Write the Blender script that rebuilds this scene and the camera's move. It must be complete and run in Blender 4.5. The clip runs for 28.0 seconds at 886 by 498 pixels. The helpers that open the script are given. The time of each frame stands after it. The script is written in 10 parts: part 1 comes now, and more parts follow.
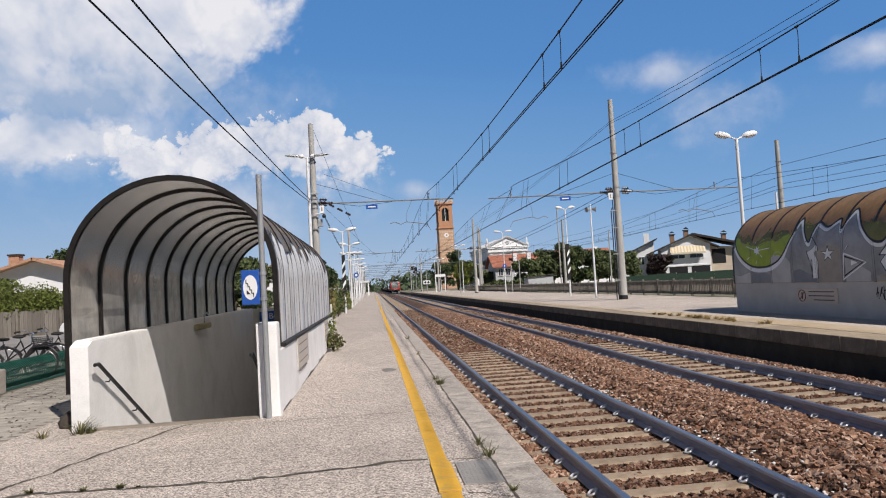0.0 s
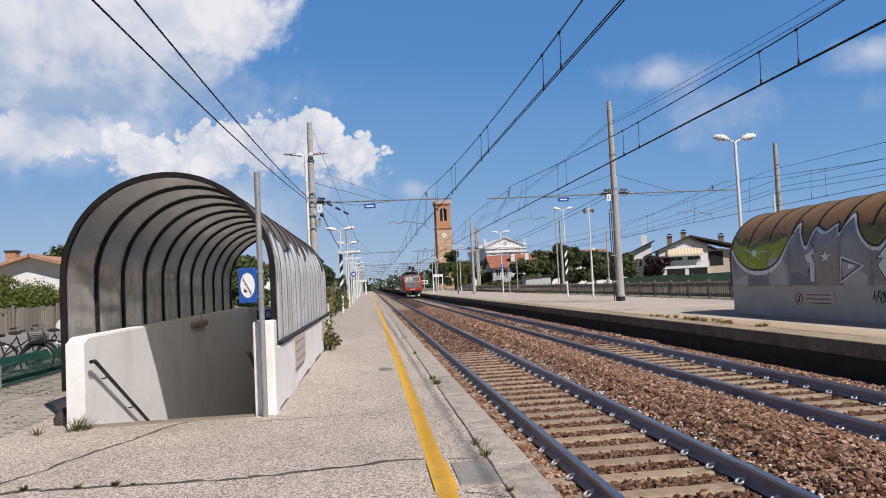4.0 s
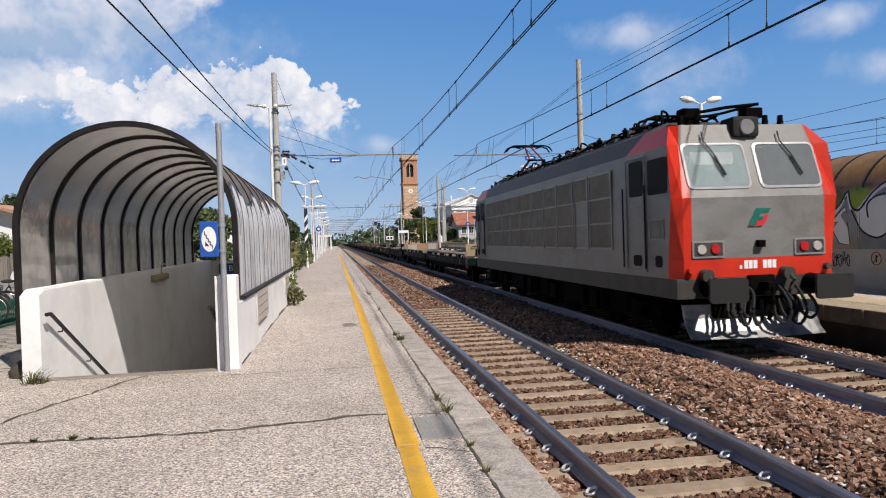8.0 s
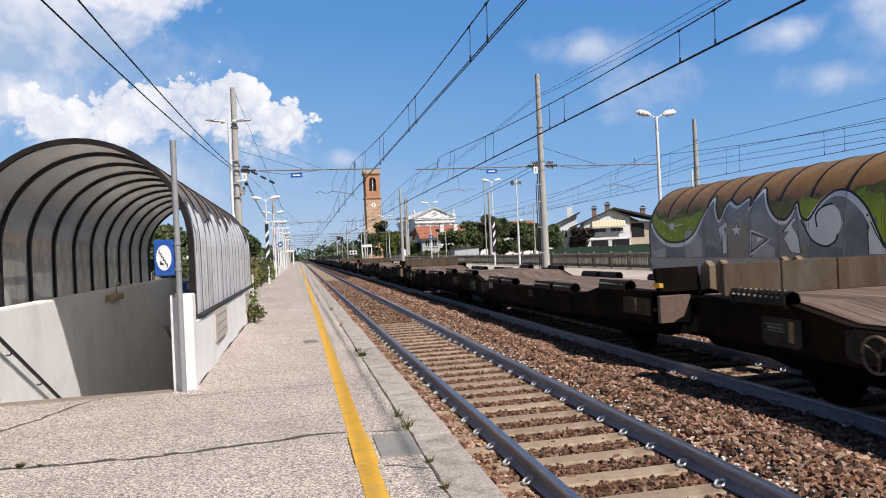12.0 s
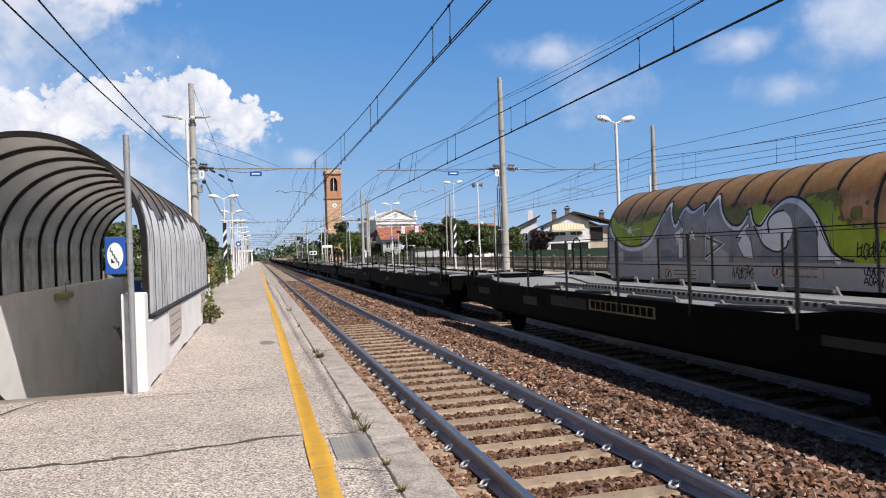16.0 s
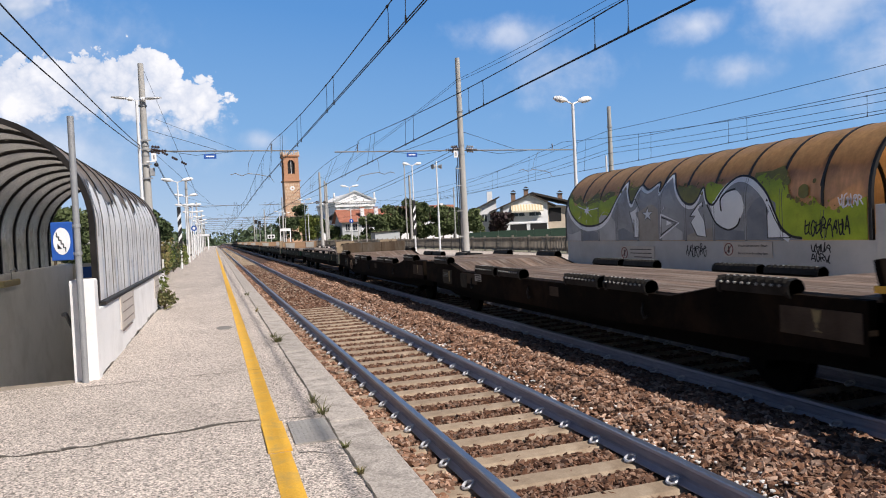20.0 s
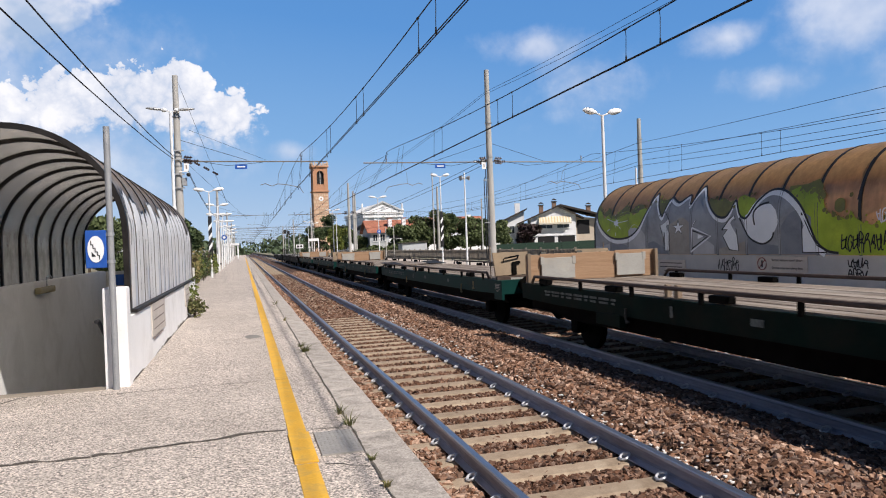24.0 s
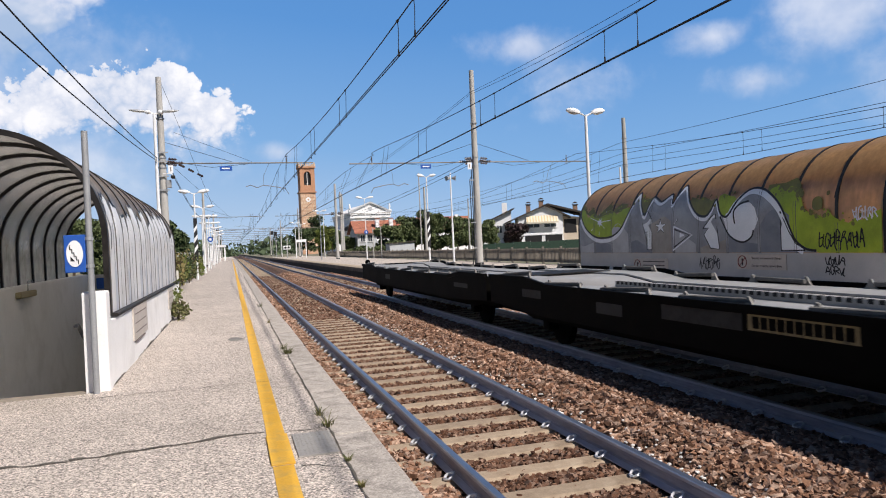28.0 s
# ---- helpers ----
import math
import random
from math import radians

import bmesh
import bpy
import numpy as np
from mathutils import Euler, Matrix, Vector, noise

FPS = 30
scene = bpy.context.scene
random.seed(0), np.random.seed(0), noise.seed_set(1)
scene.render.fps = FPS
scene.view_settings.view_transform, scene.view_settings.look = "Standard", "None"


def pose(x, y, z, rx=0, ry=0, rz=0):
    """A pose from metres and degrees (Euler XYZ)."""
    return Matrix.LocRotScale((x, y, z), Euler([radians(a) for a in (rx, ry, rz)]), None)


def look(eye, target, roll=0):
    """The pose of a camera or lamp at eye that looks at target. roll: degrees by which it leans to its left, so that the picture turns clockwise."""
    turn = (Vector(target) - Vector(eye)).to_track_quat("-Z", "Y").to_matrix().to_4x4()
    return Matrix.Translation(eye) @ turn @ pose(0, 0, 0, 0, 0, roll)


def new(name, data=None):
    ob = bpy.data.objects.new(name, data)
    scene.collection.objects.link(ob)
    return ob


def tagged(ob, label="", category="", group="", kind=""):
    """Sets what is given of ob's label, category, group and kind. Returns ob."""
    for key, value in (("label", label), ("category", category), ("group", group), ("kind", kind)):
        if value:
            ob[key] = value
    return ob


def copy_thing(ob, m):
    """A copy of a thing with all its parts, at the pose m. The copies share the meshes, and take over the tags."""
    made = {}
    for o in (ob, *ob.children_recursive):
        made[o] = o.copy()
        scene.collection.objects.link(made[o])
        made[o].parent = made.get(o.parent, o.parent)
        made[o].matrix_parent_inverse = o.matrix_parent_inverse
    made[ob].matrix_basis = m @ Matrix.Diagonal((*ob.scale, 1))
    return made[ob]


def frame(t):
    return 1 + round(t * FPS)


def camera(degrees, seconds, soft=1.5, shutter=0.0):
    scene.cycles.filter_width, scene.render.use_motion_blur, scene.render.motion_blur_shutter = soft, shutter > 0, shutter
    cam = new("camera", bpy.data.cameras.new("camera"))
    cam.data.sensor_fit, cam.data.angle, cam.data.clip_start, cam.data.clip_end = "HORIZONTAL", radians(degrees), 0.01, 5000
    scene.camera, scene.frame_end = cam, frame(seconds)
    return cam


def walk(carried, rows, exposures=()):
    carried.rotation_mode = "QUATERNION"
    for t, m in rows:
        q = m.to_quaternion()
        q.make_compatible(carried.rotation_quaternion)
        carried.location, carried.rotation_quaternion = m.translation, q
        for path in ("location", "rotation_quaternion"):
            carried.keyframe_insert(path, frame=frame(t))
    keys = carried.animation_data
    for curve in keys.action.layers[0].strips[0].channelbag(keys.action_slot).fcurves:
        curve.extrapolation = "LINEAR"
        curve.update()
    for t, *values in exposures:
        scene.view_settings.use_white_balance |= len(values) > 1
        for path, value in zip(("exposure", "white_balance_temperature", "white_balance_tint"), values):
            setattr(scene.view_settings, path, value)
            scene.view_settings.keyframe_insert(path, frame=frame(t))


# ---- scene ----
cam = camera(64.38, 28.0, soft=1.05, shutter=0.04)
PATH = [
    (0.0, pose(-2.807, 0.006, 1.896, 92.89, 3.31, -5.65)),
    (0.5, pose(-2.803, 0.012, 1.891, 92.94, 3.21, -5.45)),
    (1.0, pose(-2.807, 0.017, 1.891, 92.84, 3.09, -5.47)),
    (1.5, pose(-2.801, 0.016, 1.889, 92.79, 3.11, -5.52)),
    (2.0, pose(-2.802, 0.015, 1.891, 92.91, 3.15, -5.72)),
    (2.5, pose(-2.811, 0.014, 1.888, 92.90, 3.01, -6.34)),
    (4.5, pose(-2.808, 0.021, 1.892, 92.88, 2.79, -5.61)),
    (5.0, pose(-2.800, 0.028, 1.888, 92.69, 2.77, -5.42)),
    (5.5, pose(-2.792, 0.037, 1.882, 91.09, 2.12, -5.86)),
    (6.0, pose(-2.795, 0.042, 1.883, 90.17, 0.93, -7.67)),
    (6.5, pose(-2.789, 0.049, 1.885, 88.77, 2.41, -7.00)),
    (7.0, pose(-2.793, 0.045, 1.884, 88.46, 1.98, -7.25)),
    (7.5, pose(-2.801, 0.052, 1.887, 88.49, 2.24, -8.23)),
    (8.0, pose(-2.798, 0.045, 1.902, 89.22, 1.88, -8.66)),
    (8.5, pose(-2.784, 0.008, 1.907, 89.89, 2.60, -9.47)),
    (9.0, pose(-2.785, 0.021, 1.916, 89.51, 2.48, -10.87)),
    (9.5, pose(-2.781, 0.022, 1.909, 89.94, 2.70, -10.85)),
    (10.0, pose(-2.778, 0.034, 1.913, 89.55, 1.93, -11.14)),
    (10.5, pose(-2.764, 0.038, 1.916, 88.92, 1.94, -11.44)),
    (11.0, pose(-2.748, 0.033, 1.920, 89.71, 2.82, -12.25)),
    (11.5, pose(-2.742, 0.025, 1.917, 89.98, 2.81, -11.76)),
    (12.0, pose(-2.744, 0.022, 1.920, 90.19, 2.68, -11.60)),
    (12.5, pose(-2.737, 0.032, 1.926, 89.72, 3.09, -12.35)),
    (14.5, pose(-2.725, 0.048, 1.912, 89.59, 2.44, -13.06)),
    (15.0, pose(-2.724, 0.051, 1.912, 89.84, 2.26, -13.37)),
    (15.5, pose(-2.731, 0.047, 1.911, 89.91, 2.42, -13.65)),
    (16.0, pose(-2.725, 0.061, 1.913, 90.20, 2.03, -14.78)),
    (16.5, pose(-2.708, 0.073, 1.911, 89.99, 2.25, -16.13)),
    (17.0, pose(-2.705, 0.066, 1.911, 89.65, 2.35, -16.79)),
    (17.5, pose(-2.706, 0.052, 1.903, 89.26, 2.51, -17.38)),
    (18.0, pose(-2.707, 0.058, 1.910, 88.93, 2.51, -17.10)),
    (18.5, pose(-2.707, 0.072, 1.906, 88.97, 2.15, -17.13)),
    (19.0, pose(-2.702, 0.082, 1.905, 88.81, 2.30, -17.65)),
    (19.5, pose(-2.689, 0.084, 1.904, 88.74, 2.61, -18.05)),
    (20.0, pose(-2.692, 0.081, 1.904, 88.59, 2.69, -18.03)),
    (20.5, pose(-2.695, 0.071, 1.905, 88.64, 2.87, -16.77)),
    (21.0, pose(-2.698, 0.065, 1.911, 89.14, 2.46, -16.48)),
    (21.5, pose(-2.712, 0.069, 1.901, 89.01, 2.90, -16.45)),
    (23.5, pose(-2.693, 0.109, 1.904, 89.02, 2.26, -15.87)),
    (24.0, pose(-2.696, 0.120, 1.907, 89.60, 2.17, -15.82)),
    (24.5, pose(-2.699, 0.113, 1.901, 90.00, 2.75, -15.04)),
    (25.0, pose(-2.693, 0.094, 1.905, 90.01, 2.44, -15.10)),
    (25.5, pose(-2.686, 0.075, 1.902, 90.22, 2.12, -16.20)),
    (26.0, pose(-2.677, 0.051, 1.905, 89.92, 2.85, -16.80)),
    (26.5, pose(-2.690, 0.038, 1.917, 89.71, 2.66, -16.77)),
    (27.0, pose(-2.683, 0.027, 1.917, 90.52, 2.63, -16.82)),
    (27.5, pose(-2.653, 0.023, 1.915, 89.40, 2.66, -16.83)),
    (28.0, pose(-2.610, 0.023, 1.923, 89.55, 2.63, -16.78)),
]
walk(cam, PATH, [(0.0, -0.05), (6.0, -0.05), (9.5, 0.16), (28.0, 0.20)])

# ---- light: sunny afternoon, sun behind the camera to the right ----
SUN_DIR = Vector((0.46, -0.78, 1.0)).normalized()
SUN_EL = math.asin(SUN_DIR.z)
SUN_AZ = math.atan2(SUN_DIR.x, SUN_DIR.y)
world = bpy.data.worlds.new("world")
scene.world = world
world.use_nodes = True
wn = world.node_tree
wn.nodes.clear()
w_out = wn.nodes.new("ShaderNodeOutputWorld")
w_bg = wn.nodes.new("ShaderNodeBackground")
w_sky = wn.nodes.new("ShaderNodeTexSky")
w_sky.sky_type = "NISHITA"
w_sky.sun_disc = False
w_sky.sun_elevation = SUN_EL
w_sky.sun_rotation = SUN_AZ
w_sky.air_density = 0.5
w_sky.dust_density = 0.0
w_sky.ozone_density = 5.0
w_bg.inputs["Strength"].default_value = 0.05
wn.links.new(w_sky.outputs[0], w_bg.inputs[0])
wn.links.new(w_bg.outputs[0], w_out.inputs[0])
sun_data = bpy.data.lights.new("sun", "SUN")
sun_data.energy = 5.0
sun_data.angle = radians(0.9)
sun_data.color = (1.0, 0.92, 0.855)
sun = new("sun", sun_data)
sun.matrix_world = look(SUN_DIR * 50, (0, 0, 0))
scene.view_settings.exposure = 0.0


# ---- building helpers ----
def M(p):
    return Matrix.Translation(p)


def box(bm, x0, x1, y0, y1, z0, z1, bev=0.0):
    r = bmesh.ops.create_cube(bm, size=1.0, matrix=M(((x0 + x1) / 2, (y0 + y1) / 2, (z0 + z1) / 2)) @ Matrix.Diagonal((x1 - x0, y1 - y0, z1 - z0, 1)))
    if bev > 0:
        es = list({e for v in r["verts"] for e in v.link_edges})
        bmesh.ops.bevel(bm, geom=es, offset=bev, segments=2, profile=0.6, affect="EDGES")
    return r["verts"]


def cyl(bm, p0, p1, r0, r1=None, seg=12, caps=True):
    p0, p1 = Vector(p0), Vector(p1)
    d = p1 - p0
    m = M((p0 + p1) / 2) @ d.to_track_quat("Z", "Y").to_matrix().to_4x4()
    return bmesh.ops.create_cone(bm, cap_ends=caps, segments=seg, radius1=r0, radius2=r0 if r1 is None else r1, depth=d.length, matrix=m)["verts"]


def tube(bm, pts, r, seg=8, closed=False):
    pts = [Vector(p) for p in pts]
    rings = []
    n = len(pts)
    up = Vector((0.013, 0.021, 1))
    for i, p in enumerate(pts):
        if closed:
            d = pts[(i + 1) % n] - pts[i - 1]
        else:
            d = pts[min(i + 1, n - 1)] - pts[max(i - 1, 0)]
        d.normalize()
        a = d.cross(up)
        if a.length < 0.05:
            a = d.cross(Vector((0, 1, 0.02)))
        a.normalize()
        b = d.cross(a)
        rings.append([bm.verts.new(p + a * (r * math.cos(2 * math.pi * k / seg)) + b * (r * math.sin(2 * math.pi * k / seg))) for k in range(seg)])
    for i in range(n if closed else n - 1):
        A, B = rings[i], rings[(i + 1) % n]
        for k in range(seg):
            bm.faces.new((A[k], A[(k + 1) % seg], B[(k + 1) % seg], B[k]))
    if not closed:
        bm.faces.new(rings[0][::-1])
        bm.faces.new(rings[-1])


def prism(bm, poly, p, u, v, w):
    """A polygon of (a, b) in the plane u, v at p, pushed out by the vector w."""
    p, u, v, w = Vector(p), Vector(u), Vector(v), Vector(w)
    A = [bm.verts.new(p + u * a + v * b) for a, b in poly]
    B = [bm.verts.new(p + u * a + v * b + w) for a, b in poly]
    n = len(poly)
    bm.faces.new(A[::-1])
    bm.faces.new(B)
    for i in range(n):
        bm.faces.new((A[i], A[(i + 1) % n], B[(i + 1) % n], B[i]))


def ball(bm, c, r, sub=1, jit=0.0, sq=(1, 1, 1), rnd=random):
    vs = bmesh.ops.create_icosphere(bm, subdivisions=sub, radius=1.0)["verts"]
    for v in vs:
        k = 1 + rnd.uniform(-jit, jit)
        v.co = Vector((v.co.x * r * sq[0] * k, v.co.y * r * sq[1] * k, v.co.z * r * sq[2] * k)) + Vector(c)


def mesh_of(name, bm, mat, smooth=False):
    bmesh.ops.recalc_face_normals(bm, faces=bm.faces)
    me = bpy.data.meshes.new(name)
    bm.to_mesh(me)
    bm.free()
    for m in (mat if isinstance(mat, (list, tuple)) else [mat]):
        me.materials.append(m)
    if smooth:
        me.polygons.foreach_set("use_smooth", [True] * len(me.polygons))
        me.set_sharp_from_angle(angle=radians(35))
    return me


def part(name, bm, mat, parent=None, label="", smooth=False):
    ob = new(name, mesh_of(name, bm, mat, smooth))
    if parent is not None:
        ob.parent = parent
    if label:
        ob["label"] = label
    return ob


def piece(name, me, parent, p=(0, 0, 0), rz=0.0, sc=None):
    ob = new(name, me)
    ob.parent = parent
    ob.location = p
    if rz:
        ob.rotation_euler = (0, 0, rz)
    if sc:
        ob.scale = sc
    return ob


def thing(name, label, category, p=(0, 0, 0), group="", kind="", rz=0.0):
    ob = new(name)
    ob.location = p
    ob.rotation_euler = (0, 0, rz)
    ob.empty_display_size = 0.2
    return tagged(ob, label, category, group, kind)


def raw(name, verts, faces, mat, smooth=False):
    me = bpy.data.meshes.new(name)
    me.from_pydata(verts, [], faces)
    me.materials.append(mat)
    if smooth:
        me.polygons.foreach_set("use_smooth", [True] * len(me.polygons))
    me.update()
    return me


def rounded(w, h, r, n=4):
    out = []
    for cx, cy, a0 in ((w / 2 - r, h / 2 - r, 0), (-w / 2 + r, h / 2 - r, 90), (-w / 2 + r, -h / 2 + r, 180), (w / 2 - r, -h / 2 + r, 270)):
        for k in range(n + 1):
            a = radians(a0 + 90 * k / n)
            out.append((cx + r * math.cos(a), cy + r * math.sin(a)))
    return out


# ---- materials ----
def surf(name, c1, c2, scale=6.0, rough=0.75, bump=0.15, metal=0.0, fine=90.0, fine_amt=0.12, stain=None, stain_scale=1.2, stain_amt=0.5, per=0.0, coord="Object", bdist=0.01, rvar=0.1, coat=0.0, spec=0.35, stretch=(1, 1, 1), pebble=0.0, pebble_scale=85.0):
    m = bpy.data.materials.new(name)
    m.use_nodes = True
    nt = m.node_tree
    N, L = nt.nodes, nt.links
    bs = N["Principled BSDF"]
    tc = N.new("ShaderNodeTexCoord")
    mp = N.new("ShaderNodeMapping")
    mp.inputs["Scale"].default_value = stretch
    L.new(tc.outputs[coord], mp.inputs[0])
    n1 = N.new("ShaderNodeTexNoise")
    n1.inputs["Scale"].default_value = scale
    n1.inputs["Detail"].default_value = 6
    n1.inputs["Roughness"].default_value = 0.62
    L.new(mp.outputs[0], n1.inputs["Vector"])
    r1 = N.new("ShaderNodeValToRGB")
    r1.color_ramp.elements[0].position, r1.color_ramp.elements[1].position = 0.32, 0.68
    r1.color_ramp.elements[0].color, r1.color_ramp.elements[1].color = (*c1, 1), (*c2, 1)
    L.new(n1.outputs[0], r1.inputs[0])
    col = r1.outputs[0]
    n2 = N.new("ShaderNodeTexNoise")
    n2.inputs["Scale"].default_value = fine
    n2.inputs["Detail"].default_value = 3
    L.new(mp.outputs[0], n2.inputs["Vector"])
    mr = N.new("ShaderNodeMapRange")
    mr.inputs[1].default_value, mr.inputs[2].default_value = 0.25, 0.75
    mr.inputs[3].default_value, mr.inputs[4].default_value = 1 - fine_amt, 1 + fine_amt
    L.new(n2.outputs[0], mr.inputs[0])
    hs = N.new("ShaderNodeHueSaturation")
    L.new(col, hs.inputs["Color"])
    L.new(mr.outputs[0], hs.inputs["Value"])
    col = hs.outputs[0]
    if per:
        oi = N.new("ShaderNodeObjectInfo")
        pr = N.new("ShaderNodeMapRange")
        pr.inputs[3].default_value, pr.inputs[4].default_value = 1 - per, 1 + per
        L.new(oi.outputs["Random"], pr.inputs[0])
        h2 = N.new("ShaderNodeHueSaturation")
        L.new(col, h2.inputs["Color"])
        L.new(pr.outputs[0], h2.inputs["Value"])
        col = h2.outputs[0]
    if stain:
        n3 = N.new("ShaderNodeTexNoise")
        n3.inputs["Scale"].default_value = stain_scale
        n3.inputs["Detail"].default_value = 8
        n3.inputs["Roughness"].default_value = 0.7
        n3.inputs["Distortion"].default_value = 0.4
        L.new(mp.outputs[0], n3.inputs["Vector"])
        r3 = N.new("ShaderNodeValToRGB")
        r3.color_ramp.elements[0].position, r3.color_ramp.elements[1].position = 0.48, 0.70
        r3.color_ramp.elements[0].color = (0, 0, 0, 1)
        r3.color_ramp.elements[1].color = (stain_amt, stain_amt, stain_amt, 1)
        L.new(n3.outputs[0], r3.inputs[0])
        mx = N.new("ShaderNodeMixRGB")
        mx.inputs[2].default_value = (*stain, 1)
        L.new(r3.outputs[0], mx.inputs[0])
        L.new(col, mx.inputs[1])
        col = mx.outputs[0]
    if pebble:
        vo = N.new("ShaderNodeTexVoronoi")
        vo.inputs["Scale"].default_value = pebble_scale
        L.new(mp.outputs[0], vo.inputs["Vector"])
        sep = N.new("ShaderNodeSeparateColor")
        L.new(vo.outputs["Color"], sep.inputs[0])
        pm = N.new("ShaderNodeMapRange")
        pm.inputs[3].default_value, pm.inputs[4].default_value = 1 - pebble, 1 + pebble
        L.new(sep.outputs[0], pm.inputs[0])
        hp = N.new("ShaderNodeHueSaturation")
        L.new(col, hp.inputs["Color"])
        L.new(pm.outputs[0], hp.inputs["Value"])
        col = hp.outputs[0]
    L.new(col, bs.inputs["Base Color"])
    rr = N.new("ShaderNodeMapRange")
    rr.inputs[3].default_value, rr.inputs[4].default_value = max(0.02, rough - rvar), min(1, rough + rvar)
    L.new(n1.outputs[0], rr.inputs[0])
    L.new(rr.outputs[0], bs.inputs["Roughness"])
    bs.inputs["Metallic"].default_value = metal
    bs.inputs["Coat Weight"].default_value = coat
    bs.inputs["Specular IOR Level"].default_value = spec
    if bump:
        ad = N.new("ShaderNodeMath")
        ad.operation = "ADD"
        L.new(n1.outputs[0], ad.inputs[0])
        L.new(n2.outputs[0], ad.inputs[1])
        bp = N.new("ShaderNodeBump")
        bp.inputs["Strength"].default_value = bump
        bp.inputs["Distance"].default_value = bdist
        L.new(ad.outputs[0], bp.inputs["Height"])
        L.new(bp.outputs[0], bs.inputs["Normal"])
    return m


def plain(name, c, rough=0.5, metal=0.0, var=0.12, bump=0.05, coat=0.0):
    d = tuple(max(0.0, v * (1 - var)) for v in c)
    e = tuple(min(1.0, v * (1 + var)) for v in c)
    return surf(name, d, e, scale=9, rough=rough, metal=metal, bump=bump, fine=140, fine_amt=0.06, coat=coat)


ASPHALT = surf("platform_asphalt", (0.40, 0.350, 0.307), (0.51, 0.449, 0.398), scale=0.8, rough=0.9, bump=0.5, fine=48, fine_amt=0.25, pebble=0.75, pebble_scale=88.0, stain=(0.30, 0.265, 0.23), stain_scale=0.35, stain_amt=0.5, bdist=0.008)
COPING = surf("coping_concrete", (0.355, 0.318, 0.28), (0.50, 0.455, 0.41), scale=2.5, rough=0.9, bump=0.35, fine=70, fine_amt=0.2, stain=(0.085, 0.078, 0.066), stain_scale=2.6, stain_amt=0.9, per=0.08, pebble=0.22, pebble_scale=70.0)
CRACK = surf("crack_dirt", (0.07, 0.06, 0.05), (0.13, 0.115, 0.095), rough=0.95, bump=0.3)
YELLOW = surf("yellow_paint", (0.66, 0.36, 0.035), (0.78, 0.45, 0.05), scale=3, rough=0.75, bump=0.2, fine=80, fine_amt=0.1, stain=(0.38, 0.28, 0.13), stain_scale=6, stain_amt=0.55)
BED = surf("ballast_bed", (0.022, 0.013, 0.009), (0.19, 0.108, 0.07), scale=22, rough=0.95, bump=1.0, fine=38, fine_amt=0.5, bdist=0.05)
SLEEPER = surf("sleeper_concrete", (0.28, 0.21, 0.145), (0.40, 0.32, 0.235), scale=4, rough=0.9, bump=0.3, fine=60, fine_amt=0.15, stain=(0.16, 0.11, 0.07), stain_scale=3, stain_amt=0.6, per=0.12)
# blue sky reflected by the rails is put into both side colours
RAIL_SIDE = surf("rail_side_steel", (0.37, 0.375, 0.44), (0.49, 0.495, 0.57), scale=3, rough=0.6, metal=0.0, bump=0.1, fine=40, fine_amt=0.12, stretch=(1, 0.15, 1))
# rust stains on a web darkened for the shade under the head
RAIL_WEB = surf("rail_web_rust_and_shade", (0.23, 0.235, 0.29), (0.34, 0.345, 0.41), scale=3, rough=0.7, bump=0.15, fine=40, fine_amt=0.2, stain=(0.10, 0.06, 0.04), stain_scale=4, stain_amt=0.4, stretch=(1, 0.15, 1))
RAIL_TOP = surf("rail_head_steel", (0.25, 0.255, 0.28), (0.36, 0.365, 0.39), scale=2, rough=0.32, metal=0.85, bump=0.03, stretch=(1, 0.1, 1))
CLIP = surf("clip_steel", (0.50, 0.51, 0.54), (0.68, 0.69, 0.72), rough=0.4, metal=0.3, bump=0.1)
PAD = plain("rail_pad_rubber", (0.02, 0.02, 0.02), 0.7)
GROUND = surf("dry_ground", (0.17, 0.155, 0.10), (0.26, 0.235, 0.17), scale=0.5, rough=0.95, bump=0.4, fine=9, fine_amt=0.3, stain=(0.07, 0.10, 0.035), stain_scale=0.15, stain_amt=0.8)
WHITE_WALL = surf("white_render", (0.83, 0.825, 0.81), (0.89, 0.885, 0.875), scale=1.5, rough=0.85, bump=0.25, fine=60, fine_amt=0.05, stain=(0.52, 0.51, 0.48), stain_scale=1.1, stain_amt=0.35)
# the white render again, with smudges, darkened for its side away from the sun
WHITE_WALL_2 = surf("shaded_smudged_white_render", (0.44, 0.445, 0.45), (0.53, 0.53, 0.53), scale=1.5, rough=0.85, bump=0.25, fine=60, fine_amt=0.05, stain=(0.40, 0.39, 0.37), stain_scale=1.1, stain_amt=0.5)
GREY_WALL = surf("grey_render", (0.60, 0.59, 0.55), (0.68, 0.67, 0.63), scale=1.2, rough=0.85, bump=0.2, fine=60, fine_amt=0.05, stain=(0.34, 0.33, 0.30), stain_scale=0.9, stain_amt=0.4)
# dark for the shade on the track-facing wall, with stains over it
DARK_WALL = surf("platform_wall_shaded_concrete", (0.035, 0.031, 0.027), (0.075, 0.067, 0.057), scale=2.2, rough=0.92, bump=0.35, fine=40, fine_amt=0.2, stain=(0.05, 0.045, 0.04), stain_scale=1.2, stain_amt=0.8, per=0.15)
CONCRETE = surf("mast_concrete", (0.36, 0.352, 0.335), (0.47, 0.462, 0.44), scale=1.6, rough=0.9, bump=0.2, fine=50, fine_amt=0.12, stain=(0.26, 0.245, 0.22), stain_scale=1.5, stain_amt=0.5, stretch=(1, 1, 0.3))
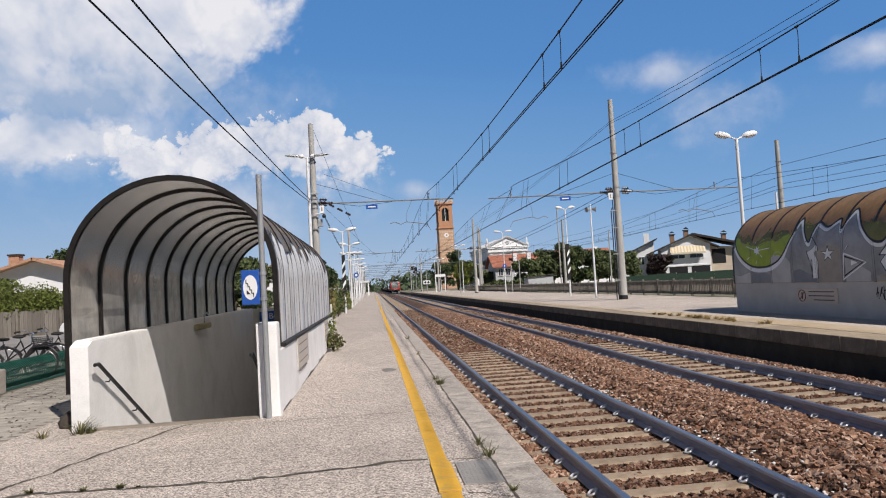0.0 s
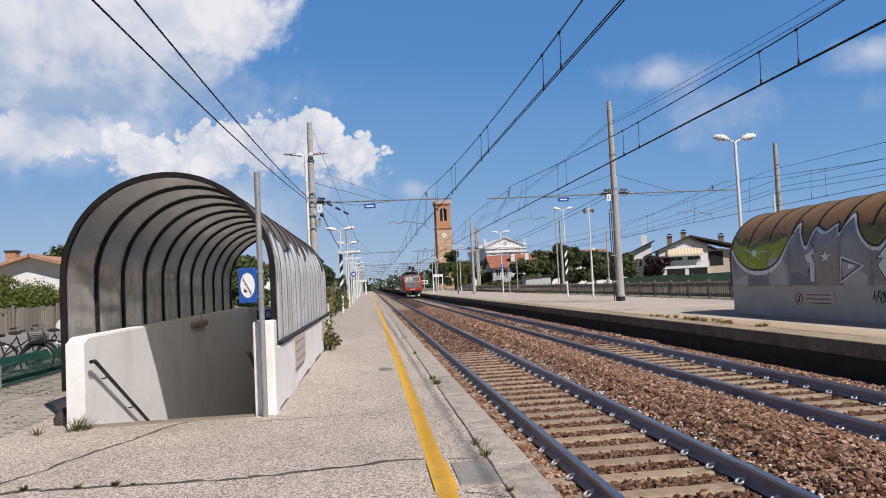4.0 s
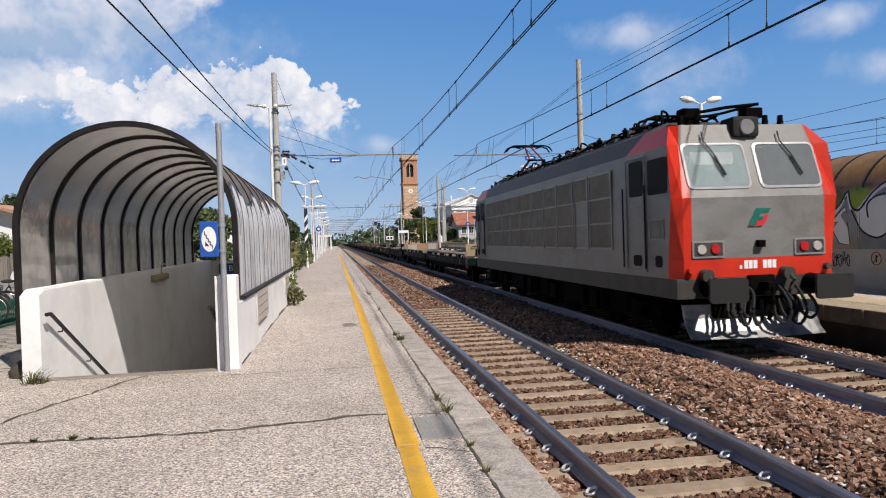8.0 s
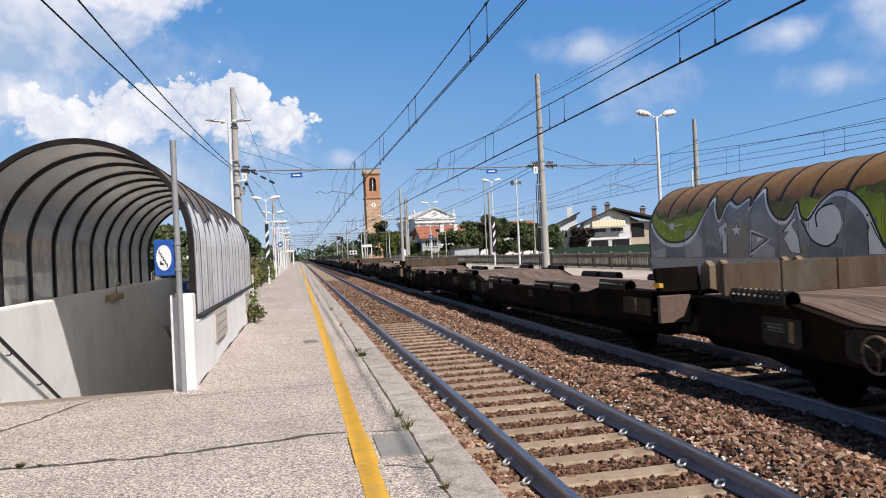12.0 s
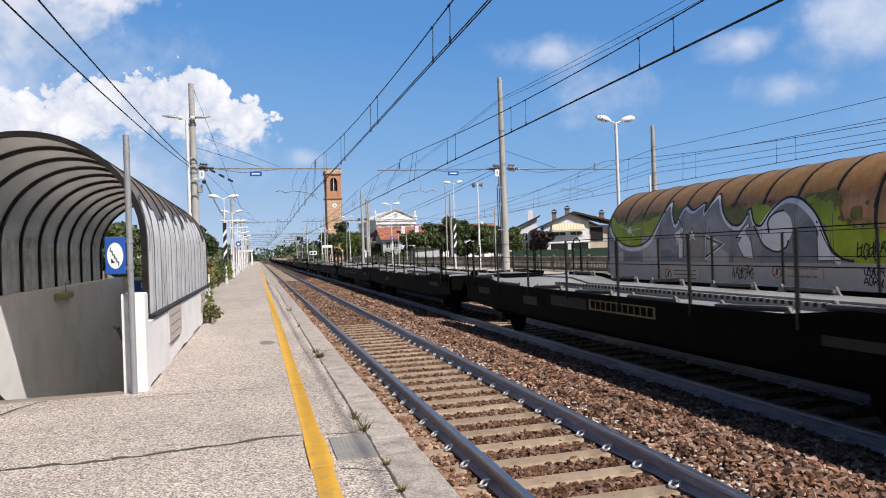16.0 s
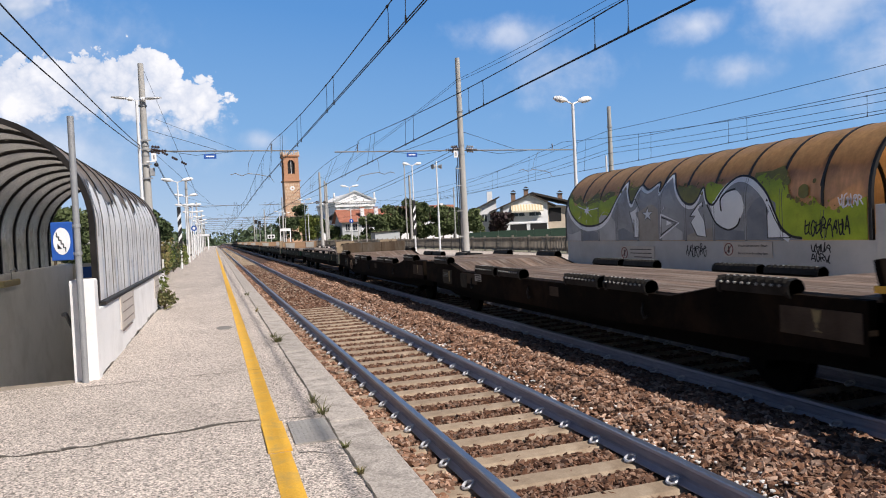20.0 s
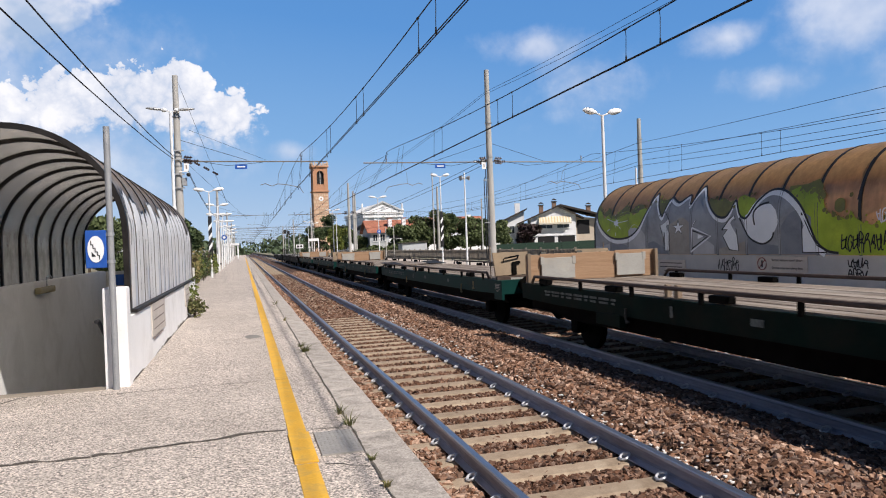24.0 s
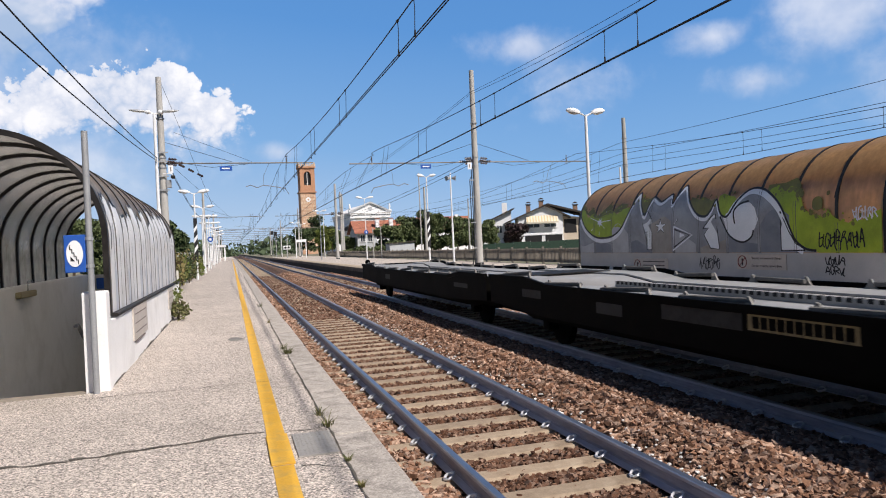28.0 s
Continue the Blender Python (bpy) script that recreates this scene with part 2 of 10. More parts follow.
GALV = surf("galvanised_steel", (0.36, 0.37, 0.38), (0.48, 0.49, 0.50), scale=5, rough=0.5, metal=0.55, bump=0.05, fine=60, fine_amt=0.08)
POLE_GREY = surf("grey_painted_pole", (0.30, 0.31, 0.32), (0.37, 0.38, 0.39), scale=5, rough=0.55, metal=0.3, bump=0.05)
WHITE_PAINT = surf("white_pole_paint", (0.70, 0.71, 0.72), (0.80, 0.81, 0.82), scale=3, rough=0.5, bump=0.05, fine_amt=0.04)
BLACK_PAINT = plain("black_paint", (0.02, 0.02, 0.022), 0.5)
RIB = surf("rib_dark_steel", (0.012, 0.010, 0.009), (0.024, 0.021, 0.019), rough=0.5, metal=0.2, bump=0.05)
WIRE = plain("wire_copper_dark", (0.012, 0.012, 0.014), 0.7, 0.0)
PORCELAIN = plain("insulator_brown", (0.05, 0.03, 0.025), 0.3)
BLUE = plain("sign_blue", (0.02, 0.09, 0.38), 0.45, var=0.08)
SIGN_WHITE = plain("sign_white", (0.78, 0.79, 0.80), 0.5, var=0.04)
RUBBER = plain("rubber_black", (0.018, 0.018, 0.018), 0.8)

# ---- clouds: a far sheet of sky behind everything ----
def cloud_sheet():
    m = bpy.data.materials.new("cloud_sky")
    m.use_nodes = True
    N, L = m.node_tree.nodes, m.node_tree.links
    N.remove(N["Principled BSDF"])
    out = N["Material Output"]
    uv = N.new("ShaderNodeUVMap")
    uv.uv_map = "sky"

    def noise_(scale, detail, dist=0.0):
        n = N.new("ShaderNodeTexNoise")
        n.inputs["Scale"].default_value = scale
        n.inputs["Detail"].default_value = detail
        n.inputs["Roughness"].default_value = 0.58
        n.inputs["Distortion"].default_value = dist
        L.new(uv.outputs[0], n.inputs["Vector"])
        return n.outputs[0]

    def math_(op, a, b=None, c=None):
        n = N.new("ShaderNodeMath")
        n.operation = op
        for i, v in enumerate((a, b, c)):
            if v is None:
                continue
            if isinstance(v, (int, float)):
                n.inputs[i].default_value = v
            else:
                L.new(v, n.inputs[i])
        return n.outputs[0]

    sx = N.new("ShaderNodeSeparateXYZ")
    L.new(uv.outputs[0], sx.inputs[0])
    az, el = sx.outputs[0], sx.outputs[1]

    def blob(a0, e0, ra, re, w):
        dx = math_("DIVIDE", math_("SUBTRACT", az, a0 / 10), ra / 10)
        dy = math_("DIVIDE", math_("SUBTRACT", el, e0 / 10), re / 10)
        d = math_("SQRT", math_("ADD", math_("MULTIPLY", dx, dx), math_("MULTIPLY", dy, dy)))
        return math_("MULTIPLY", math_("SUBTRACT", 1.25, d), w)

    def group(blobs):
        acc = None
        for b in blobs:
            v = blob(*b)
            acc = v if acc is None else math_("MAXIMUM", acc, v)
        return acc

    # three families: a towering heap, a bank with a grey base above it, thin veils
    heaps = group([(-16.2, 9.6, 4.0, 2.6, 1), (-11.8, 10.6, 3.4, 2.9, 1), (-8.0, 11.2, 3.0, 2.6, 1), (-4.4, 11.2, 3.0, 2.9, 1), (-0.9, 10.2, 2.4, 2.3, 1), (-2.6, 8.6, 3.4, 1.6, 0.8)])
    rows_ = group([(-27, 11.2, 6.5, 2.0, 1), (-21.5, 11.6, 4.2, 1.7, 1), (-18.0, 11.2, 2.6, 1.4, 0.9), (-34, 11.5, 6, 2.5, 1)])
    banks = group([(-25, 19.8, 8.0, 4.6, 1), (-18.0, 20.6, 6.0, 4.2, 1), (-12.0, 22.0, 4.6, 2.8, 1), (-36, 18, 9, 6, 1), (-15.5, 16.8, 3.6, 2.4, 0.8), (-22, 15.4, 7.0, 2.2, 0.75)])
    veils = group([(24.5, 15.2, 5.6, 1.5, 0.9), (27, 12.2, 5.0, 3.4, 0.62), (38.5, 14.4, 3.6, 1.2, 0.9), (41, 10.8, 3.4, 1.3, 0.8), (47, 14.6, 6.5, 3.0, 1.15), (52, 11, 6, 4, 0.9), (4.0, 7.8, 2.2, 1.0, 1.0), (-6, 15.5, 5, 2.0, 0.35), (-12, 14.5, 6, 3.0, 0.7), (-20, 13, 12, 5, 0.9), (-10, 7.5, 12, 3.6, 0.75)])

    def puff(scale, detail):
        """Rounded heads parted by creases."""
        return math_("ABSOLUTE", math_("SUBTRACT", noise_(scale, detail), 0.5))

    n1 = noise_(1.9, 9, 0.25)
    n2 = noise_(6.5, 7)
    soft = math_("ADD", math_("MULTIPLY", math_("SUBTRACT", n1, 0.5), 2.0), math_("MULTIPLY", math_("SUBTRACT", n2, 0.5), 0.9))
    lobes = math_("ADD", math_("MULTIPLY", puff(3.4, 1), 2.6), math_("ADD", math_("MULTIPLY", puff(8.0, 1), 1.7), math_("MULTIPLY", puff(19.0, 2), 1.0)))
    lobes = math_("SUBTRACT", lobes, 0.30)
    edge = math_("ADD", math_("MULTIPLY", soft, 0.45), lobes)
    broad = math_("MULTIPLY", math_("SUBTRACT", noise_(1.7, 4, 0.6), 0.5), 2.6)
    haze = math_("ADD", broad, math_("MULTIPLY", lobes, 0.30))

    def step_(v, a, b, top=1.0):
        n = N.new("ShaderNodeMapRange")
        n.interpolation_type = "SMOOTHSTEP"
        for k, q in ((1, a), (2, b)):
            if isinstance(q, (int, float)):
                n.inputs[k].default_value = q
            else:
                L.new(q, n.inputs[k])
        n.inputs[4].default_value = top
        L.new(v, n.inputs[0])
        return n.outputs[0]

    def under(base, k):
        """How far a point lies below the base of its cloud: the lower rim is soft."""
        return math_("MAXIMUM", math_("MULTIPLY", math_("SUBTRACT", base / 10, el), k), 0.0)

    f_heap = math_("MULTIPLY", step_(math_("ADD", heaps, edge), 0.16, math_("ADD", 0.36, under(10.8, 4.5))), 0.98)
    f_row = math_("MULTIPLY", step_(math_("ADD", rows_, math_("ADD", haze, math_("MULTIPLY", lobes, 0.35))), -0.15, math_("ADD", 0.55, under(11.6, 4.0))), 0.90)
    f_bank = math_("MULTIPLY", step_(math_("ADD", banks, haze), -0.40, math_("ADD", 0.40, under(16.0, 1.6))), 0.96)
    f_veil = step_(math_("ADD", veils, math_("MULTIPLY", soft, 0.8)), 0.05, 1.3, 0.6)
    fac = math_("MAXIMUM", math_("MAXIMUM", f_heap, f_row), math_("MAXIMUM", f_veil, f_bank))
    ramp = N.new("ShaderNodeValToRGB")
    e = ramp.color_ramp.elements
    e[0].position, e[0].color = 0.30, (0.36, 0.47, 0.66, 1)
    e[1].position, e[1].color = 0.86, (0.88, 0.87, 0.90, 1)
    q = e.new(0.58)
    q.color = (0.66, 0.69, 0.79, 1)
    crisp = math_("ADD", math_("MULTIPLY", lobes, 0.42), math_("MULTIPLY", n2, 0.30))
    calm = math_("ADD", 0.24, math_("ADD", math_("MULTIPLY", math_("SUBTRACT", noise_(2.6, 3, 0.4), 0.5), 0.9), math_("MULTIPLY", lobes, 0.10)))
    form = math_("ADD", math_("MULTIPLY", f_heap, crisp), math_("MULTIPLY", math_("SUBTRACT", 1.0, f_heap), calm))
    lit = math_("ADD", math_("MULTIPLY", math_("SUBTRACT", noise_(1.5, 4, 0.5), 0.18), 1.05), form)
    # bases are greyer than the sunlit heads
    gloom = math_("MULTIPLY", f_bank, math_("MINIMUM", under(18.6, 0.75), 0.32))
    gloom = math_("ADD", gloom, math_("MULTIPLY", f_heap, math_("MINIMUM", under(10.6, 0.6), 0.16)))
    gloom = math_("ADD", gloom, math_("MULTIPLY", f_row, math_("MINIMUM", under(11.6, 0.8), 0.16)))
    head = math_("ADD", math_("MULTIPLY", math_("MAXIMUM", f_heap, f_row), 0.14), math_("MULTIPLY", f_bank, math_("MINIMUM", math_("MAXIMUM", math_("MULTIPLY", math_("SUBTRACT", el, 1.75), 0.5), 0.0), 0.22)))
    L.new(math_("ADD", math_("SUBTRACT", lit, gloom), head), ramp.inputs[0])

    def fade(v, a, b):
        n = N.new("ShaderNodeMapRange")
        n.interpolation_type = "SMOOTHSTEP"
        n.inputs[1].default_value, n.inputs[2].default_value = a, b
        L.new(v, n.inputs[0])
        return n.outputs[0]

    # clear sky: pale at the horizon, deeper blue above
    blue = N.new("ShaderNodeValToRGB")
    e = blue.color_ramp.elements
    e[0].position, e[0].color = 0.0, (0.50, 0.60, 0.71, 1)
    e[1].position, e[1].color = 1.0, (0.058, 0.185, 0.48, 1)
    for p, c in ((0.10, (0.375, 0.51, 0.70, 1)), (0.28, (0.20, 0.385, 0.67, 1)), (0.55, (0.10, 0.27, 0.595, 1))):
        q = e.new(p)
        q.color = c
    east = fade(az, -1.0, 3.5)
    L.new(math_("ADD", math_("MULTIPLY", math_("ADD", el, 0.1), 1 / 3.6), math_("MULTIPLY", east, 0.095)), blue.inputs[0])
    tone = N.new("ShaderNodeMixRGB")
    L.new(fac, tone.inputs[0])
    L.new(blue.outputs[0], tone.inputs[1])
    L.new(ramp.outputs[0], tone.inputs[2])
    em = N.new("ShaderNodeEmission")
    em.inputs["Strength"].default_value = 1.0
    L.new(tone.outputs[0], em.inputs[0])
    # the sheet thins out into the open sky at its rims
    cover = math_("MULTIPLY", math_("MULTIPLY", fade(az, -6.9, -5.6), fade(az, 8.1, 6.6)), fade(el, 4.0, 3.2))
    tr = N.new("ShaderNodeBsdfTransparent")
    mx = N.new("ShaderNodeMixShader")
    L.new(cover, mx.inputs[0])
    L.new(tr.outputs[0], mx.inputs[1])
    L.new(em.outputs[0], mx.inputs[2])
    L.new(mx.outputs[0], out.inputs[0])
    vs, fs, uvs = [], [], []
    A = [-70 + 4 * i for i in range(39)]
    B = [-1.5 + 3 * i for i in range(15)]
    R = 2300.0
    for b in B:
        for a in A:
            vs.append((R * math.cos(radians(b)) * math.sin(radians(a)), R * math.cos(radians(b)) * math.cos(radians(a)), R * math.sin(radians(b)) + 1.9))
            uvs.append((a / 10, b / 10))
    w = len(A)
    for j in range(len(B) - 1):
        for i in range(w - 1):
            fs.append((j * w + i, j * w + i + 1, (j + 1) * w + i + 1, (j + 1) * w + i))
    me = raw("sky_backdrop", vs, fs, m)
    lay = me.uv_layers.new(name="sky")
    for lp in me.loops:
        lay.data[lp.index].uv = uvs[lp.vertex_index]
    ob = new("sky_backdrop", me)
    return tagged(ob, "blue summer sky with white heaped clouds behind the town", "sky", kind="structure")


cloud_sheet()

# ---- ground, platforms, tracks ----
def ribbon(name, pts, w, z, mat, parent, seed=1, jit=0.4):
    """A flat uneven strip along a line on the ground."""
    rnd = random.Random(seed)
    vs, fs = [], []
    for i, (x, y) in enumerate(pts):
        a = Vector(pts[min(i + 1, len(pts) - 1)]) - Vector(pts[max(i - 1, 0)])
        a.normalize()
        k = w * (1 + rnd.uniform(-jit, jit)) / 2
        vs += [(x - a.y * k, y + a.x * k, z), (x + a.y * k, y - a.x * k, z)]
        if i:
            fs.append((2 * i - 2, 2 * i - 1, 2 * i + 1, 2 * i))
    ob = new(name, raw(name, vs, fs, mat))
    ob.parent = parent
    return ob


def wobble(p0, p1, n, amp, seed):
    rnd = random.Random(seed)
    out, o = [], 0.0
    p0, p1 = Vector(p0), Vector(p1)
    d = (p1 - p0).normalized()
    nrm = Vector((-d.y, d.x))
    for i in range(n + 1):
        o = 0.8 * o + rnd.uniform(-amp, amp)
        q = p0.lerp(p1, i / n) + nrm * o
        out.append((q.x, q.y))
    return out


bm = bmesh.new()
prof = [(-2500, 0.26), (-6.92, 0.26), (-6.9, -3.2), (-1.95, -3.2), (-1.9, -0.80), (6.5, -0.80), (6.55, 0.26), (2500, 0.26)]
ys = (-700, -60, 0, 30, 80, 200, 500, 1200, 3500)
grid = [[bm.verts.new((x, y, z)) for x, z in prof] for y in ys]
for a, b in zip(grid, grid[1:]):
    for i in range(len(prof) - 1):
        bm.faces.new((a[i], a[i + 1], b[i + 1], b[i]))
ground = tagged(part("ground", bm, GROUND), "dry grassy ground with a cutting for the tracks", "ground", kind="structure")

Y0, Y1 = -70.0, 330.0
platform_1 = thing("platform_1", "worn pale asphalt station platform with cracks and concrete coping", "platform", kind="structure")
bm = bmesh.new()
box(bm, -4.3, -1.86, Y0, Y1, -0.4, 0.35)
box(bm, -7.2, -4.3, Y0, 9.15, -0.4, 0.35)
box(bm, -7.2, -6.58, 9.15, 21.4, -0.4, 0.35)
box(bm, -7.2, -4.3, 21.4, Y1, -0.4, 0.35)
part("slab", bm, ASPHALT, platform_1)
bm = bmesh.new()
box(bm, -2.39, -2.24, 6.2, 190, 0.348, 0.354)
box(bm, -2.39, -2.24, Y0, 5.3, 0.348, 0.354)
part("yellow_line", bm, YELLOW, platform_1, "yellow painted safety line")
bm = bmesh.new()
box(bm, -2.40, -2.225, 5.32, 6.17, 0.345, 0.368, 0.006)
part("yellow_plate", bm, YELLOW, platform_1, "yellow painted raised cover strip")
PLATE = surf("chequer_plate_steel", (0.27, 0.255, 0.235), (0.36, 0.345, 0.32), scale=4, rough=0.6, metal=0.1, bump=0.1, fine=50)
bm = bmesh.new()
box(bm, -2.19, -1.875, 5.45, 6.13, 0.345, 0.362, 0.004)
for i in range(9):
    for j in range(18):
        prism(bm, [(-0.012, 0), (0, 0.004), (0.012, 0), (0, -0.004)], (-2.165 + i * 0.034, 5.48 + j * 0.037, 0.361), (0.7, 0.7 if (i + j) % 2 else -0.7, 0), (0.7, -0.7 if (i + j) % 2 else 0.7, 0), (0, 0, 0.003))
part("chequer_plate", bm, PLATE, platform_1, "grey chequered steel inspection cover")
CR = [((-7.0, 6.05), (-5.6, 6.25)), ((-5.6, 6.25), (-3.9, 6.15)), ((-3.9, 6.15), (-2.41, 6.38)), ((-2.19, 6.3), (-1.86, 6.22)), ((-6.25, 6.1), (-5.15, 9.1)), ((-4.3, 8.75), (-2.2, 8.85)), ((-4.0, 12.4), (-1.9, 12.6)), ((-3.9, 15.8), (-1.9, 15.9)),
      ((-4.0, 19.5), (-1.9, 19.6)), ((-4.3, 24.0), (-1.9, 24.1)), ((-4.4, 29.5), (-1.9, 29.6)), ((-4.4, 36), (-1.9, 36.1)), ((-2.19, 5.25), (-1.87, 5.1))]
for i, (a, b) in enumerate(CR):
    n = max(6, int((Vector(b) - Vector(a)).length / 0.07))
    ribbon("crack", wobble(a, b, n, 0.026, i), (0.045 if i < 3 else 0.03 if i == 4 else 0.014), 0.3545, CRACK, platform_1, i, 0.6)
ribbon("joint_dirt", wobble((-1.862, -4.0), (-1.862, 70.0), 700, 0.005, 5), 0.014, 0.3575, CRACK, platform_1, 51, 0.8)
PATCH = surf("asphalt_patch", (0.17, 0.16, 0.15), (0.24, 0.23, 0.21), scale=3, rough=0.95, bump=0.4, fine=50, fine_amt=0.25)
bm = bmesh.new()
ball(bm, (0, 0, 0), 0.13, 2, 0.2, (1, 2.2, 0.03))
ob = part("tar_patch", bm, PATCH, platform_1, "dark tar patch")
ob.location = (-2.6, 13.4, 0.353)

bm = bmesh.new()
box(bm, -0.17, 0.17, 0, 1.985, -0.75, 0.0, 0.012)
cop_me = mesh_of("coping_stone", bm, COPING)
for i in range(130):
    y = -20 + 2.0 * i
    piece("coping_stone", cop_me, platform_1, (-1.69 + (0.004 if i % 3 else -0.006), y, 0.352 + (0.003 if i % 2 else 0)))
bm = bmesh.new()
box(bm, -1.84, -1.50, Y0, -20, -0.4, 0.35)
part("coping", bm, COPING, platform_1)

H2 = 0.45
platform_2 = thing("platform_2", "pale island platform with a stained concrete edge wall, shade painted in", "platform", kind="structure")
P2TOP = surf("platform_pale_asphalt", (0.45, 0.39, 0.335), (0.55, 0.485, 0.425), scale=0.7, rough=0.9, bump=0.3, fine=40, fine_amt=0.2, pebble=0.25, pebble_scale=40.0, stain=(0.32, 0.285, 0.24), stain_scale=0.3, stain_amt=0.5)
bm = bmesh.new()
box(bm, 6.9, 15.0, Y0, 175, -0.4, H2)
part("slab", bm, P2TOP, platform_2)
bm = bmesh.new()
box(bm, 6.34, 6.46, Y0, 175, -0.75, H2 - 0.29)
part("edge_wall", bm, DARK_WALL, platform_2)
YEL2 = surf("faded_yellow_paint", (0.45, 0.35, 0.225), (0.54, 0.44, 0.32), scale=1.2, rough=0.88, bump=0.25, fine=50, fine_amt=0.2, stain=(0.46, 0.40, 0.32), stain_scale=1.3, stain_amt=0.7)
bm = bmesh.new()
box(bm, 6.92, 7.75, Y0, 26, H2 - 0.002, H2 + 0.004)
box(bm, 6.92, 7.35, 26.004, 120, H2 - 0.002, H2 + 0.0035)
part("yellow_line", bm, YEL2, platform_2, "faded yellow safety line")
bm = bmesh.new()
box(bm, -0.36, 0.36, 0, 0.982, -0.30, 0.0, 0.022)
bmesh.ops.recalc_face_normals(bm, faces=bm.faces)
# the track-facing side carries its shade, and some grime, as a darker colour
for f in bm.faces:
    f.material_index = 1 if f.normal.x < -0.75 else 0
cop2_me = mesh_of("coping_stone", bm, [DARK_WALL, surf("coping_face_shade_and_grime", (0.12, 0.105, 0.085), (0.215, 0.19, 0.155), scale=3, rough=0.92, bump=0.3, fine=40, fine_amt=0.2, stain=(0.04, 0.035, 0.03), stain_scale=1.4, stain_amt=0.7, per=0.2)])
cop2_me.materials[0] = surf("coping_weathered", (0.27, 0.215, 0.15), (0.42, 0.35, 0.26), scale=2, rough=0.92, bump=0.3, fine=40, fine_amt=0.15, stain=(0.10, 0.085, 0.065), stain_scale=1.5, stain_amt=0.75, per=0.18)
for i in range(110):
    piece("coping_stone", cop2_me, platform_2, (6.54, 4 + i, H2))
bm = bmesh.new()
box(bm, 6.18, 6.9, Y0, 4, H2 - 0.30, H2)
box(bm, 6.18, 6.9, 114, 175, H2 - 0.30, H2)
part("coping", bm, cop2_me.materials[0], platform_2)


def rail_mesh(name, y0, y1):
    """Flat-bottomed rail, head top at z = 0."""
    half = [(0.0, -0.172), (0.075, -0.172), (0.075, -0.160), (0.022, -0.140), (0.0085, -0.120), (0.0085, -0.060), (0.016, -0.045), (0.036, -0.036), (0.036, -0.010), (0.028, 0.0)]
    poly = half + [(-a, b) for a, b in half[:0:-1]]
    bm = bmesh.new()
    A = [bm.verts.new((a, y0, b)) for a, b in poly]
    B = [bm.verts.new((a, y1, b)) for a, b in poly]
    for i in range(len(poly)):
        f = bm.faces.new((A[i], A[(i + 1) % len(poly)], B[(i + 1) % len(poly)], B[i]))
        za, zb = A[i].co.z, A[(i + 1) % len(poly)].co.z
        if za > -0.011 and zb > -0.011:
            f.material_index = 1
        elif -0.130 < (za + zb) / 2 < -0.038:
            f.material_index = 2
    return mesh_of(name, bm, [RAIL_SIDE, RAIL_TOP, RAIL_WEB])


X2 = 3.82
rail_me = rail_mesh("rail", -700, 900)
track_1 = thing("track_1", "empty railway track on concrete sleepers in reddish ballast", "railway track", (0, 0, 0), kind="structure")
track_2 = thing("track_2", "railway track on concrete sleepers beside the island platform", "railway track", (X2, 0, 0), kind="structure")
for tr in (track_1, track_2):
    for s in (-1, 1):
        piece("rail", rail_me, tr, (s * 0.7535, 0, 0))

# bed of ballast: a rough profile along the line
bm = bmesh.new()
prof = [(-1.5, -0.20), (-1.15, -0.19), (-0.9, -0.21), (-0.6, -0.215), (0.6, -0.215), (0.95, -0.18), (1.25, -0.09), (1.6, -0.01), (2.05, 0.01), (2.45, -0.07), (2.85, -0.185), (3.2, -0.215), (4.45, -0.215), (4.8, -0.20), (5.15, -0.19), (5.6, -0.21), (5.95, -0.30), (6.36, -0.44)]
ys = [-700, -100, -10] + [0.5 * i for i in range(2, 120)] + [70 + 10 * i for i in range(20)] + [400, 900, 3000]
rows = [[bm.verts.new((x, y, z)) for x, z in prof] for y in ys]
for a, b in zip(rows, rows[1:]):
    for i in range(len(prof) - 1):
        bm.faces.new((a[i], a[i + 1], b[i + 1], b[i]))
tagged(part("ballast_bed", bm, BED), "bed of reddish brown crushed stone under the tracks", "ballast", kind="structure")


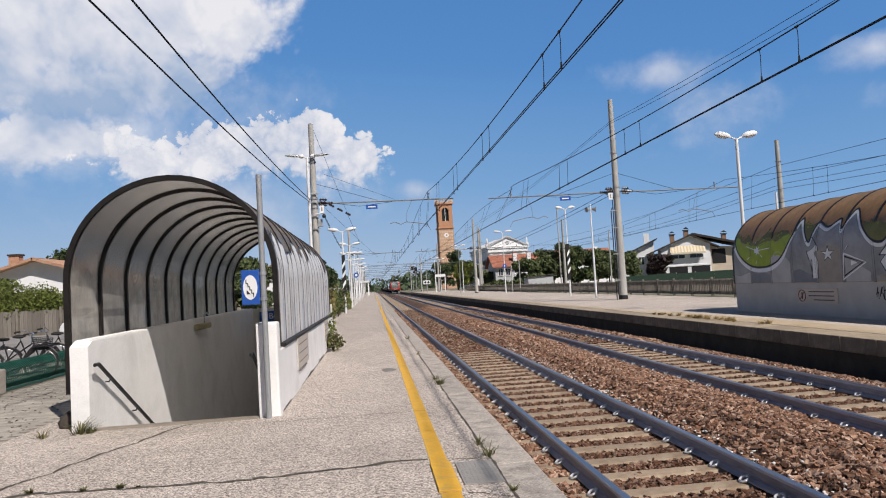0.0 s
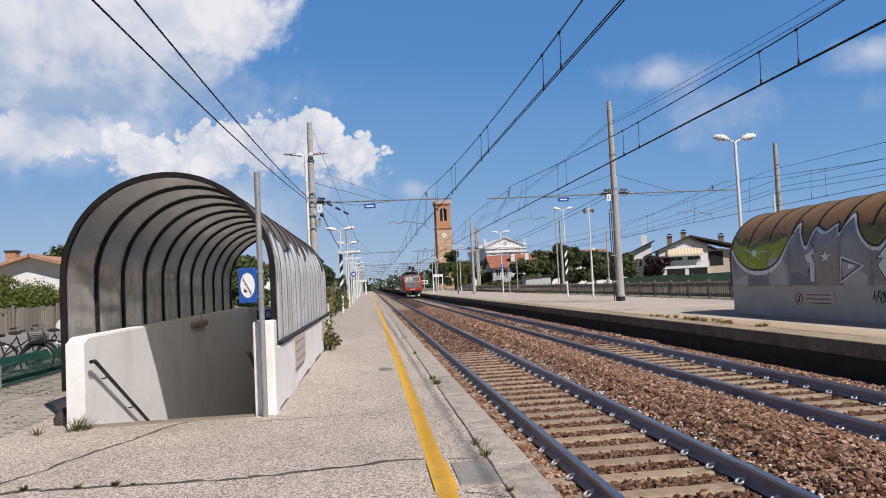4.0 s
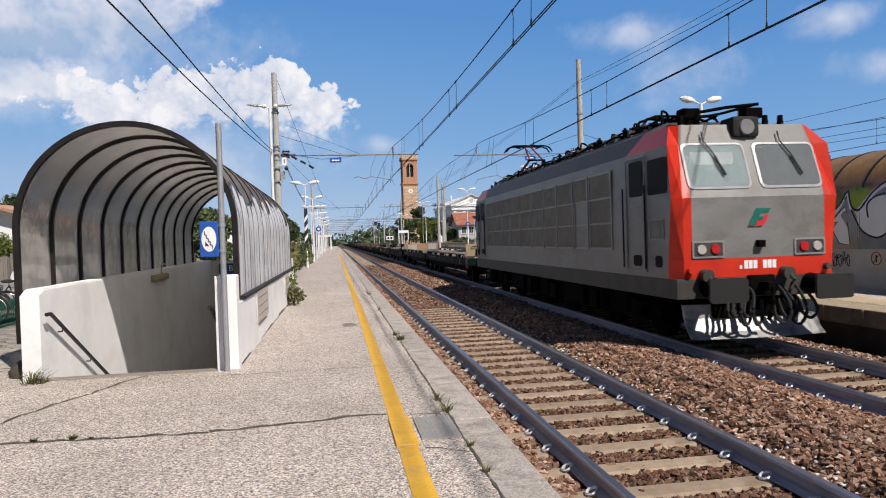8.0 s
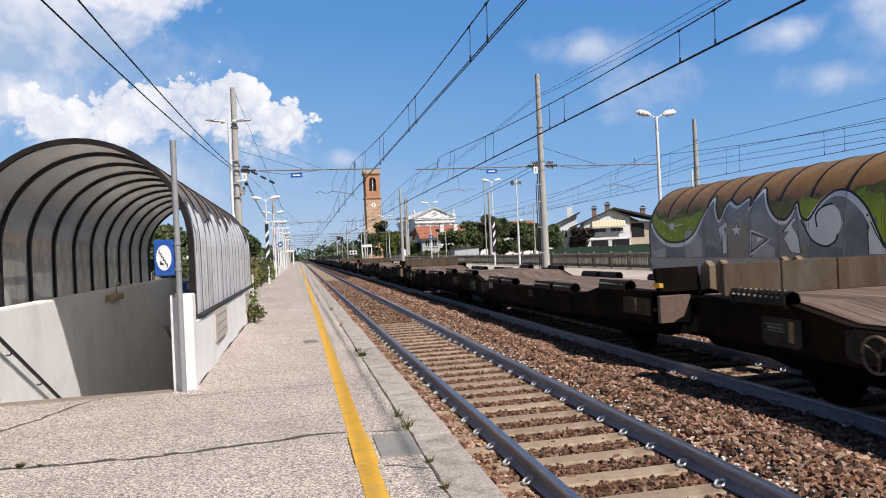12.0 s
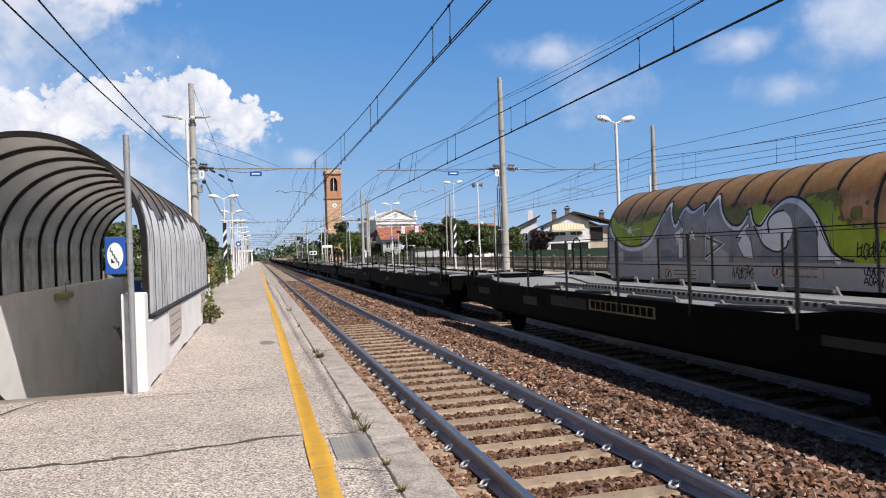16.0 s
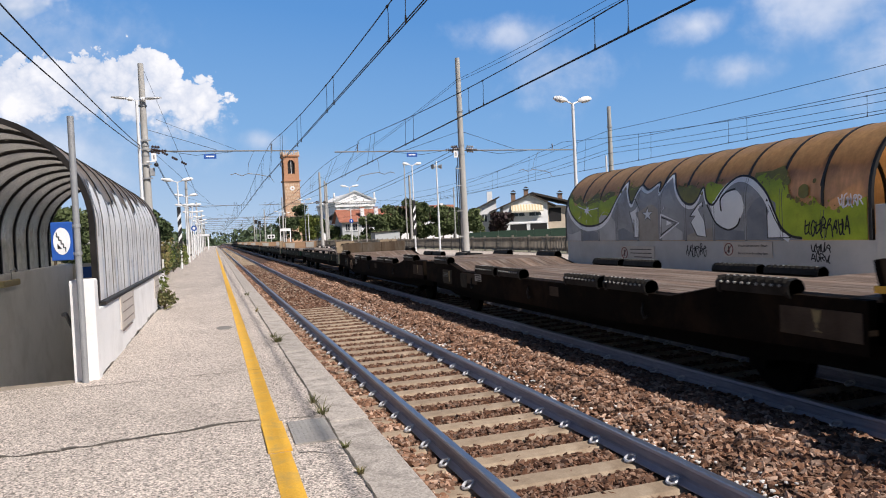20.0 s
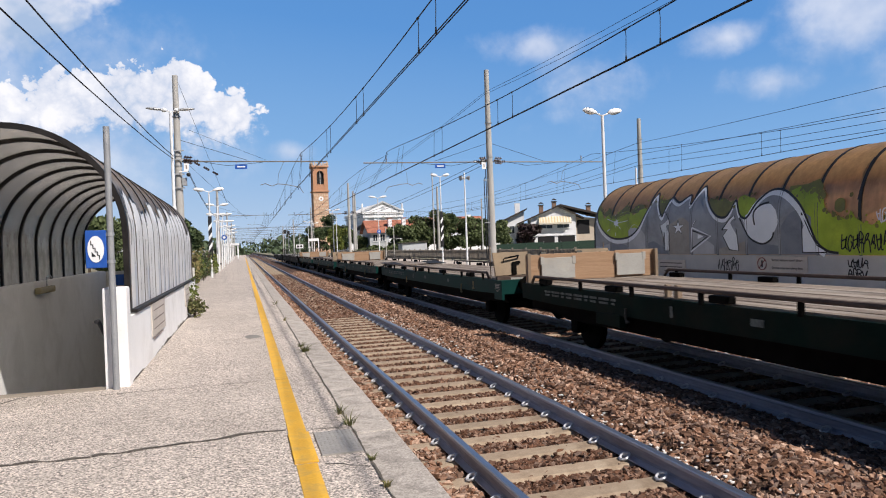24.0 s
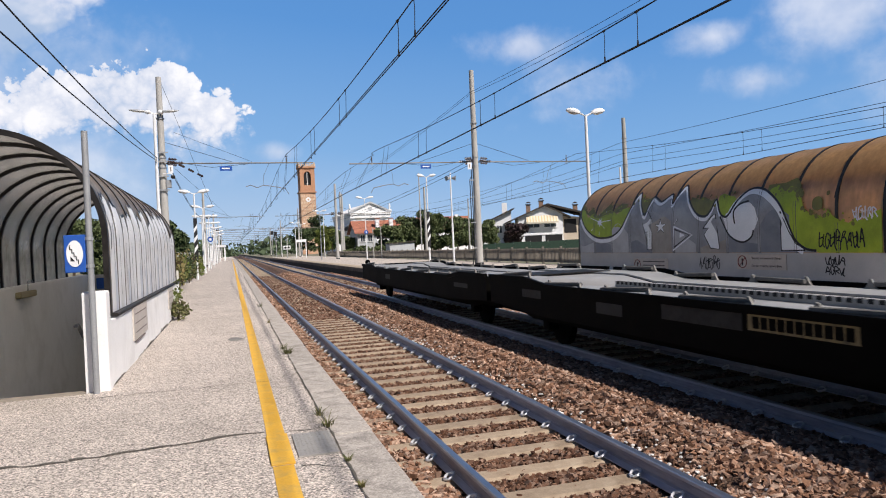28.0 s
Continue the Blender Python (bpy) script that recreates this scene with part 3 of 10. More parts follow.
def stones(name, n, y0, y1, r0, r1, seed, label, wts, mat):
    """Loose broken stones, each a small rough solid, joined into one mesh."""
    rng = np.random.default_rng(seed)
    base = []
    for k in range(10):
        rk_ = random.Random(seed + k)
        b = bmesh.new()
        for _ in range(7):
            d = Vector((rk_.gauss(0, 1), rk_.gauss(0, 1), rk_.gauss(0, 1))).normalized() * rk_.uniform(0.75, 1.35)
            b.verts.new((d.x * 1.2, d.y * 0.85, d.z * 0.75))
        hull = bmesh.ops.convex_hull(b, input=b.verts[:])
        bmesh.ops.delete(b, geom=[v for v in b.verts if not v.link_faces], context="VERTS")
        b.verts.index_update()
        V = np.array([v.co[:] for v in b.verts])
        F = np.array([[v.index for v in f.verts] for f in b.faces])
        base.append((V, F))
        b.free()
    # more of them near the camera
    u = rng.random(n)
    y = y0 + (y1 - y0) * u ** 1.8
    lanes = np.array([(-1.5, -0.86), (0.87, 2.95), (4.70, 6.05), (-0.66, 0.66), (3.16, 4.48)])
    lane = rng.choice(5, n, p=np.array(wts) / sum(wts))
    x = lanes[lane, 0] + (lanes[lane, 1] - lanes[lane, 0]) * rng.random(n)
    zb = np.interp(x, [p[0] for p in prof], [p[1] for p in prof])
    inside = (lane > 2)
    ph = (y % 0.6) / 0.6
    y = np.where(inside & ((ph < 0.28) | (ph > 0.72)) & (rng.random(n) < 0.93), np.floor(y / 0.6) * 0.6 + 0.6 * (0.30 + 0.40 * rng.random(n)), y)
    outer = (lane == 0) | ((lane == 1) & (x < 1.25)) | ((lane == 1) & (x > 2.57)) | ((lane == 2) & (x < 5.07))
    ph = (y % 0.6) / 0.6
    y = np.where(outer & ((ph < 0.26) | (ph > 0.74)) & (rng.random(n) < 0.75), np.floor(y / 0.6) * 0.6 + 0.6 * (0.28 + 0.44 * rng.random(n)), y)
    r = r0 + (r1 - r0) * rng.random(n)
    Vs, Fs, off = [], [], 0
    ang = rng.random((n, 3)) * 6.283
    for i in range(n):
        V, F = base[i % 10]
        ca, sa = math.cos(ang[i, 0]), math.sin(ang[i, 0])
        cb, sb = math.cos(ang[i, 1]), math.sin(ang[i, 1])
        R = np.array([[ca, -sa, 0], [sa, ca, 0], [0, 0, 1]]) @ np.array([[1, 0, 0], [0, cb, -sb], [0, sb, cb]])
        Vs.append((V * r[i]) @ R.T + (x[i], y[i], zb[i] + r[i] * (0.15 + 0.55 * (ang[i, 2] / 6.283))))
        Fs.append(F + off)
        off += len(V)
    Vs, Fs = np.concatenate(Vs), np.concatenate(Fs)
    me = bpy.data.meshes.new(name)
    me.vertices.add(len(Vs))
    me.vertices.foreach_set("co", Vs.astype(np.float32).ravel())
    me.loops.add(Fs.size)
    me.loops.foreach_set("vertex_index", Fs.astype(np.int32).ravel())
    me.polygons.add(len(Fs))
    me.polygons.foreach_set("loop_start", np.arange(0, Fs.size, 3, dtype=np.int32))
    me.polygons.foreach_set("loop_total", np.full(len(Fs), 3, dtype=np.int32))
    me.polygons.foreach_set("use_smooth", np.zeros(len(Fs), dtype=bool))
    me.update(calc_edges=True)
    me.materials.append(mat)
    return tagged(new(name, me), label, "ballast", kind="stuff")


def island_material(name, cols, rough=0.9, bump=0.3):
    """Each loose piece of the mesh takes a colour of its own."""
    m = bpy.data.materials.new(name)
    m.use_nodes = True
    N, L = m.node_tree.nodes, m.node_tree.links
    bs = N["Principled BSDF"]
    g = N.new("ShaderNodeNewGeometry")
    rp = N.new("ShaderNodeValToRGB")
    el = rp.color_ramp.elements
    while len(el) < len(cols):
        el.new(0.5)
    for i, c in enumerate(cols):
        el[i].position = i / (len(cols) - 1)
        el[i].color = (*c, 1)
    L.new(g.outputs["Random Per Island"], rp.inputs[0])
    tc = N.new("ShaderNodeTexCoord")
    n = N.new("ShaderNodeTexNoise")
    n.inputs["Scale"].default_value = 45
    n.inputs["Detail"].default_value = 5
    L.new(tc.outputs["Object"], n.inputs["Vector"])
    hs = N.new("ShaderNodeHueSaturation")
    mr = N.new("ShaderNodeMapRange")
    mr.inputs[3].default_value, mr.inputs[4].default_value = 0.45, 1.55
    L.new(n.outputs[0], mr.inputs[0])
    L.new(mr.outputs[0], hs.inputs["Value"])
    L.new(rp.outputs[0], hs.inputs["Color"])
    L.new(hs.outputs[0], bs.inputs["Base Color"])
    bs.inputs["Roughness"].default_value = rough
    bs.inputs["Specular IOR Level"].default_value = 0.25
    bp = N.new("ShaderNodeBump")
    bp.inputs["Strength"].default_value = bump
    bp.inputs["Distance"].default_value = 0.01
    L.new(n.outputs[0], bp.inputs["Height"])
    L.new(bp.outputs[0], bs.inputs["Normal"])
    return m


STONE_I = island_material("ballast_stones", [(0.042, 0.022, 0.014), (0.166, 0.087, 0.054), (0.250, 0.133, 0.082), (0.146, 0.087, 0.060), (0.343, 0.199, 0.132), (0.520, 0.364, 0.274), (0.208, 0.145, 0.113), (0.291, 0.171, 0.115)])
STONE_C = island_material("crib_stones", [(0.029, 0.014, 0.009), (0.094, 0.045, 0.027), (0.156, 0.077, 0.046), (0.104, 0.058, 0.040), (0.198, 0.112, 0.074), (0.281, 0.184, 0.134), (0.125, 0.087, 0.070)])

# ---- stairwell and canopies ----
def smoked(name, tint, clear, col, pass_on=0.58, back=None, fade_z=(1.2, 3.2), crown=1.0, gloss=0.6, sheen=(0.10, 0.46)):
    """Smoked sheet: clear at the foot, dustier towards the crown. clear: share seen through at foot and crown. crown:
    darkening against bright sun, put into the colour.
    """
    m = bpy.data.materials.new(name)
    m.use_nodes = True
    N, L = m.node_tree.nodes, m.node_tree.links
    N.remove(N["Principled BSDF"])
    out = N["Material Output"]
    tc = N.new("ShaderNodeTexCoord")

    def noise_(scale, detail, stretch=(1, 1, 1), rough=0.6):
        mp = N.new("ShaderNodeMapping")
        mp.inputs["Scale"].default_value = stretch
        L.new(tc.outputs["Object"], mp.inputs[0])
        n = N.new("ShaderNodeTexNoise")
        n.inputs["Scale"].default_value = scale
        n.inputs["Detail"].default_value = detail
        n.inputs["Roughness"].default_value = rough
        L.new(mp.outputs[0], n.inputs["Vector"])
        return n.outputs[0]

    def span(v, a, b, c, d):
        n = N.new("ShaderNodeMapRange")
        n.inputs[1].default_value, n.inputs[2].default_value, n.inputs[3].default_value, n.inputs[4].default_value = a, b, c, d
        L.new(v, n.inputs[0])
        return n.outputs[0]

    def mul(a, b):
        n = N.new("ShaderNodeMath")
        n.operation = "MULTIPLY"
        L.new(a, n.inputs[0])
        L.new(b, n.inputs[1])
        return n.outputs[0]

    patch = noise_(1.3, 7, rough=0.68)
    drip = noise_(9.0, 4, (1, 1, 0.12))
    hs = N.new("ShaderNodeHueSaturation")
    hs.inputs["Color"].default_value = (*col, 1)
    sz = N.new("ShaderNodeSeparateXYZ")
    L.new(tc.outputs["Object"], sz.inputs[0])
    # colour falls to crown with height: the dimmer roof light is painted in
    L.new(mul(mul(span(patch, 0.3, 0.7, 0.72, 1.25), span(drip, 0.3, 0.7, 0.88, 1.12)), span(sz.outputs[2], fade_z[0], fade_z[1], 1.0, crown)), hs.inputs["Value"])
    tr = N.new("ShaderNodeBsdfTransparent")
    tr.inputs[0].default_value = (*tint, 1)
    tl = N.new("ShaderNodeBsdfTranslucent")
    L.new(hs.outputs[0], tl.inputs[0])
    df = N.new("ShaderNodeBsdfDiffuse")
    if back:
        hb = N.new("ShaderNodeHueSaturation")
        hb.inputs["Color"].default_value = (*back, 1)
        L.new(span(patch, 0.3, 0.7, 0.6, 1.35), hb.inputs["Value"])
        L.new(hb.outputs[0], df.inputs[0])
    else:
        L.new(hs.outputs[0], df.inputs[0])
    gl = N.new("ShaderNodeBsdfGlossy")
    L.new(span(patch, 0.3, 0.7, 0.07, 0.22), gl.inputs["Roughness"])
    gl.inputs["Color"].default_value = (gloss, gloss, gloss, 1)
    bp = N.new("ShaderNodeBump")
    bp.inputs["Strength"].default_value = 0.12
    bp.inputs["Distance"].default_value = 0.05
    L.new(noise_(1.1, 2), bp.inputs["Height"])
    L.new(bp.outputs[0], gl.inputs["Normal"])
    a, b, c = (N.new("ShaderNodeMixShader") for _ in range(3))
    a.inputs[0].default_value = pass_on
    L.new(df.outputs[0], a.inputs[1])
    L.new(tl.outputs[0], a.inputs[2])
    L.new(mul(span(sz.outputs[2], fade_z[0], fade_z[1], clear[0], clear[1]), span(patch, 0.3, 0.7, 1.1, 0.85)), b.inputs[0])
    L.new(a.outputs[0], b.inputs[1])
    L.new(tr.outputs[0], b.inputs[2])
    lw = N.new("ShaderNodeLayerWeight")
    lw.inputs["Blend"].default_value = 0.35
    L.new(span(lw.outputs["Facing"], 0, 1, *sheen), c.inputs[0])
    L.new(b.outputs[0], c.inputs[1])
    L.new(gl.outputs[0], c.inputs[2])
    L.new(c.outputs[0], out.inputs[0])
    return m


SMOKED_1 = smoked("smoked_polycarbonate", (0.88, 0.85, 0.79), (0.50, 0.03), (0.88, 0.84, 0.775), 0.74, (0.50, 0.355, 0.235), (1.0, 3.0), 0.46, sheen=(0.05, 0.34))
SMOKED_IN = smoked("smoked_polycarbonate_inner_face", (0.95, 0.94, 0.92), (0.35, 0.86), (0.92, 0.90, 0.84), 0.6, fade_z=(0.9, 2.9), sheen=(0.02, 0.22))
SMOKED_2 = smoked("brown_polycarbonate", (0.5, 0.42, 0.34), (0.03, 0.03), (0.77, 0.52, 0.275), fade_z=(1, 4), gloss=0.16)


def arch_pts(xc, hw, zc, zl, zr, n=28):
    """Canopy section from the left foot over the top to the right foot."""
    pts = [(xc - hw, zl)]
    if zc - zl > 0.3:
        pts.append((xc - hw, (zl + zc) / 2))
    for i in range(n + 1):
        a = math.pi * (1 - i / n)
        pts.append((xc + hw * math.cos(a), zc + hw * math.sin(a)))
    if zc - zr > 0.3:
        pts.append((xc + hw, (zr + zc) / 2))
    pts.append((xc + hw, zr))
    return pts


def canopy(th, xc, hw, zc, zl, zr, y0, n, pitch, skin, inner=None):
    sec = arch_pts(xc, hw, zc, zl, zr)
    inn = arch_pts(xc, hw - 0.012, zc, zl, zr)
    bm = bmesh.new()
    A = [[bm.verts.new((x, y, z)) for x, z in s] for s in (sec, inn) for y in (0, pitch)]
    for i in range(len(sec) - 1):
        bm.faces.new((A[0][i], A[0][i + 1], A[1][i + 1], A[1][i]))
        bm.faces.new((A[2][i], A[3][i], A[3][i + 1], A[2][i + 1])).material_index = 1 if inner else 0
    pan = mesh_of("panel", bm, [skin, inner] if inner else skin, True)
    bm = bmesh.new()
    o, i_ = arch_pts(xc, hw + 0.015, zc, zl, zr), arch_pts(xc, hw - 0.055, zc, zl, zr)
    R = [[bm.verts.new((x, y, z)) for x, z in s] for s, y in ((o, -0.035), (o, 0.035), (i_, 0.035), (i_, -0.035))]
    for k in range(4):
        a, b = R[k], R[(k + 1) % 4]
        for j in range(len(o) - 1):
            bm.faces.new((a[j], a[j + 1], b[j + 1], b[j]))
    for j in (0, -1):
        bm.faces.new([r[j] for r in R])
    rib = mesh_of("rib", bm, RIB, True)
    for k in range(n):
        piece("panel", pan, th, (0, y0 + k * pitch, 0))
    for k in range(n + 1):
        piece("rib", rib, th, (0, y0 + k * pitch, 0))


C1 = dict(xc=-5.53, hw=1.40, zc=2.20, y0=9.95, n=10, pitch=1.13)
stair_1 = thing("stair_canopy", "arched smoked polycarbonate canopy on dark ribs over a white stairwell", "stair canopy", group="stair canopies")
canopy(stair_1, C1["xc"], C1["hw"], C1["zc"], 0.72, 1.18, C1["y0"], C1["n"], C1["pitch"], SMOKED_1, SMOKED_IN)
YE = C1["y0"] + C1["n"] * C1["pitch"]
# parapet walls round the stairwell, with battered front
bm = bmesh.new()
prism(bm, [(9.17, -2.6), (9.17, 1.40), (9.30, 1.46), (YE, 1.52), (YE, -2.6)], (-6.58, 0, 0), (0, 1, 0), (0, 0, 1), (0.22, 0, 0))
bmesh.ops.bevel(bm, geom=[e for e in bm.edges if abs((e.verts[0].co - e.verts[1].co).z) < 0.3 and max(v.co.z for v in e.verts) > 1], offset=0.02, segments=2, affect="EDGES")
part("parapet_wall", bm, WHITE_WALL, stair_1, "white rendered parapet wall")
bm = bmesh.new()
box(bm, -4.31, -4.07, 9.5, YE, -2.6, 1.16)
part("parapet_wall", bm, WHITE_WALL, stair_1, "white rendered parapet wall with dirty foot")
bm = bmesh.new()
box(bm, -4.33, -4.06, 9.22, 9.5, -2.6, 1.54, 0.03)
part("end_post", bm, WHITE_WALL, stair_1, "white rendered end post")
bm = bmesh.new()
box(bm, -6.58, -4.07, YE, YE + 0.2, -2.6, 1.5)
part("end_wall", bm, GREY_WALL, stair_1, "grey rendered end wall")
bm = bmesh.new()
box(bm, -4.12, -4.045, C1["y0"], YE, 1.175, 1.22, 0.006)
part("sill_rail", bm, RIB, stair_1, "dark steel rail along the foot of the panels")
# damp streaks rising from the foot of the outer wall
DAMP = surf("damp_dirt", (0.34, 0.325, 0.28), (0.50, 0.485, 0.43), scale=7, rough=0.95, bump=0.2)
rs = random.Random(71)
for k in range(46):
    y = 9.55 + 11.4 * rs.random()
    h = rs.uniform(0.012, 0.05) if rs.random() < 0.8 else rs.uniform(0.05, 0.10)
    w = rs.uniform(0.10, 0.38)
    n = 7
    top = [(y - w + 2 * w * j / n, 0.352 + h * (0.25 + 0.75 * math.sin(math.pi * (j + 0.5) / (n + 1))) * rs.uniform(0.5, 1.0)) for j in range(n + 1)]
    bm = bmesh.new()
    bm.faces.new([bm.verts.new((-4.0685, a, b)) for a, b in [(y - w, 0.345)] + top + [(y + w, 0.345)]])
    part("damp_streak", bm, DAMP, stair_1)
STEP = surf("step_stone", (0.54, 0.53, 0.50), (0.64, 0.63, 0.60), scale=3, rough=0.85, bump=0.2)
bm = bmesh.new()
box(bm, -0.99, 0.99, 0, 0.33, -0.17, 0.0, 0.01)
step_me = mesh_of("step", bm, STEP)
for k in range(16):
    piece("step", step_me, stair_1, (-5.345, 9.35 + 0.30 * k, 0.34 - 0.17 * (k + 1)))
bm = bmesh.new()
box(bm, -6.34, -4.33, 9.13, 9.36, 0.1, 0.356, 0.01)
part("threshold", bm, surf("threshold_stone", (0.22, 0.19, 0.155), (0.30, 0.26, 0.21), rough=0.9, bump=0.3), stair_1, "worn stone threshold strip")
bm = bmesh.new()
box(bm, -6.34, -4.33, 14.15, YE, -2.62, -2.4)
part("landing", bm, STEP, stair_1)
# handrails
for xr, s in ((-6.35, 1), (-4.32, -1)):
    bm = bmesh.new()
    a, b = Vector((xr + s * 0.07, 9.28, 1.15)), Vector((xr + s * 0.07, 14.2, -1.55))
    tube(bm, [a + Vector((0, -0.12, 0.0)), a, b], 0.024, 10)
    hr = part("handrail", bm, BLACK_PAINT, stair_1, "black tubular handrail", True)
    for k in range(5):
        q = a.lerp(b, (k + 0.4) / 5)
        bm = bmesh.new()
        tube(bm, [q, q - Vector((s * 0.02, 0, 0.05)), q - Vector((s * 0.07, 0, 0.05))], 0.01, 6)
        part("bracket", bm, BLACK_PAINT, hr)

C2 = dict(xc=10.75, hw=1.55, zc=2.20, y0=10.30, n=11, pitch=1.105)
stair_2 = thing("stair_canopy", "arched brown polycarbonate canopy covered in graffiti over a white stairwell", "stair canopy", group="stair canopies")
canopy(stair_2, C2["xc"], C2["hw"], C2["zc"], 1.36, 1.36, C2["y0"], C2["n"], C2["pitch"], SMOKED_2)
YE2 = C2["y0"] + C2["n"] * C2["pitch"]
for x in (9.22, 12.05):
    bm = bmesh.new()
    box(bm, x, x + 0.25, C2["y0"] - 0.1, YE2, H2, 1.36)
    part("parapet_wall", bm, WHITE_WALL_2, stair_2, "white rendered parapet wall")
    bm = bmesh.new()
    box(bm, x - 0.03, x + 0.26, C2["y0"] - 0.42, C2["y0"] - 0.1, H2, 2.04, 0.02)
    part("end_post", bm, WHITE_WALL_2, stair_2, "white rendered end post")
bm = bmesh.new()
box(bm, 9.47, 12.05, YE2 - 0.22, YE2, H2, 1.36)
part("end_wall", bm, WHITE_WALL, stair_2)

# ---- masts, wires, lamps ----
def insulator(bm, p0, p1, r=0.06, n=5):
    p0, p1 = Vector(p0), Vector(p1)
    cyl(bm, p0, p1, r * 0.4, seg=8)
    for k in range(n):
        q = p0.lerp(p1, (k + 0.5) / n)
        d = (p1 - p0).normalized() * 0.018
        cyl(bm, q - d, q + d, r, r * 0.7, 10)


MESS, CONT = 7.0, 4.95
ARM_GREY = surf("arm_weathered_steel", (0.16, 0.145, 0.125), (0.25, 0.23, 0.20), scale=4, rough=0.65, metal=0.2, bump=0.06)


def mast(x, y, top, arms, zbase, label):
    """Concrete catenary mast; arms: list of (direction, reach, suspension offset)."""
    th = thing("catenary_mast", label, "catenary mast", (x, y, zbase), group="catenary masts")
    bm = bmesh.new()
    cyl(bm, (0, 0, 0), (0, 0, top - zbase), 0.23, 0.135, 16)
    part("pole", bm, CONCRETE, th, smooth=True)
    bm = bmesh.new()
    cyl(bm, (0, 0, -0.02), (0, 0, 0.25), 0.25, 0.245, 16)
    part("base_collar", bm, BLACK_PAINT, th, "black bitumen base collar")
    for zz in (6.4, 6.9, 8.9):
        if zz < top - 0.5:
            bm = bmesh.new()
            cyl(bm, (0, 0, zz - zbase), (0, 0, zz - zbase + 0.07), 0.205, 0.205, 14)
            part("band", bm, GALV, th)
    for s, reach, sus in arms:
        z = 6.65 - zbase
        bm = bmesh.new()
        tube(bm, [(s * 0.15, 0, z), (s * reach, 0, z - 0.03)], 0.034, 8)
        am = part("cantilever_arm", bm, ARM_GREY, th, "horizontal steel tube arm", True)
        bm = bmesh.new()
        insulator(bm, (s * 0.5, 0, z + 0.02), (s * 1.0, 0, z + 0.02), 0.10, 4)
        part("insulator", bm, PORCELAIN, am, "dark ribbed insulator", True)
        bm = bmesh.new()
        insulator(bm, (s * sus, 0, z + 0.02), (s * sus, 0, z + 0.36), 0.05, 4)
        part("suspension_insulator", bm, PORCELAIN, am, smooth=True)
        bm = bmesh.new()
        tube(bm, [(s * sus, -0.12, z + 0.02), (s * sus, -0.12, z - 0.1), (s * sus, 0.12, z - 0.1), (s * sus, 0.12, z + 0.02)], 0.015, 6)
        part("stirrup", bm, GALV, am)
        bm = bmesh.new()
        zc = CONT - zbase + 0.30
        tube(bm, [(s * (sus - 0.1), 0.3, zc + 0.02), (s * (sus - 0.75), 0.3, zc + 0.16), (s * (sus - 1.25), 0.3, zc + 0.22), (s * (sus - 1.55), 0.3, zc + 0.10), (s * (sus - 1.9), 0.3, zc + 0.24), (s * (sus - 2.15), 0.3, zc + 0.16)], 0.02, 6)
        tube(bm, [(s * (sus - 0.1), 0.3, zc + 0.02), (s * (sus + 0.08), 0.3, zc - 0.28)], 0.014, 6)
        tube(bm, [(s * (sus - 1.25), 0.3, zc + 0.22), (s * (sus - 1.2), 0.15, zc + 0.75), (s * (sus - 0.9), 0.0, z - 0.02)], 0.009, 6)
        part("steady_arm", bm, ARM_GREY, am, smooth=True)
        bm = bmesh.new()
        tube(bm, [(s * 0.1, 0, z + 1.1), (s * reach * 0.45, 0, z + 0.05)], 0.012, 6)
        part("stay_wire", bm, WIRE, am)
        for dz, r in ((0.16, 0.09), (0.02, 0.11), (-0.14, 0.08)):
            bm = bmesh.new()
            insulator(bm, (s * (0.22 + 0.5 * abs(dz)), -0.12, z + dz + 0.06), (s * (0.62 + 0.5 * abs(dz)), -0.16, z + dz + 0.02), r, 3)
            part("anchor_insulator", bm, PORCELAIN, am, "dark anchor insulator", True)
        bm = bmesh.new()
        tube(bm, [(s * 1.0, 0, z), (s * 2.4, 0.05, z - 0.22), (s * 4.2, 0.05, z - 0.06)], 0.012, 6)
        part("jumper_cable", bm, WIRE, am, smooth=True)
    return th


def banner(x, y, z, w=0.62, h=0.24):
    th = thing("station_sign", "small blue hanging station sign with a white bar", "sign", (x, y, z), group="hanging station signs")
    bm = bmesh.new()
    box(bm, -w / 2, w / 2, -0.02, 0.02, -h / 2, h / 2, 0.005)
    part("panel", bm, BLUE, th)
    bm = bmesh.new()
    box(bm, -w * 0.33, w * 0.33, -0.026, -0.021, -h * 0.14, h * 0.14)
    part("lettering_bar", bm, SIGN_WHITE, th, "white bar of small lettering")
    for s in (-1, 1):
        bm = bmesh.new()
        tube(bm, [(s * w * 0.35, 0, h / 2), (s * w * 0.35, 0, h / 2 + 0.16)], 0.01, 6)
        part("hanger", bm, GALV, th)


MAST_L = "round concrete catenary mast beside the platform"
mast(-5.75, 38.5, 11.05, [(1, 7.6, 6.2)], 0.35, MAST_L)
banner(-2.66, 38.5, 6.36)
mast(11.45, 39.3, 12.06, [(-1, 7.5, 6.2), (1, 7.6, 5.95)], H2, "tall concrete catenary mast with two arms on the island platform")
banner(8.41, 39.3, 6.42)
for y in (96, 152, 208, 264):
    mast(-5.75, y, 10.2, [(1, 7.6, 5.8)], 0.3, MAST_L)
    mast(11.45, y + 1, 10.8, [(-1, 8.2, 7.4), (1, 7.6, 5.95)], 0.3, "tall concrete catenary mast with two arms")
mast(-5.75, -19, 11.05, [(1, 7.6, 6.0)], 0.3, MAST_L)
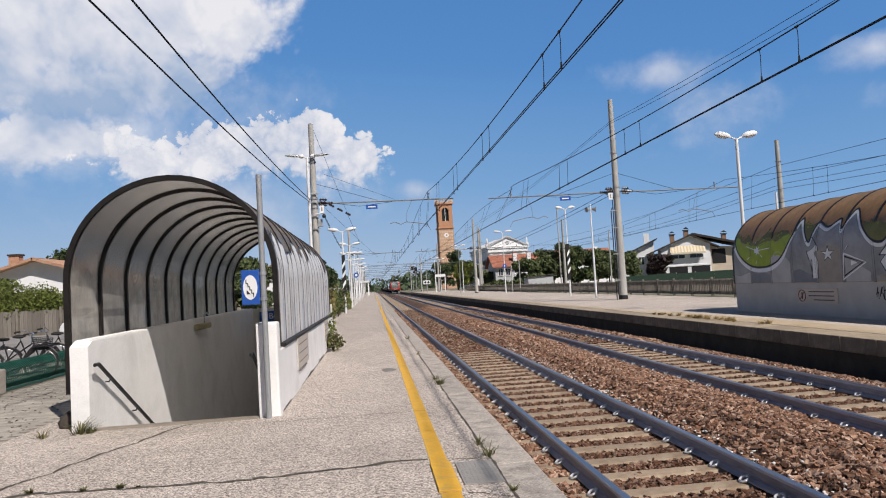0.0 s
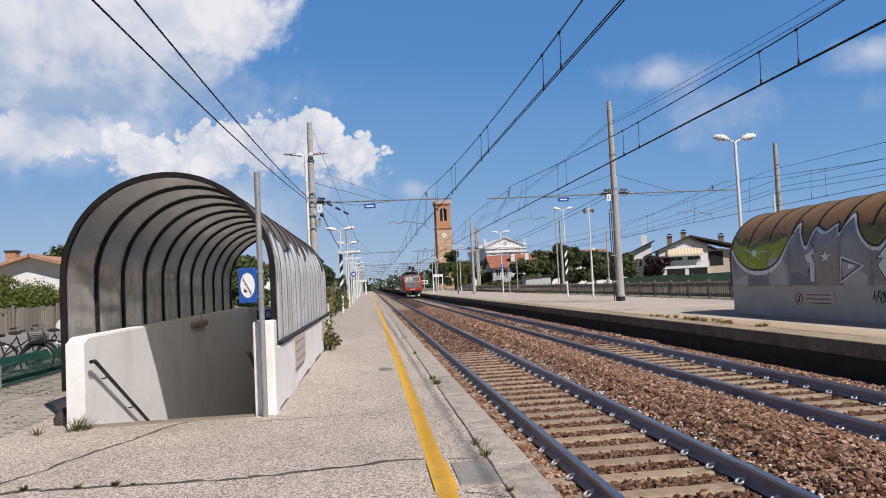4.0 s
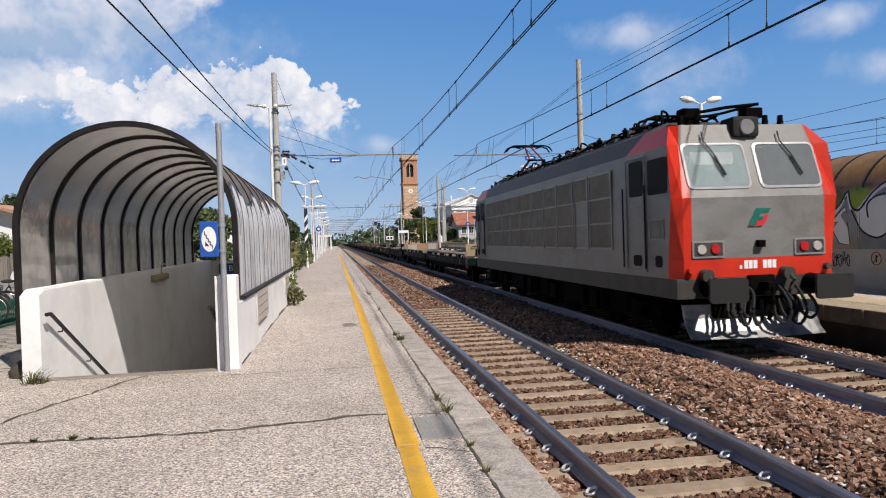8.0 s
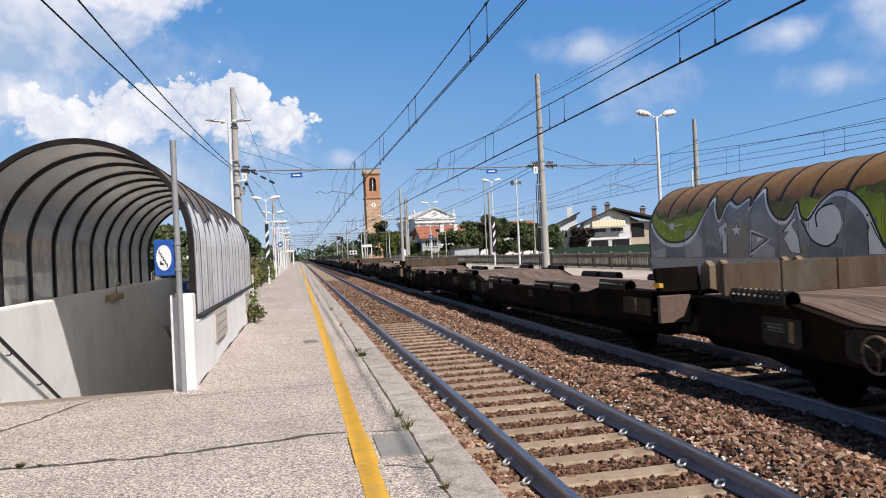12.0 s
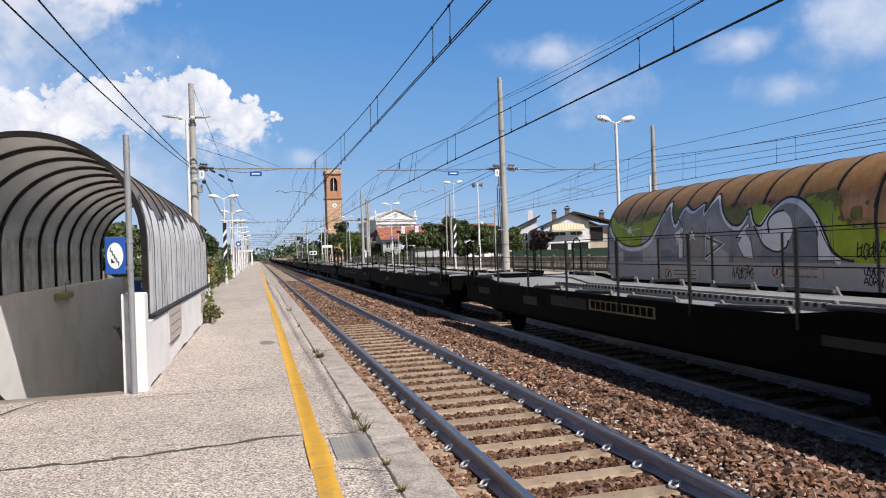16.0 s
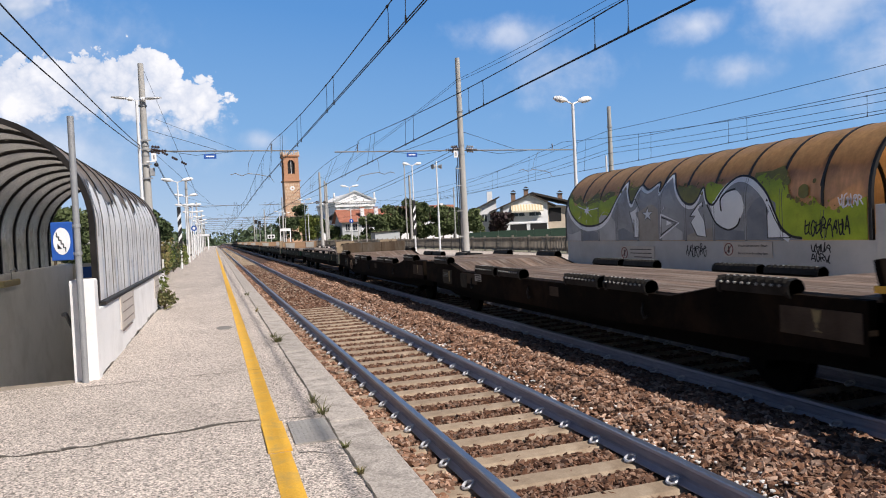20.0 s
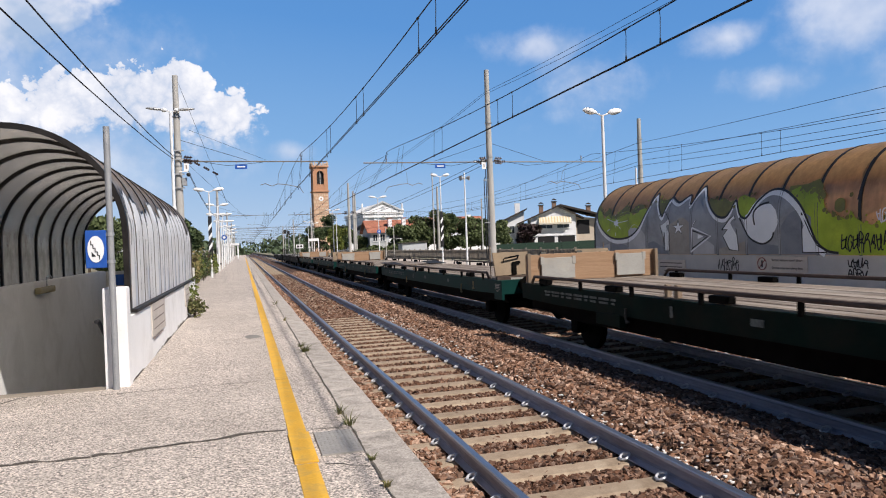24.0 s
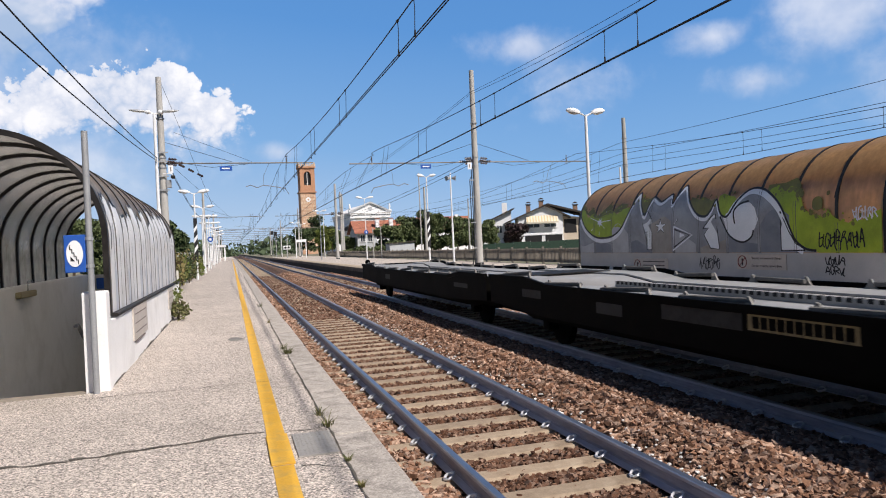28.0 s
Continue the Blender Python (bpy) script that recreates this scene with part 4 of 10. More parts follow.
mast(11.45, -18, 12.0, [(-1, 8.2, 7.5), (1, 7.6, 5.95)], 0.3, "tall concrete catenary mast with two arms")
mast(25.0, 45, 10.4, [], 0.3, "concrete catenary mast beyond the fence")
mast(25.0, 100, 10.4, [], 0.3, "concrete catenary mast beyond the fence")
for y in (120, 124.5):
    mast(15.6 + (y - 120) * 0.22, y, 11.5, [], 0.26, "slim concrete mast on the island platform")


def catenary(name, x, xs, sup, label, lean=0.3):
    """Messenger wire, contact wires and droppers between the supports at sup."""
    th = thing(name, label, "overhead wire", (0, 0, 0), group="catenary wires")
    mess, cont = [], []
    for a, b in zip(sup, sup[1:]):
        for k in range(24):
            f = k / 24
            y = a + (b - a) * f
            mess.append((x + xs + lean * abs(2 * f - 1) ** 6, y, MESS - (MESS - 5.5) * 4 * f * (1 - f)))
    mess.append((x + xs + lean, sup[-1], MESS))
    bm = bmesh.new()
    tube(bm, mess, 0.011, 6)
    part("messenger_wire", bm, WIRE, th)
    for dx in (-0.02, 0.02):
        bm = bmesh.new()
        pts = []
        for i, y in enumerate(sup):
            pts.append((x + xs + dx + (0.18 if i % 2 else -0.18), y, CONT))
        tube(bm, pts, 0.0095, 6)
        part("contact_wire", bm, WIRE, th)
    i = 0
    for a, b in zip(sup, sup[1:]):
        if a > 200:
            continue
        n = 9
        for k in range(n):
            for d in (-0.52, 0.52):
                f = (k + 0.5) / n + (0.7 + d) / (b - a)
                if not 0.02 < f < 0.98:
                    continue
                y = a + (b - a) * f
                z = MESS - (MESS - 5.5) * 4 * f * (1 - f)
                bm = bmesh.new()
                xm = x + xs + lean * abs(2 * f - 1) ** 6
                tube(bm, [(xm, y, z + 0.015), (xm + 0.012, y, z - 0.12), (x + xs, y, CONT + 0.14), (x + xs, y, CONT + 0.01)], 0.0065, 5)
                cyl(bm, (xm, y - 0.03, z), (xm, y + 0.03, z), 0.022, 0.022, 6)
                cyl(bm, (x + xs, y, CONT - 0.005), (x + xs, y, CONT + 0.10), 0.020, 0.012, 6)
                part("dropper", bm, WIRE, th)


SUP = [-76, -19, 38.5, 96, 152, 208, 264, 330, 420, 600]
catenary("catenary", 0.0, 0.10, SUP, "thin dark catenary wires over the empty track")
catenary("catenary", X2, -0.02, SUP, "thin dark catenary wires over the far track", 1.4)
catenary("catenary", 17.4, 0.0, SUP, "thin dark catenary wires over the siding")


def line_wire(name, pts, r, label):
    th = thing(name, label, "cable", group="overhead cables")
    bm = bmesh.new()
    full = []
    for (a, b, sag) in pts:
        a, b = Vector(a), Vector(b)
        for k in range(13):
            q = a.lerp(b, k / 12)
            q.z -= sag * 4 * (k / 12) * (1 - k / 12)
            full.append(q)
    tube(bm, full, r, 6)
    part("wire", bm, WIRE, th)
    return th


for x0, dx in ((-7.2, -0.62), (-6.15, -0.02)):
    line_wire("feeder_cable", [((x0, -19, 7.1), (-5.95, 38.3, 6.9 + 0.25 * dx), 0.75)], 0.017, "dark feeder cable slung from mast to mast")
    line_wire("feeder_cable", [((-5.5, 38.3, 6.75 + dx * 0.2), (-5.4 + dx * 0.1, 96, 6.4), 0.9)], 0.016, "dark feeder cable slung from mast to mast")
for x, z0, z1 in ((20.9, 7.6, 8.6), (20.9, 6.5, 7.8), (20.9, 5.5, 7.0), (21.4, 6.0, 7.4)):
    line_wire("feeder_cable", [((x, -18, z0), (x + 3.8, 45, z1), 0.5), ((x + 3.8, 45, z1), (x + 3.9, 100, z1 - 0.8), 0.6), ((x + 3.9, 100, z1 - 0.8), (x, 260, z1 - 1), 0.8)], 0.013, "dark feeder cable beyond the island platform")
for k in (0, 1):
    line_wire("feeder_cable", [((11.3, -18, 10.4 - 0.2 * k), (11.3, 39.3, 10.75 - 0.12 * k), 0.75 + 0.15 * k), ((11.3, 39.3, 10.75 - 0.12 * k), (11.3, 97, 9.9 - 0.3 * k), 0.45), ((11.3, 97, 9.9 - 0.3 * k), (11.3, 209, 8.6), 0.8)], 0.010, "thin dark feeder cable slung from mast to mast")
    line_wire("feeder_cable", [((11.1, 39.2, 6.75 - 0.25 * k), (10.6, 97, 5.9 - 0.3 * k), 0.5)], 0.014, "dark anchor cable running down from the island mast")


def street_lamp(x, y, zb, top, heads, label, tilt=8, w=0.55, band=0, r=0.055, extras=(), slim=1.0, head=None):
    """Platform lamp: pole, cross head, one or two long lanterns."""
    th = thing("platform_lamp", label, "platform lamp", (x, y, zb), group="platform lamps")
    h = top - zb
    bm = bmesh.new()
    cyl(bm, (0, 0, 0), (0, 0, h * 0.45), r * 1.25, r * 1.2, 12)
    cyl(bm, (0, 0, h * 0.45), (0, 0, h), r * 0.9, r * 0.8, 12)
    cyl(bm, (0, 0, h * 0.45 - 0.03), (0, 0, h * 0.45 + 0.03), r * 1.3, r * 0.9, 12)
    part("pole", bm, WHITE_PAINT, th, smooth=True)
    for s in heads:
        bm = bmesh.new()
        tube(bm, [(0, 0, h - 0.05), (s * 0.15, 0, h + 0.02), (s * 0.25, 0, h + 0.05)], 0.03, 8)
        part("arm", bm, WHITE_PAINT, th, smooth=True)
        bm = bmesh.new()
        vs = bmesh.ops.create_uvsphere(bm, u_segments=14, v_segments=8, radius=1.0)["verts"]
        t = radians(tilt)
        for v in vs:
            a, b, c = v.co
            a, b, c = a * w / 2, b * 0.13, max(c, -0.25) * 0.145 * slim
            v.co = (s * (0.2 + w / 2 + a * math.cos(t)), b, h + 0.06 + (w / 2 + a) * math.sin(t) + c)
        lh = part("lantern", bm, head or WHITE_PAINT, th, "grey lamp housing" if head else "white lamp housing", True)
        if head:
            bm = bmesh.new()
            ball(bm, (s * 0.30, 0, h + 0.07), 0.15, 2, 0, (1, 0.8, 0.75))
            part("gear_box", bm, WHITE_PAINT, th, "white rounded gear housing", True)
        bm = bmesh.new()
        for v in bmesh.ops.create_uvsphere(bm, u_segments=12, v_segments=6, radius=1.0)["verts"]:
            a, b, c = v.co
            a, b, c = a * w * 0.36, b * 0.10, (min(c, 0.1) * 0.075 - 0.034) * slim
            v.co = (s * (0.2 + w * 0.55 + a), b, h + 0.06 + w * 0.55 * math.sin(t) + a * math.sin(t) + c)
        part("glass_cover", bm, LAMP_GLASS, lh, "frosted lamp cover", True)
    if band:
        z0, z1 = band
        bm = bmesh.new()
        box(bm, -0.11, 0.11, -0.10, -0.07, z0 - zb, z1 - zb, 0.004)
        bd = part("striped_board", bm, BLACK_PAINT, th, "black and white striped warning board")
        n = 3
        hh = (z1 - z0) / 6
        for k in range(n):
            zc = z0 - zb + (0.9 + 1.45 * k) * hh
            bm = bmesh.new()
            prism(bm, [(-0.108, 0), (0.108, hh * 0.75), (0.108, hh * 1.35), (-0.108, hh * 0.6)], (0, -0.1045, zc), (1, 0, 0), (0, 0, 1), (0, -0.004, 0))
            part("white_stripe", bm, SIGN_WHITE, bd)
    for e in extras:
        if e == "speaker":
            for s in (-1, 1):
                bm = bmesh.new()
                cyl(bm, (s * 0.07, -0.05, h - 0.35), (s * 0.32, -0.15, h - 0.38), 0.06, 0.17, 14)
                part("loudspeaker", bm, GALV, th, "grey horn loudspeaker", True)
        if e == "speed_sign":
            bm = bmesh.new()
            cyl(bm, (0, -0.08, h * 0.45), (0, -0.1, h * 0.45), 0.24, 0.24, 18)
            part("round_sign", bm, BLUE, th, "round blue sign with a number")
            bm = bmesh.new()
            box(bm, -0.05, 0.05, -0.112, -0.102, h * 0.45 - 0.11, h * 0.45 + 0.11)
            part("number_bar", bm, SIGN_WHITE, th)
    return th


LAMP_GLASS = plain("lamp_cover_glass", (0.62, 0.63, 0.64), 0.25, var=0.03)
LL = "white platform lamp with two lanterns"
street_lamp(10.5, 24.0, H2, 6.55, (-1, 1), "tall white platform lamp with two lanterns behind the canopy", w=0.62, r=0.07, tilt=10)
street_lamp(-4.66, 46.5, 0.35, 5.75, (-1, 1), "white platform lamp with a black and white striped board", band=(1.65, 4.2), w=0.75)
for y in (62, 78, 95, 112, 130, 150):
    street_lamp(-4.7, y, 0.35, 5.8, (-1, 1), LL, w=0.75)
th = street_lamp(-6.0, 38.2, 0.35, 9.15, (-1, 1), "tall white lamp post with two lanterns beside a mast", w=1.0, r=0.09, tilt=5, slim=0.55, head=GALV)
street_lamp(12.72, 54.7, H2, 7.35, (-1, 1), "white platform lamp with a striped warning board", band=(1.7, 4.55), w=0.6)
street_lamp(11.42, 44.2, H2, 6.55, (), "white platform post with two loudspeakers", extras=("speaker",))
street_lamp(12.64, 81.6, H2, 7.6, (-1, 1), "white platform lamp with a round blue sign", w=0.9, extras=("speed_sign",))
street_lamp(12.6, 120, H2, 7.6, (-1, 1), LL, w=0.9)
street_lamp(12.6, 160, H2, 7.6, (-1, 1), LL, w=0.9)
street_lamp(15.5, 30.0, 0.3, 5.2, (), "slim white post behind the canopy")


def portal(y, x0, x1, zb, label):
    """Light steel cross-beam with posts, far along the line."""
    th = thing("catenary_portal", label, "catenary portal", (0, y, 0.26), group="catenary portals")
    for x in (x0, x1):
        bm = bmesh.new()
        cyl(bm, (x, 0, 0), (x, 0, zb + 1.6), 0.17, 0.12, 10)
        part("post", bm, CONCRETE, th, smooth=True)
    for dz in (0.0, 0.7):
        bm = bmesh.new()
        tube(bm, [(x0, 0, zb + dz), (x1, 0, zb + dz)], 0.05, 6)
        part("beam", bm, ARM_GREY, th)
    n = int((x1 - x0) / 2.2)
    for k in range(n + 1):
        bm = bmesh.new()
        x = x0 + (x1 - x0) * k / n
        tube(bm, [(x, 0, zb + 0.7), (x + 0.5, 0, zb)], 0.022, 5)
        part("brace", bm, ARM_GREY, th)
    for x in (0.1, X2 + 0.2):
        bm = bmesh.new()
        insulator(bm, (x, 0, zb - 0.5), (x, 0, zb), 0.09, 4)
        part("insulator", bm, PORCELAIN, th, smooth=True)
        bm = bmesh.new()
        tube(bm, [(x - 1.5, 0, zb - 0.9), (x - 1.2, 0, zb - 1.1), (x, 0, zb - 1.4)], 0.03, 5)
        part("steady_arm", bm, ARM_GREY, th)


for y, x0, x1, zb in ((176, -6.2, 14.0, 6.6), (236, -6.4, 18.5, 7.0), (300, -7.0, 20.0, 7.0), (372, -7.0, 20.0, 7.2), (450, -7.0, 22.0, 7.2)):
    portal(y, x0, x1, zb, "steel cross-beam portal over the far tracks")
for y in (70, 86, 104, 121, 140):
    street_lamp(-5.1, y, 0.35, 5.4, (-1, 1), LL, w=0.7, r=0.06)
for y in (100, 140, 180):
    street_lamp(9.6, y, H2 if y < 170 else 0.26, 7.2, (-1, 1), LL, w=0.8)

# stays and anchor gear on the mast beside the near platform
mg = thing("mast_stay", "thin steel stays with strain insulators on the concrete mast", "stay wire", (-5.75, 38.5, 0.35))
for p, q in (((0.05, -0.1, 10.6), (2.3, 3.0, 4.2)), ((0.6, 0.0, 7.9), (4.6, 6.0, 7.1)), ((0.15, 0.2, 6.5), (3.6, 40, 5.0))):
    bm = bmesh.new()
    tube(bm, [p, q], 0.009, 5)
    part("stay", bm, WIRE, mg)
for k in range(3):
    bm = bmesh.new()
    insulator(bm, (0.75 + 0.42 * k, 0.5 + k * 0.9, 6.32 - 0.16 * k), (1.0 + 0.42 * k, 1.0 + k * 0.9, 6.22 - 0.16 * k), 0.07, 3)
    part("strain_insulator", bm, PORCELAIN, mg, smooth=True)
for z in (4.9, 5.6, 6.35, 6.8):
    bm = bmesh.new()
    box(bm, -0.30, 0.30, -0.26, -0.20, z, z + 0.06)
    part("bracket_band", bm, GALV, mg)
bm = bmesh.new()
box(bm, 0.16, 0.40, -0.20, 0.02, 5.05, 5.45, 0.02)
part("junction_box", bm, GALV, mg, "grey junction box")

# conduit pipes strapped beside the island mast
cp = thing("cable_conduit", "two dark conduit pipes strapped beside the island mast", "conduit", (11.45, 39.3, H2))
for dx, h in ((-0.42, 5.3), (-0.30, 5.9)):
    bm = bmesh.new()
    tube(bm, [(dx, -0.1, 0), (dx, -0.1, h - 0.15), (dx + 0.08, -0.1, h)], 0.028, 8)
    part("pipe", bm, BLACK_PAINT, cp, smooth=True)
for z in (1.1, 2.6, 4.1, 5.1):
    bm = bmesh.new()
    box(bm, -0.46, -0.10, -0.14, -0.06, z, z + 0.05)
    part("strap", bm, GALV, cp)

# ---- train ----
SPEED, YF8 = 25.3, 10.26
LOCO_GREY = surf("loco_grey_paint", (0.165, 0.166, 0.160), (0.225, 0.226, 0.218), scale=1.3, rough=0.42, bump=0.04, fine=30, fine_amt=0.05, stain=(0.115, 0.098, 0.076), stain_scale=0.9, stain_amt=0.75, stretch=(1, 0.6, 1.5))
LOCO_ROOF = surf("loco_roof_grey", (0.045, 0.047, 0.05), (0.085, 0.088, 0.09), scale=2, rough=0.6, bump=0.08, stain=(0.07, 0.05, 0.04), stain_scale=2, stain_amt=0.6)
LOCO_RED = surf("loco_red_paint", (0.50, 0.022, 0.008), (0.62, 0.036, 0.013), scale=1.5, rough=0.38, bump=0.04, fine=30, fine_amt=0.05, stain=(0.34, 0.03, 0.02), stain_scale=1.1, stain_amt=0.4)
FRAME_GREY = surf("loco_frame_grey", (0.215, 0.216, 0.205), (0.29, 0.29, 0.275), scale=1.6, rough=0.45, bump=0.04, stain=(0.17, 0.155, 0.13), stain_scale=1.1, stain_amt=0.6)
PANTO_RED = surf("pantograph_red_oxide", (0.13, 0.012, 0.012), (0.20, 0.022, 0.02), scale=4, rough=0.6, bump=0.08)
GRILLE = surf("grille_metal", (0.19, 0.175, 0.145), (0.28, 0.26, 0.22), scale=3, rough=0.6, metal=0.2, bump=0.1, fine=60, fine_amt=0.15)
# grime, darkened further: the deep shade under the train is in the colour
UNDER = surf("underframe_grime_and_shade", (0.0025, 0.0023, 0.002), (0.007, 0.0063, 0.0055), scale=3, rough=0.85, bump=0.2, spec=0.03)
SKIRT = surf("loco_skirt_grey", (0.034, 0.032, 0.028), (0.07, 0.066, 0.058), scale=2, rough=0.6, bump=0.08, stain=(0.05, 0.045, 0.04), stain_scale=1.5, stain_amt=0.6)
# bright and dark reflections of the plough are painted as mottling
PLOW = surf("plough_painted_reflections", (0.24, 0.24, 0.235), (0.62, 0.62, 0.60), scale=1.3, rough=0.45, metal=0.3, bump=0.08, stain=(0.035, 0.035, 0.035), stain_scale=1.6, stain_amt=0.95)
WINDSCREEN = bpy.data.materials.new("windscreen_glass")
WINDSCREEN.use_nodes = True
_b = WINDSCREEN.node_tree.nodes["Principled BSDF"]
_b.inputs["Base Color"].default_value = (0.78, 0.86, 0.86, 1)
_b.inputs["Roughness"].default_value = 0.06
_b.inputs["Transmission Weight"].default_value = 0.85
_b.inputs["IOR"].default_value = 1.5
DARK_GLASS = plain("cab_side_glass", (0.004, 0.0045, 0.005), 0.55)
DARK_GLASS.node_tree.nodes["Principled BSDF"].inputs["Specular IOR Level"].default_value = 0.08
VENT = plain("vent_black", (0.003, 0.003, 0.003), 0.9)
CHROME = plain("bright_trim", (0.50, 0.50, 0.50), 0.35, 0.3)
CHROME_D = plain("dull_trim", (0.28, 0.28, 0.28), 0.45, 0.3)
LENS_W = plain("white_lamp_lens", (0.42, 0.41, 0.39), 0.15)
LENS_D = plain("dull_lamp_lens", (0.22, 0.22, 0.22), 0.15)
LENS_R = plain("red_lamp_lens", (0.45, 0.012, 0.02), 0.15)
# bright left and dim right windscreen: the light is put into these two colours
CAB_INT = plain("cab_interior_lit", (0.46, 0.56, 0.56), 0.8)
CAB_DIM = plain("cab_interior_dim", (0.10, 0.105, 0.125), 0.8)
WHITEBL = plain("blind_white", (0.80, 0.84, 0.82), 0.8)
LOGO_G = plain("emblem_green", (0.01, 0.13, 0.10), 0.4)
LOGO_R = plain("emblem_red", (0.55, 0.03, 0.04), 0.4)
LL_ = 15.75

def smooth3(pts, n=4):
    P = [Vector(p) for p in pts]
    out = []
    for i in range(len(P) - 1):
        p0, p1, p2, p3 = P[max(i - 1, 0)], P[i], P[i + 1], P[min(i + 2, len(P) - 1)]
        for k in range(n):
            t = k / n
            out.append(0.5 * ((2 * p1) + (p2 - p0) * t + (2 * p0 - 5 * p1 + 4 * p2 - p3) * t * t + (3 * p1 - p0 - 3 * p2 + p3) * t ** 3))
    return out + [P[-1]]


loco = thing("locomotive", "grey electric locomotive with red cab corners and raised rear pantograph", "locomotive", (X2, 0, 0))


def loco_shell():
    """Body shell: plan rings at rising levels, chamfered at both cabs."""
    lev = [(1.16, 0.05, 1.13, 1.27, 1.43, 0.27), (1.46, 0.045, 1.13, 1.27, 1.43, 0.25), (2.42, 0.02, 1.14, 1.28, 1.43, 0.12), (3.28, 0.33, 1.13, 1.16, 1.40, 0.26), (3.62, 0.44, 1.06, 1.09, 1.22, 0.55)]
    bm = bmesh.new()
    rings = []
    for z, yf, f2, f, s, yc in lev:
        ysr = 0.9 if z < 3.0 else (1.85 if z < 3.5 else 1.45)
        half = [(-f2, yf), (-f, yf + 0.012), (-s, yc), (-s, ysr)]
        pts = half + [(x, LL_ - y) for x, y in half[::-1]] + [(-x, LL_ - y) for x, y in half] + [(-x, y) for x, y in half[::-1]]
        rings.append([bm.verts.new((x, y, z)) for x, y in pts])
    n = len(rings[0])
    for k in range(len(lev) - 1):
        for i in range(n):
            f = bm.faces.new((rings[k][i], rings[k][(i + 1) % n], rings[k + 1][(i + 1) % n], rings[k + 1][i]))
            red = i in (1, 5, 9, 13) or (i in (0, 6, 8, 14) and k < 3) or (i in (2, 4, 10, 12) and k == 3) or (i in (7, 15) and k == 0)
            f.material_index = 1 if red else (2 if i in (3, 11) and k == 3 else 0)
    bm.faces.new(rings[0][::-1])
    top = bm.faces.new(rings[-1])
    top.material_index = 2
    return bm


body = part("body", loco_shell(), [LOCO_GREY, LOCO_RED, LOCO_ROOF], loco, "grey body with red cab corners")
bm = bmesh.new()
prism(bm, [(-1.18, 3.615), (-0.85, 3.80), (0.85, 3.80), (1.18, 3.615)], (0, 1.3, 0), (1, 0, 0), (0, 0, 1), (0, LL_ - 2.6, 0))
roof = part("roof", bm, LOCO_ROOF, loco, "dark grey roof")
bm = bmesh.new()
box(bm, -1.40, 1.40, 0.05, LL_ - 0.05, 0.84, 1.155, 0.01)
part("skirt", bm, SKIRT, loco, "dark grey lower skirt")
for k in range(10):
    gy = [2.43, 3.69, 4.62, 5.77, 6.86, 7.95, 9.14, 10.29, 11.32, 12.56, 13.7]
    a, b = gy[k] + 0.04, gy[k + 1] - 0.04
    for s in (-1, 1):
        bm = bmesh.new()
        x = s * 1.43
        for z0, z1, y0, y1 in ((1.60, 1.64, a, b), (3.06, 3.10, a, b), (1.64, 3.06, a, a + 0.04), (1.64, 3.06, b - 0.04, b)):
            box(bm, min(x, x + s * 0.022), max(x, x + s * 0.022), y0, y1, z0, z1)
        for zz in (2.09, 2.575):
            box(bm, min(x, x + s * 0.020), max(x, x + s * 0.020), a + 0.04, b - 0.04, zz, zz + 0.035)
        for zz in (1.85, 2.85):
            for yy in (a + 0.015, b - 0.015):
                cyl(bm, (x + s * 0.02, yy, zz), (x + s * 0.03, yy, zz), 0.012, 0.012, 6)
        gr = part("grille_frame", bm, FRAME_GREY, loco, "pale grey grille frame")
        tiers = ((2.61, 3.06),) if k == 1 else ((1.64, 2.09), (2.125, 2.575), (2.61, 3.06))
        bm = bmesh.new()
        for z0, z1 in tiers:
            box(bm, min(x, x + s * 0.003), max(x, x + s * 0.003), a + 0.04, b - 0.04, z0, z1)
        part("grille_back", bm, VENT, gr, "dark space behind the slats")
        bm = bmesh.new()
        m = int((b - a - 0.08) / 0.044)
        for z0, z1 in tiers:
            for j in range(m):
                yy = a + 0.052 + j * 0.044
                box(bm, min(x + s * 0.003, x + s * 0.017), max(x + s * 0.003, x + s * 0.017), yy, yy + 0.024, z0, z1)
        part("louvre", bm, GRILLE, gr, "upright pale metal slats")["kind"] = "stuff"
rh = random.Random(31)
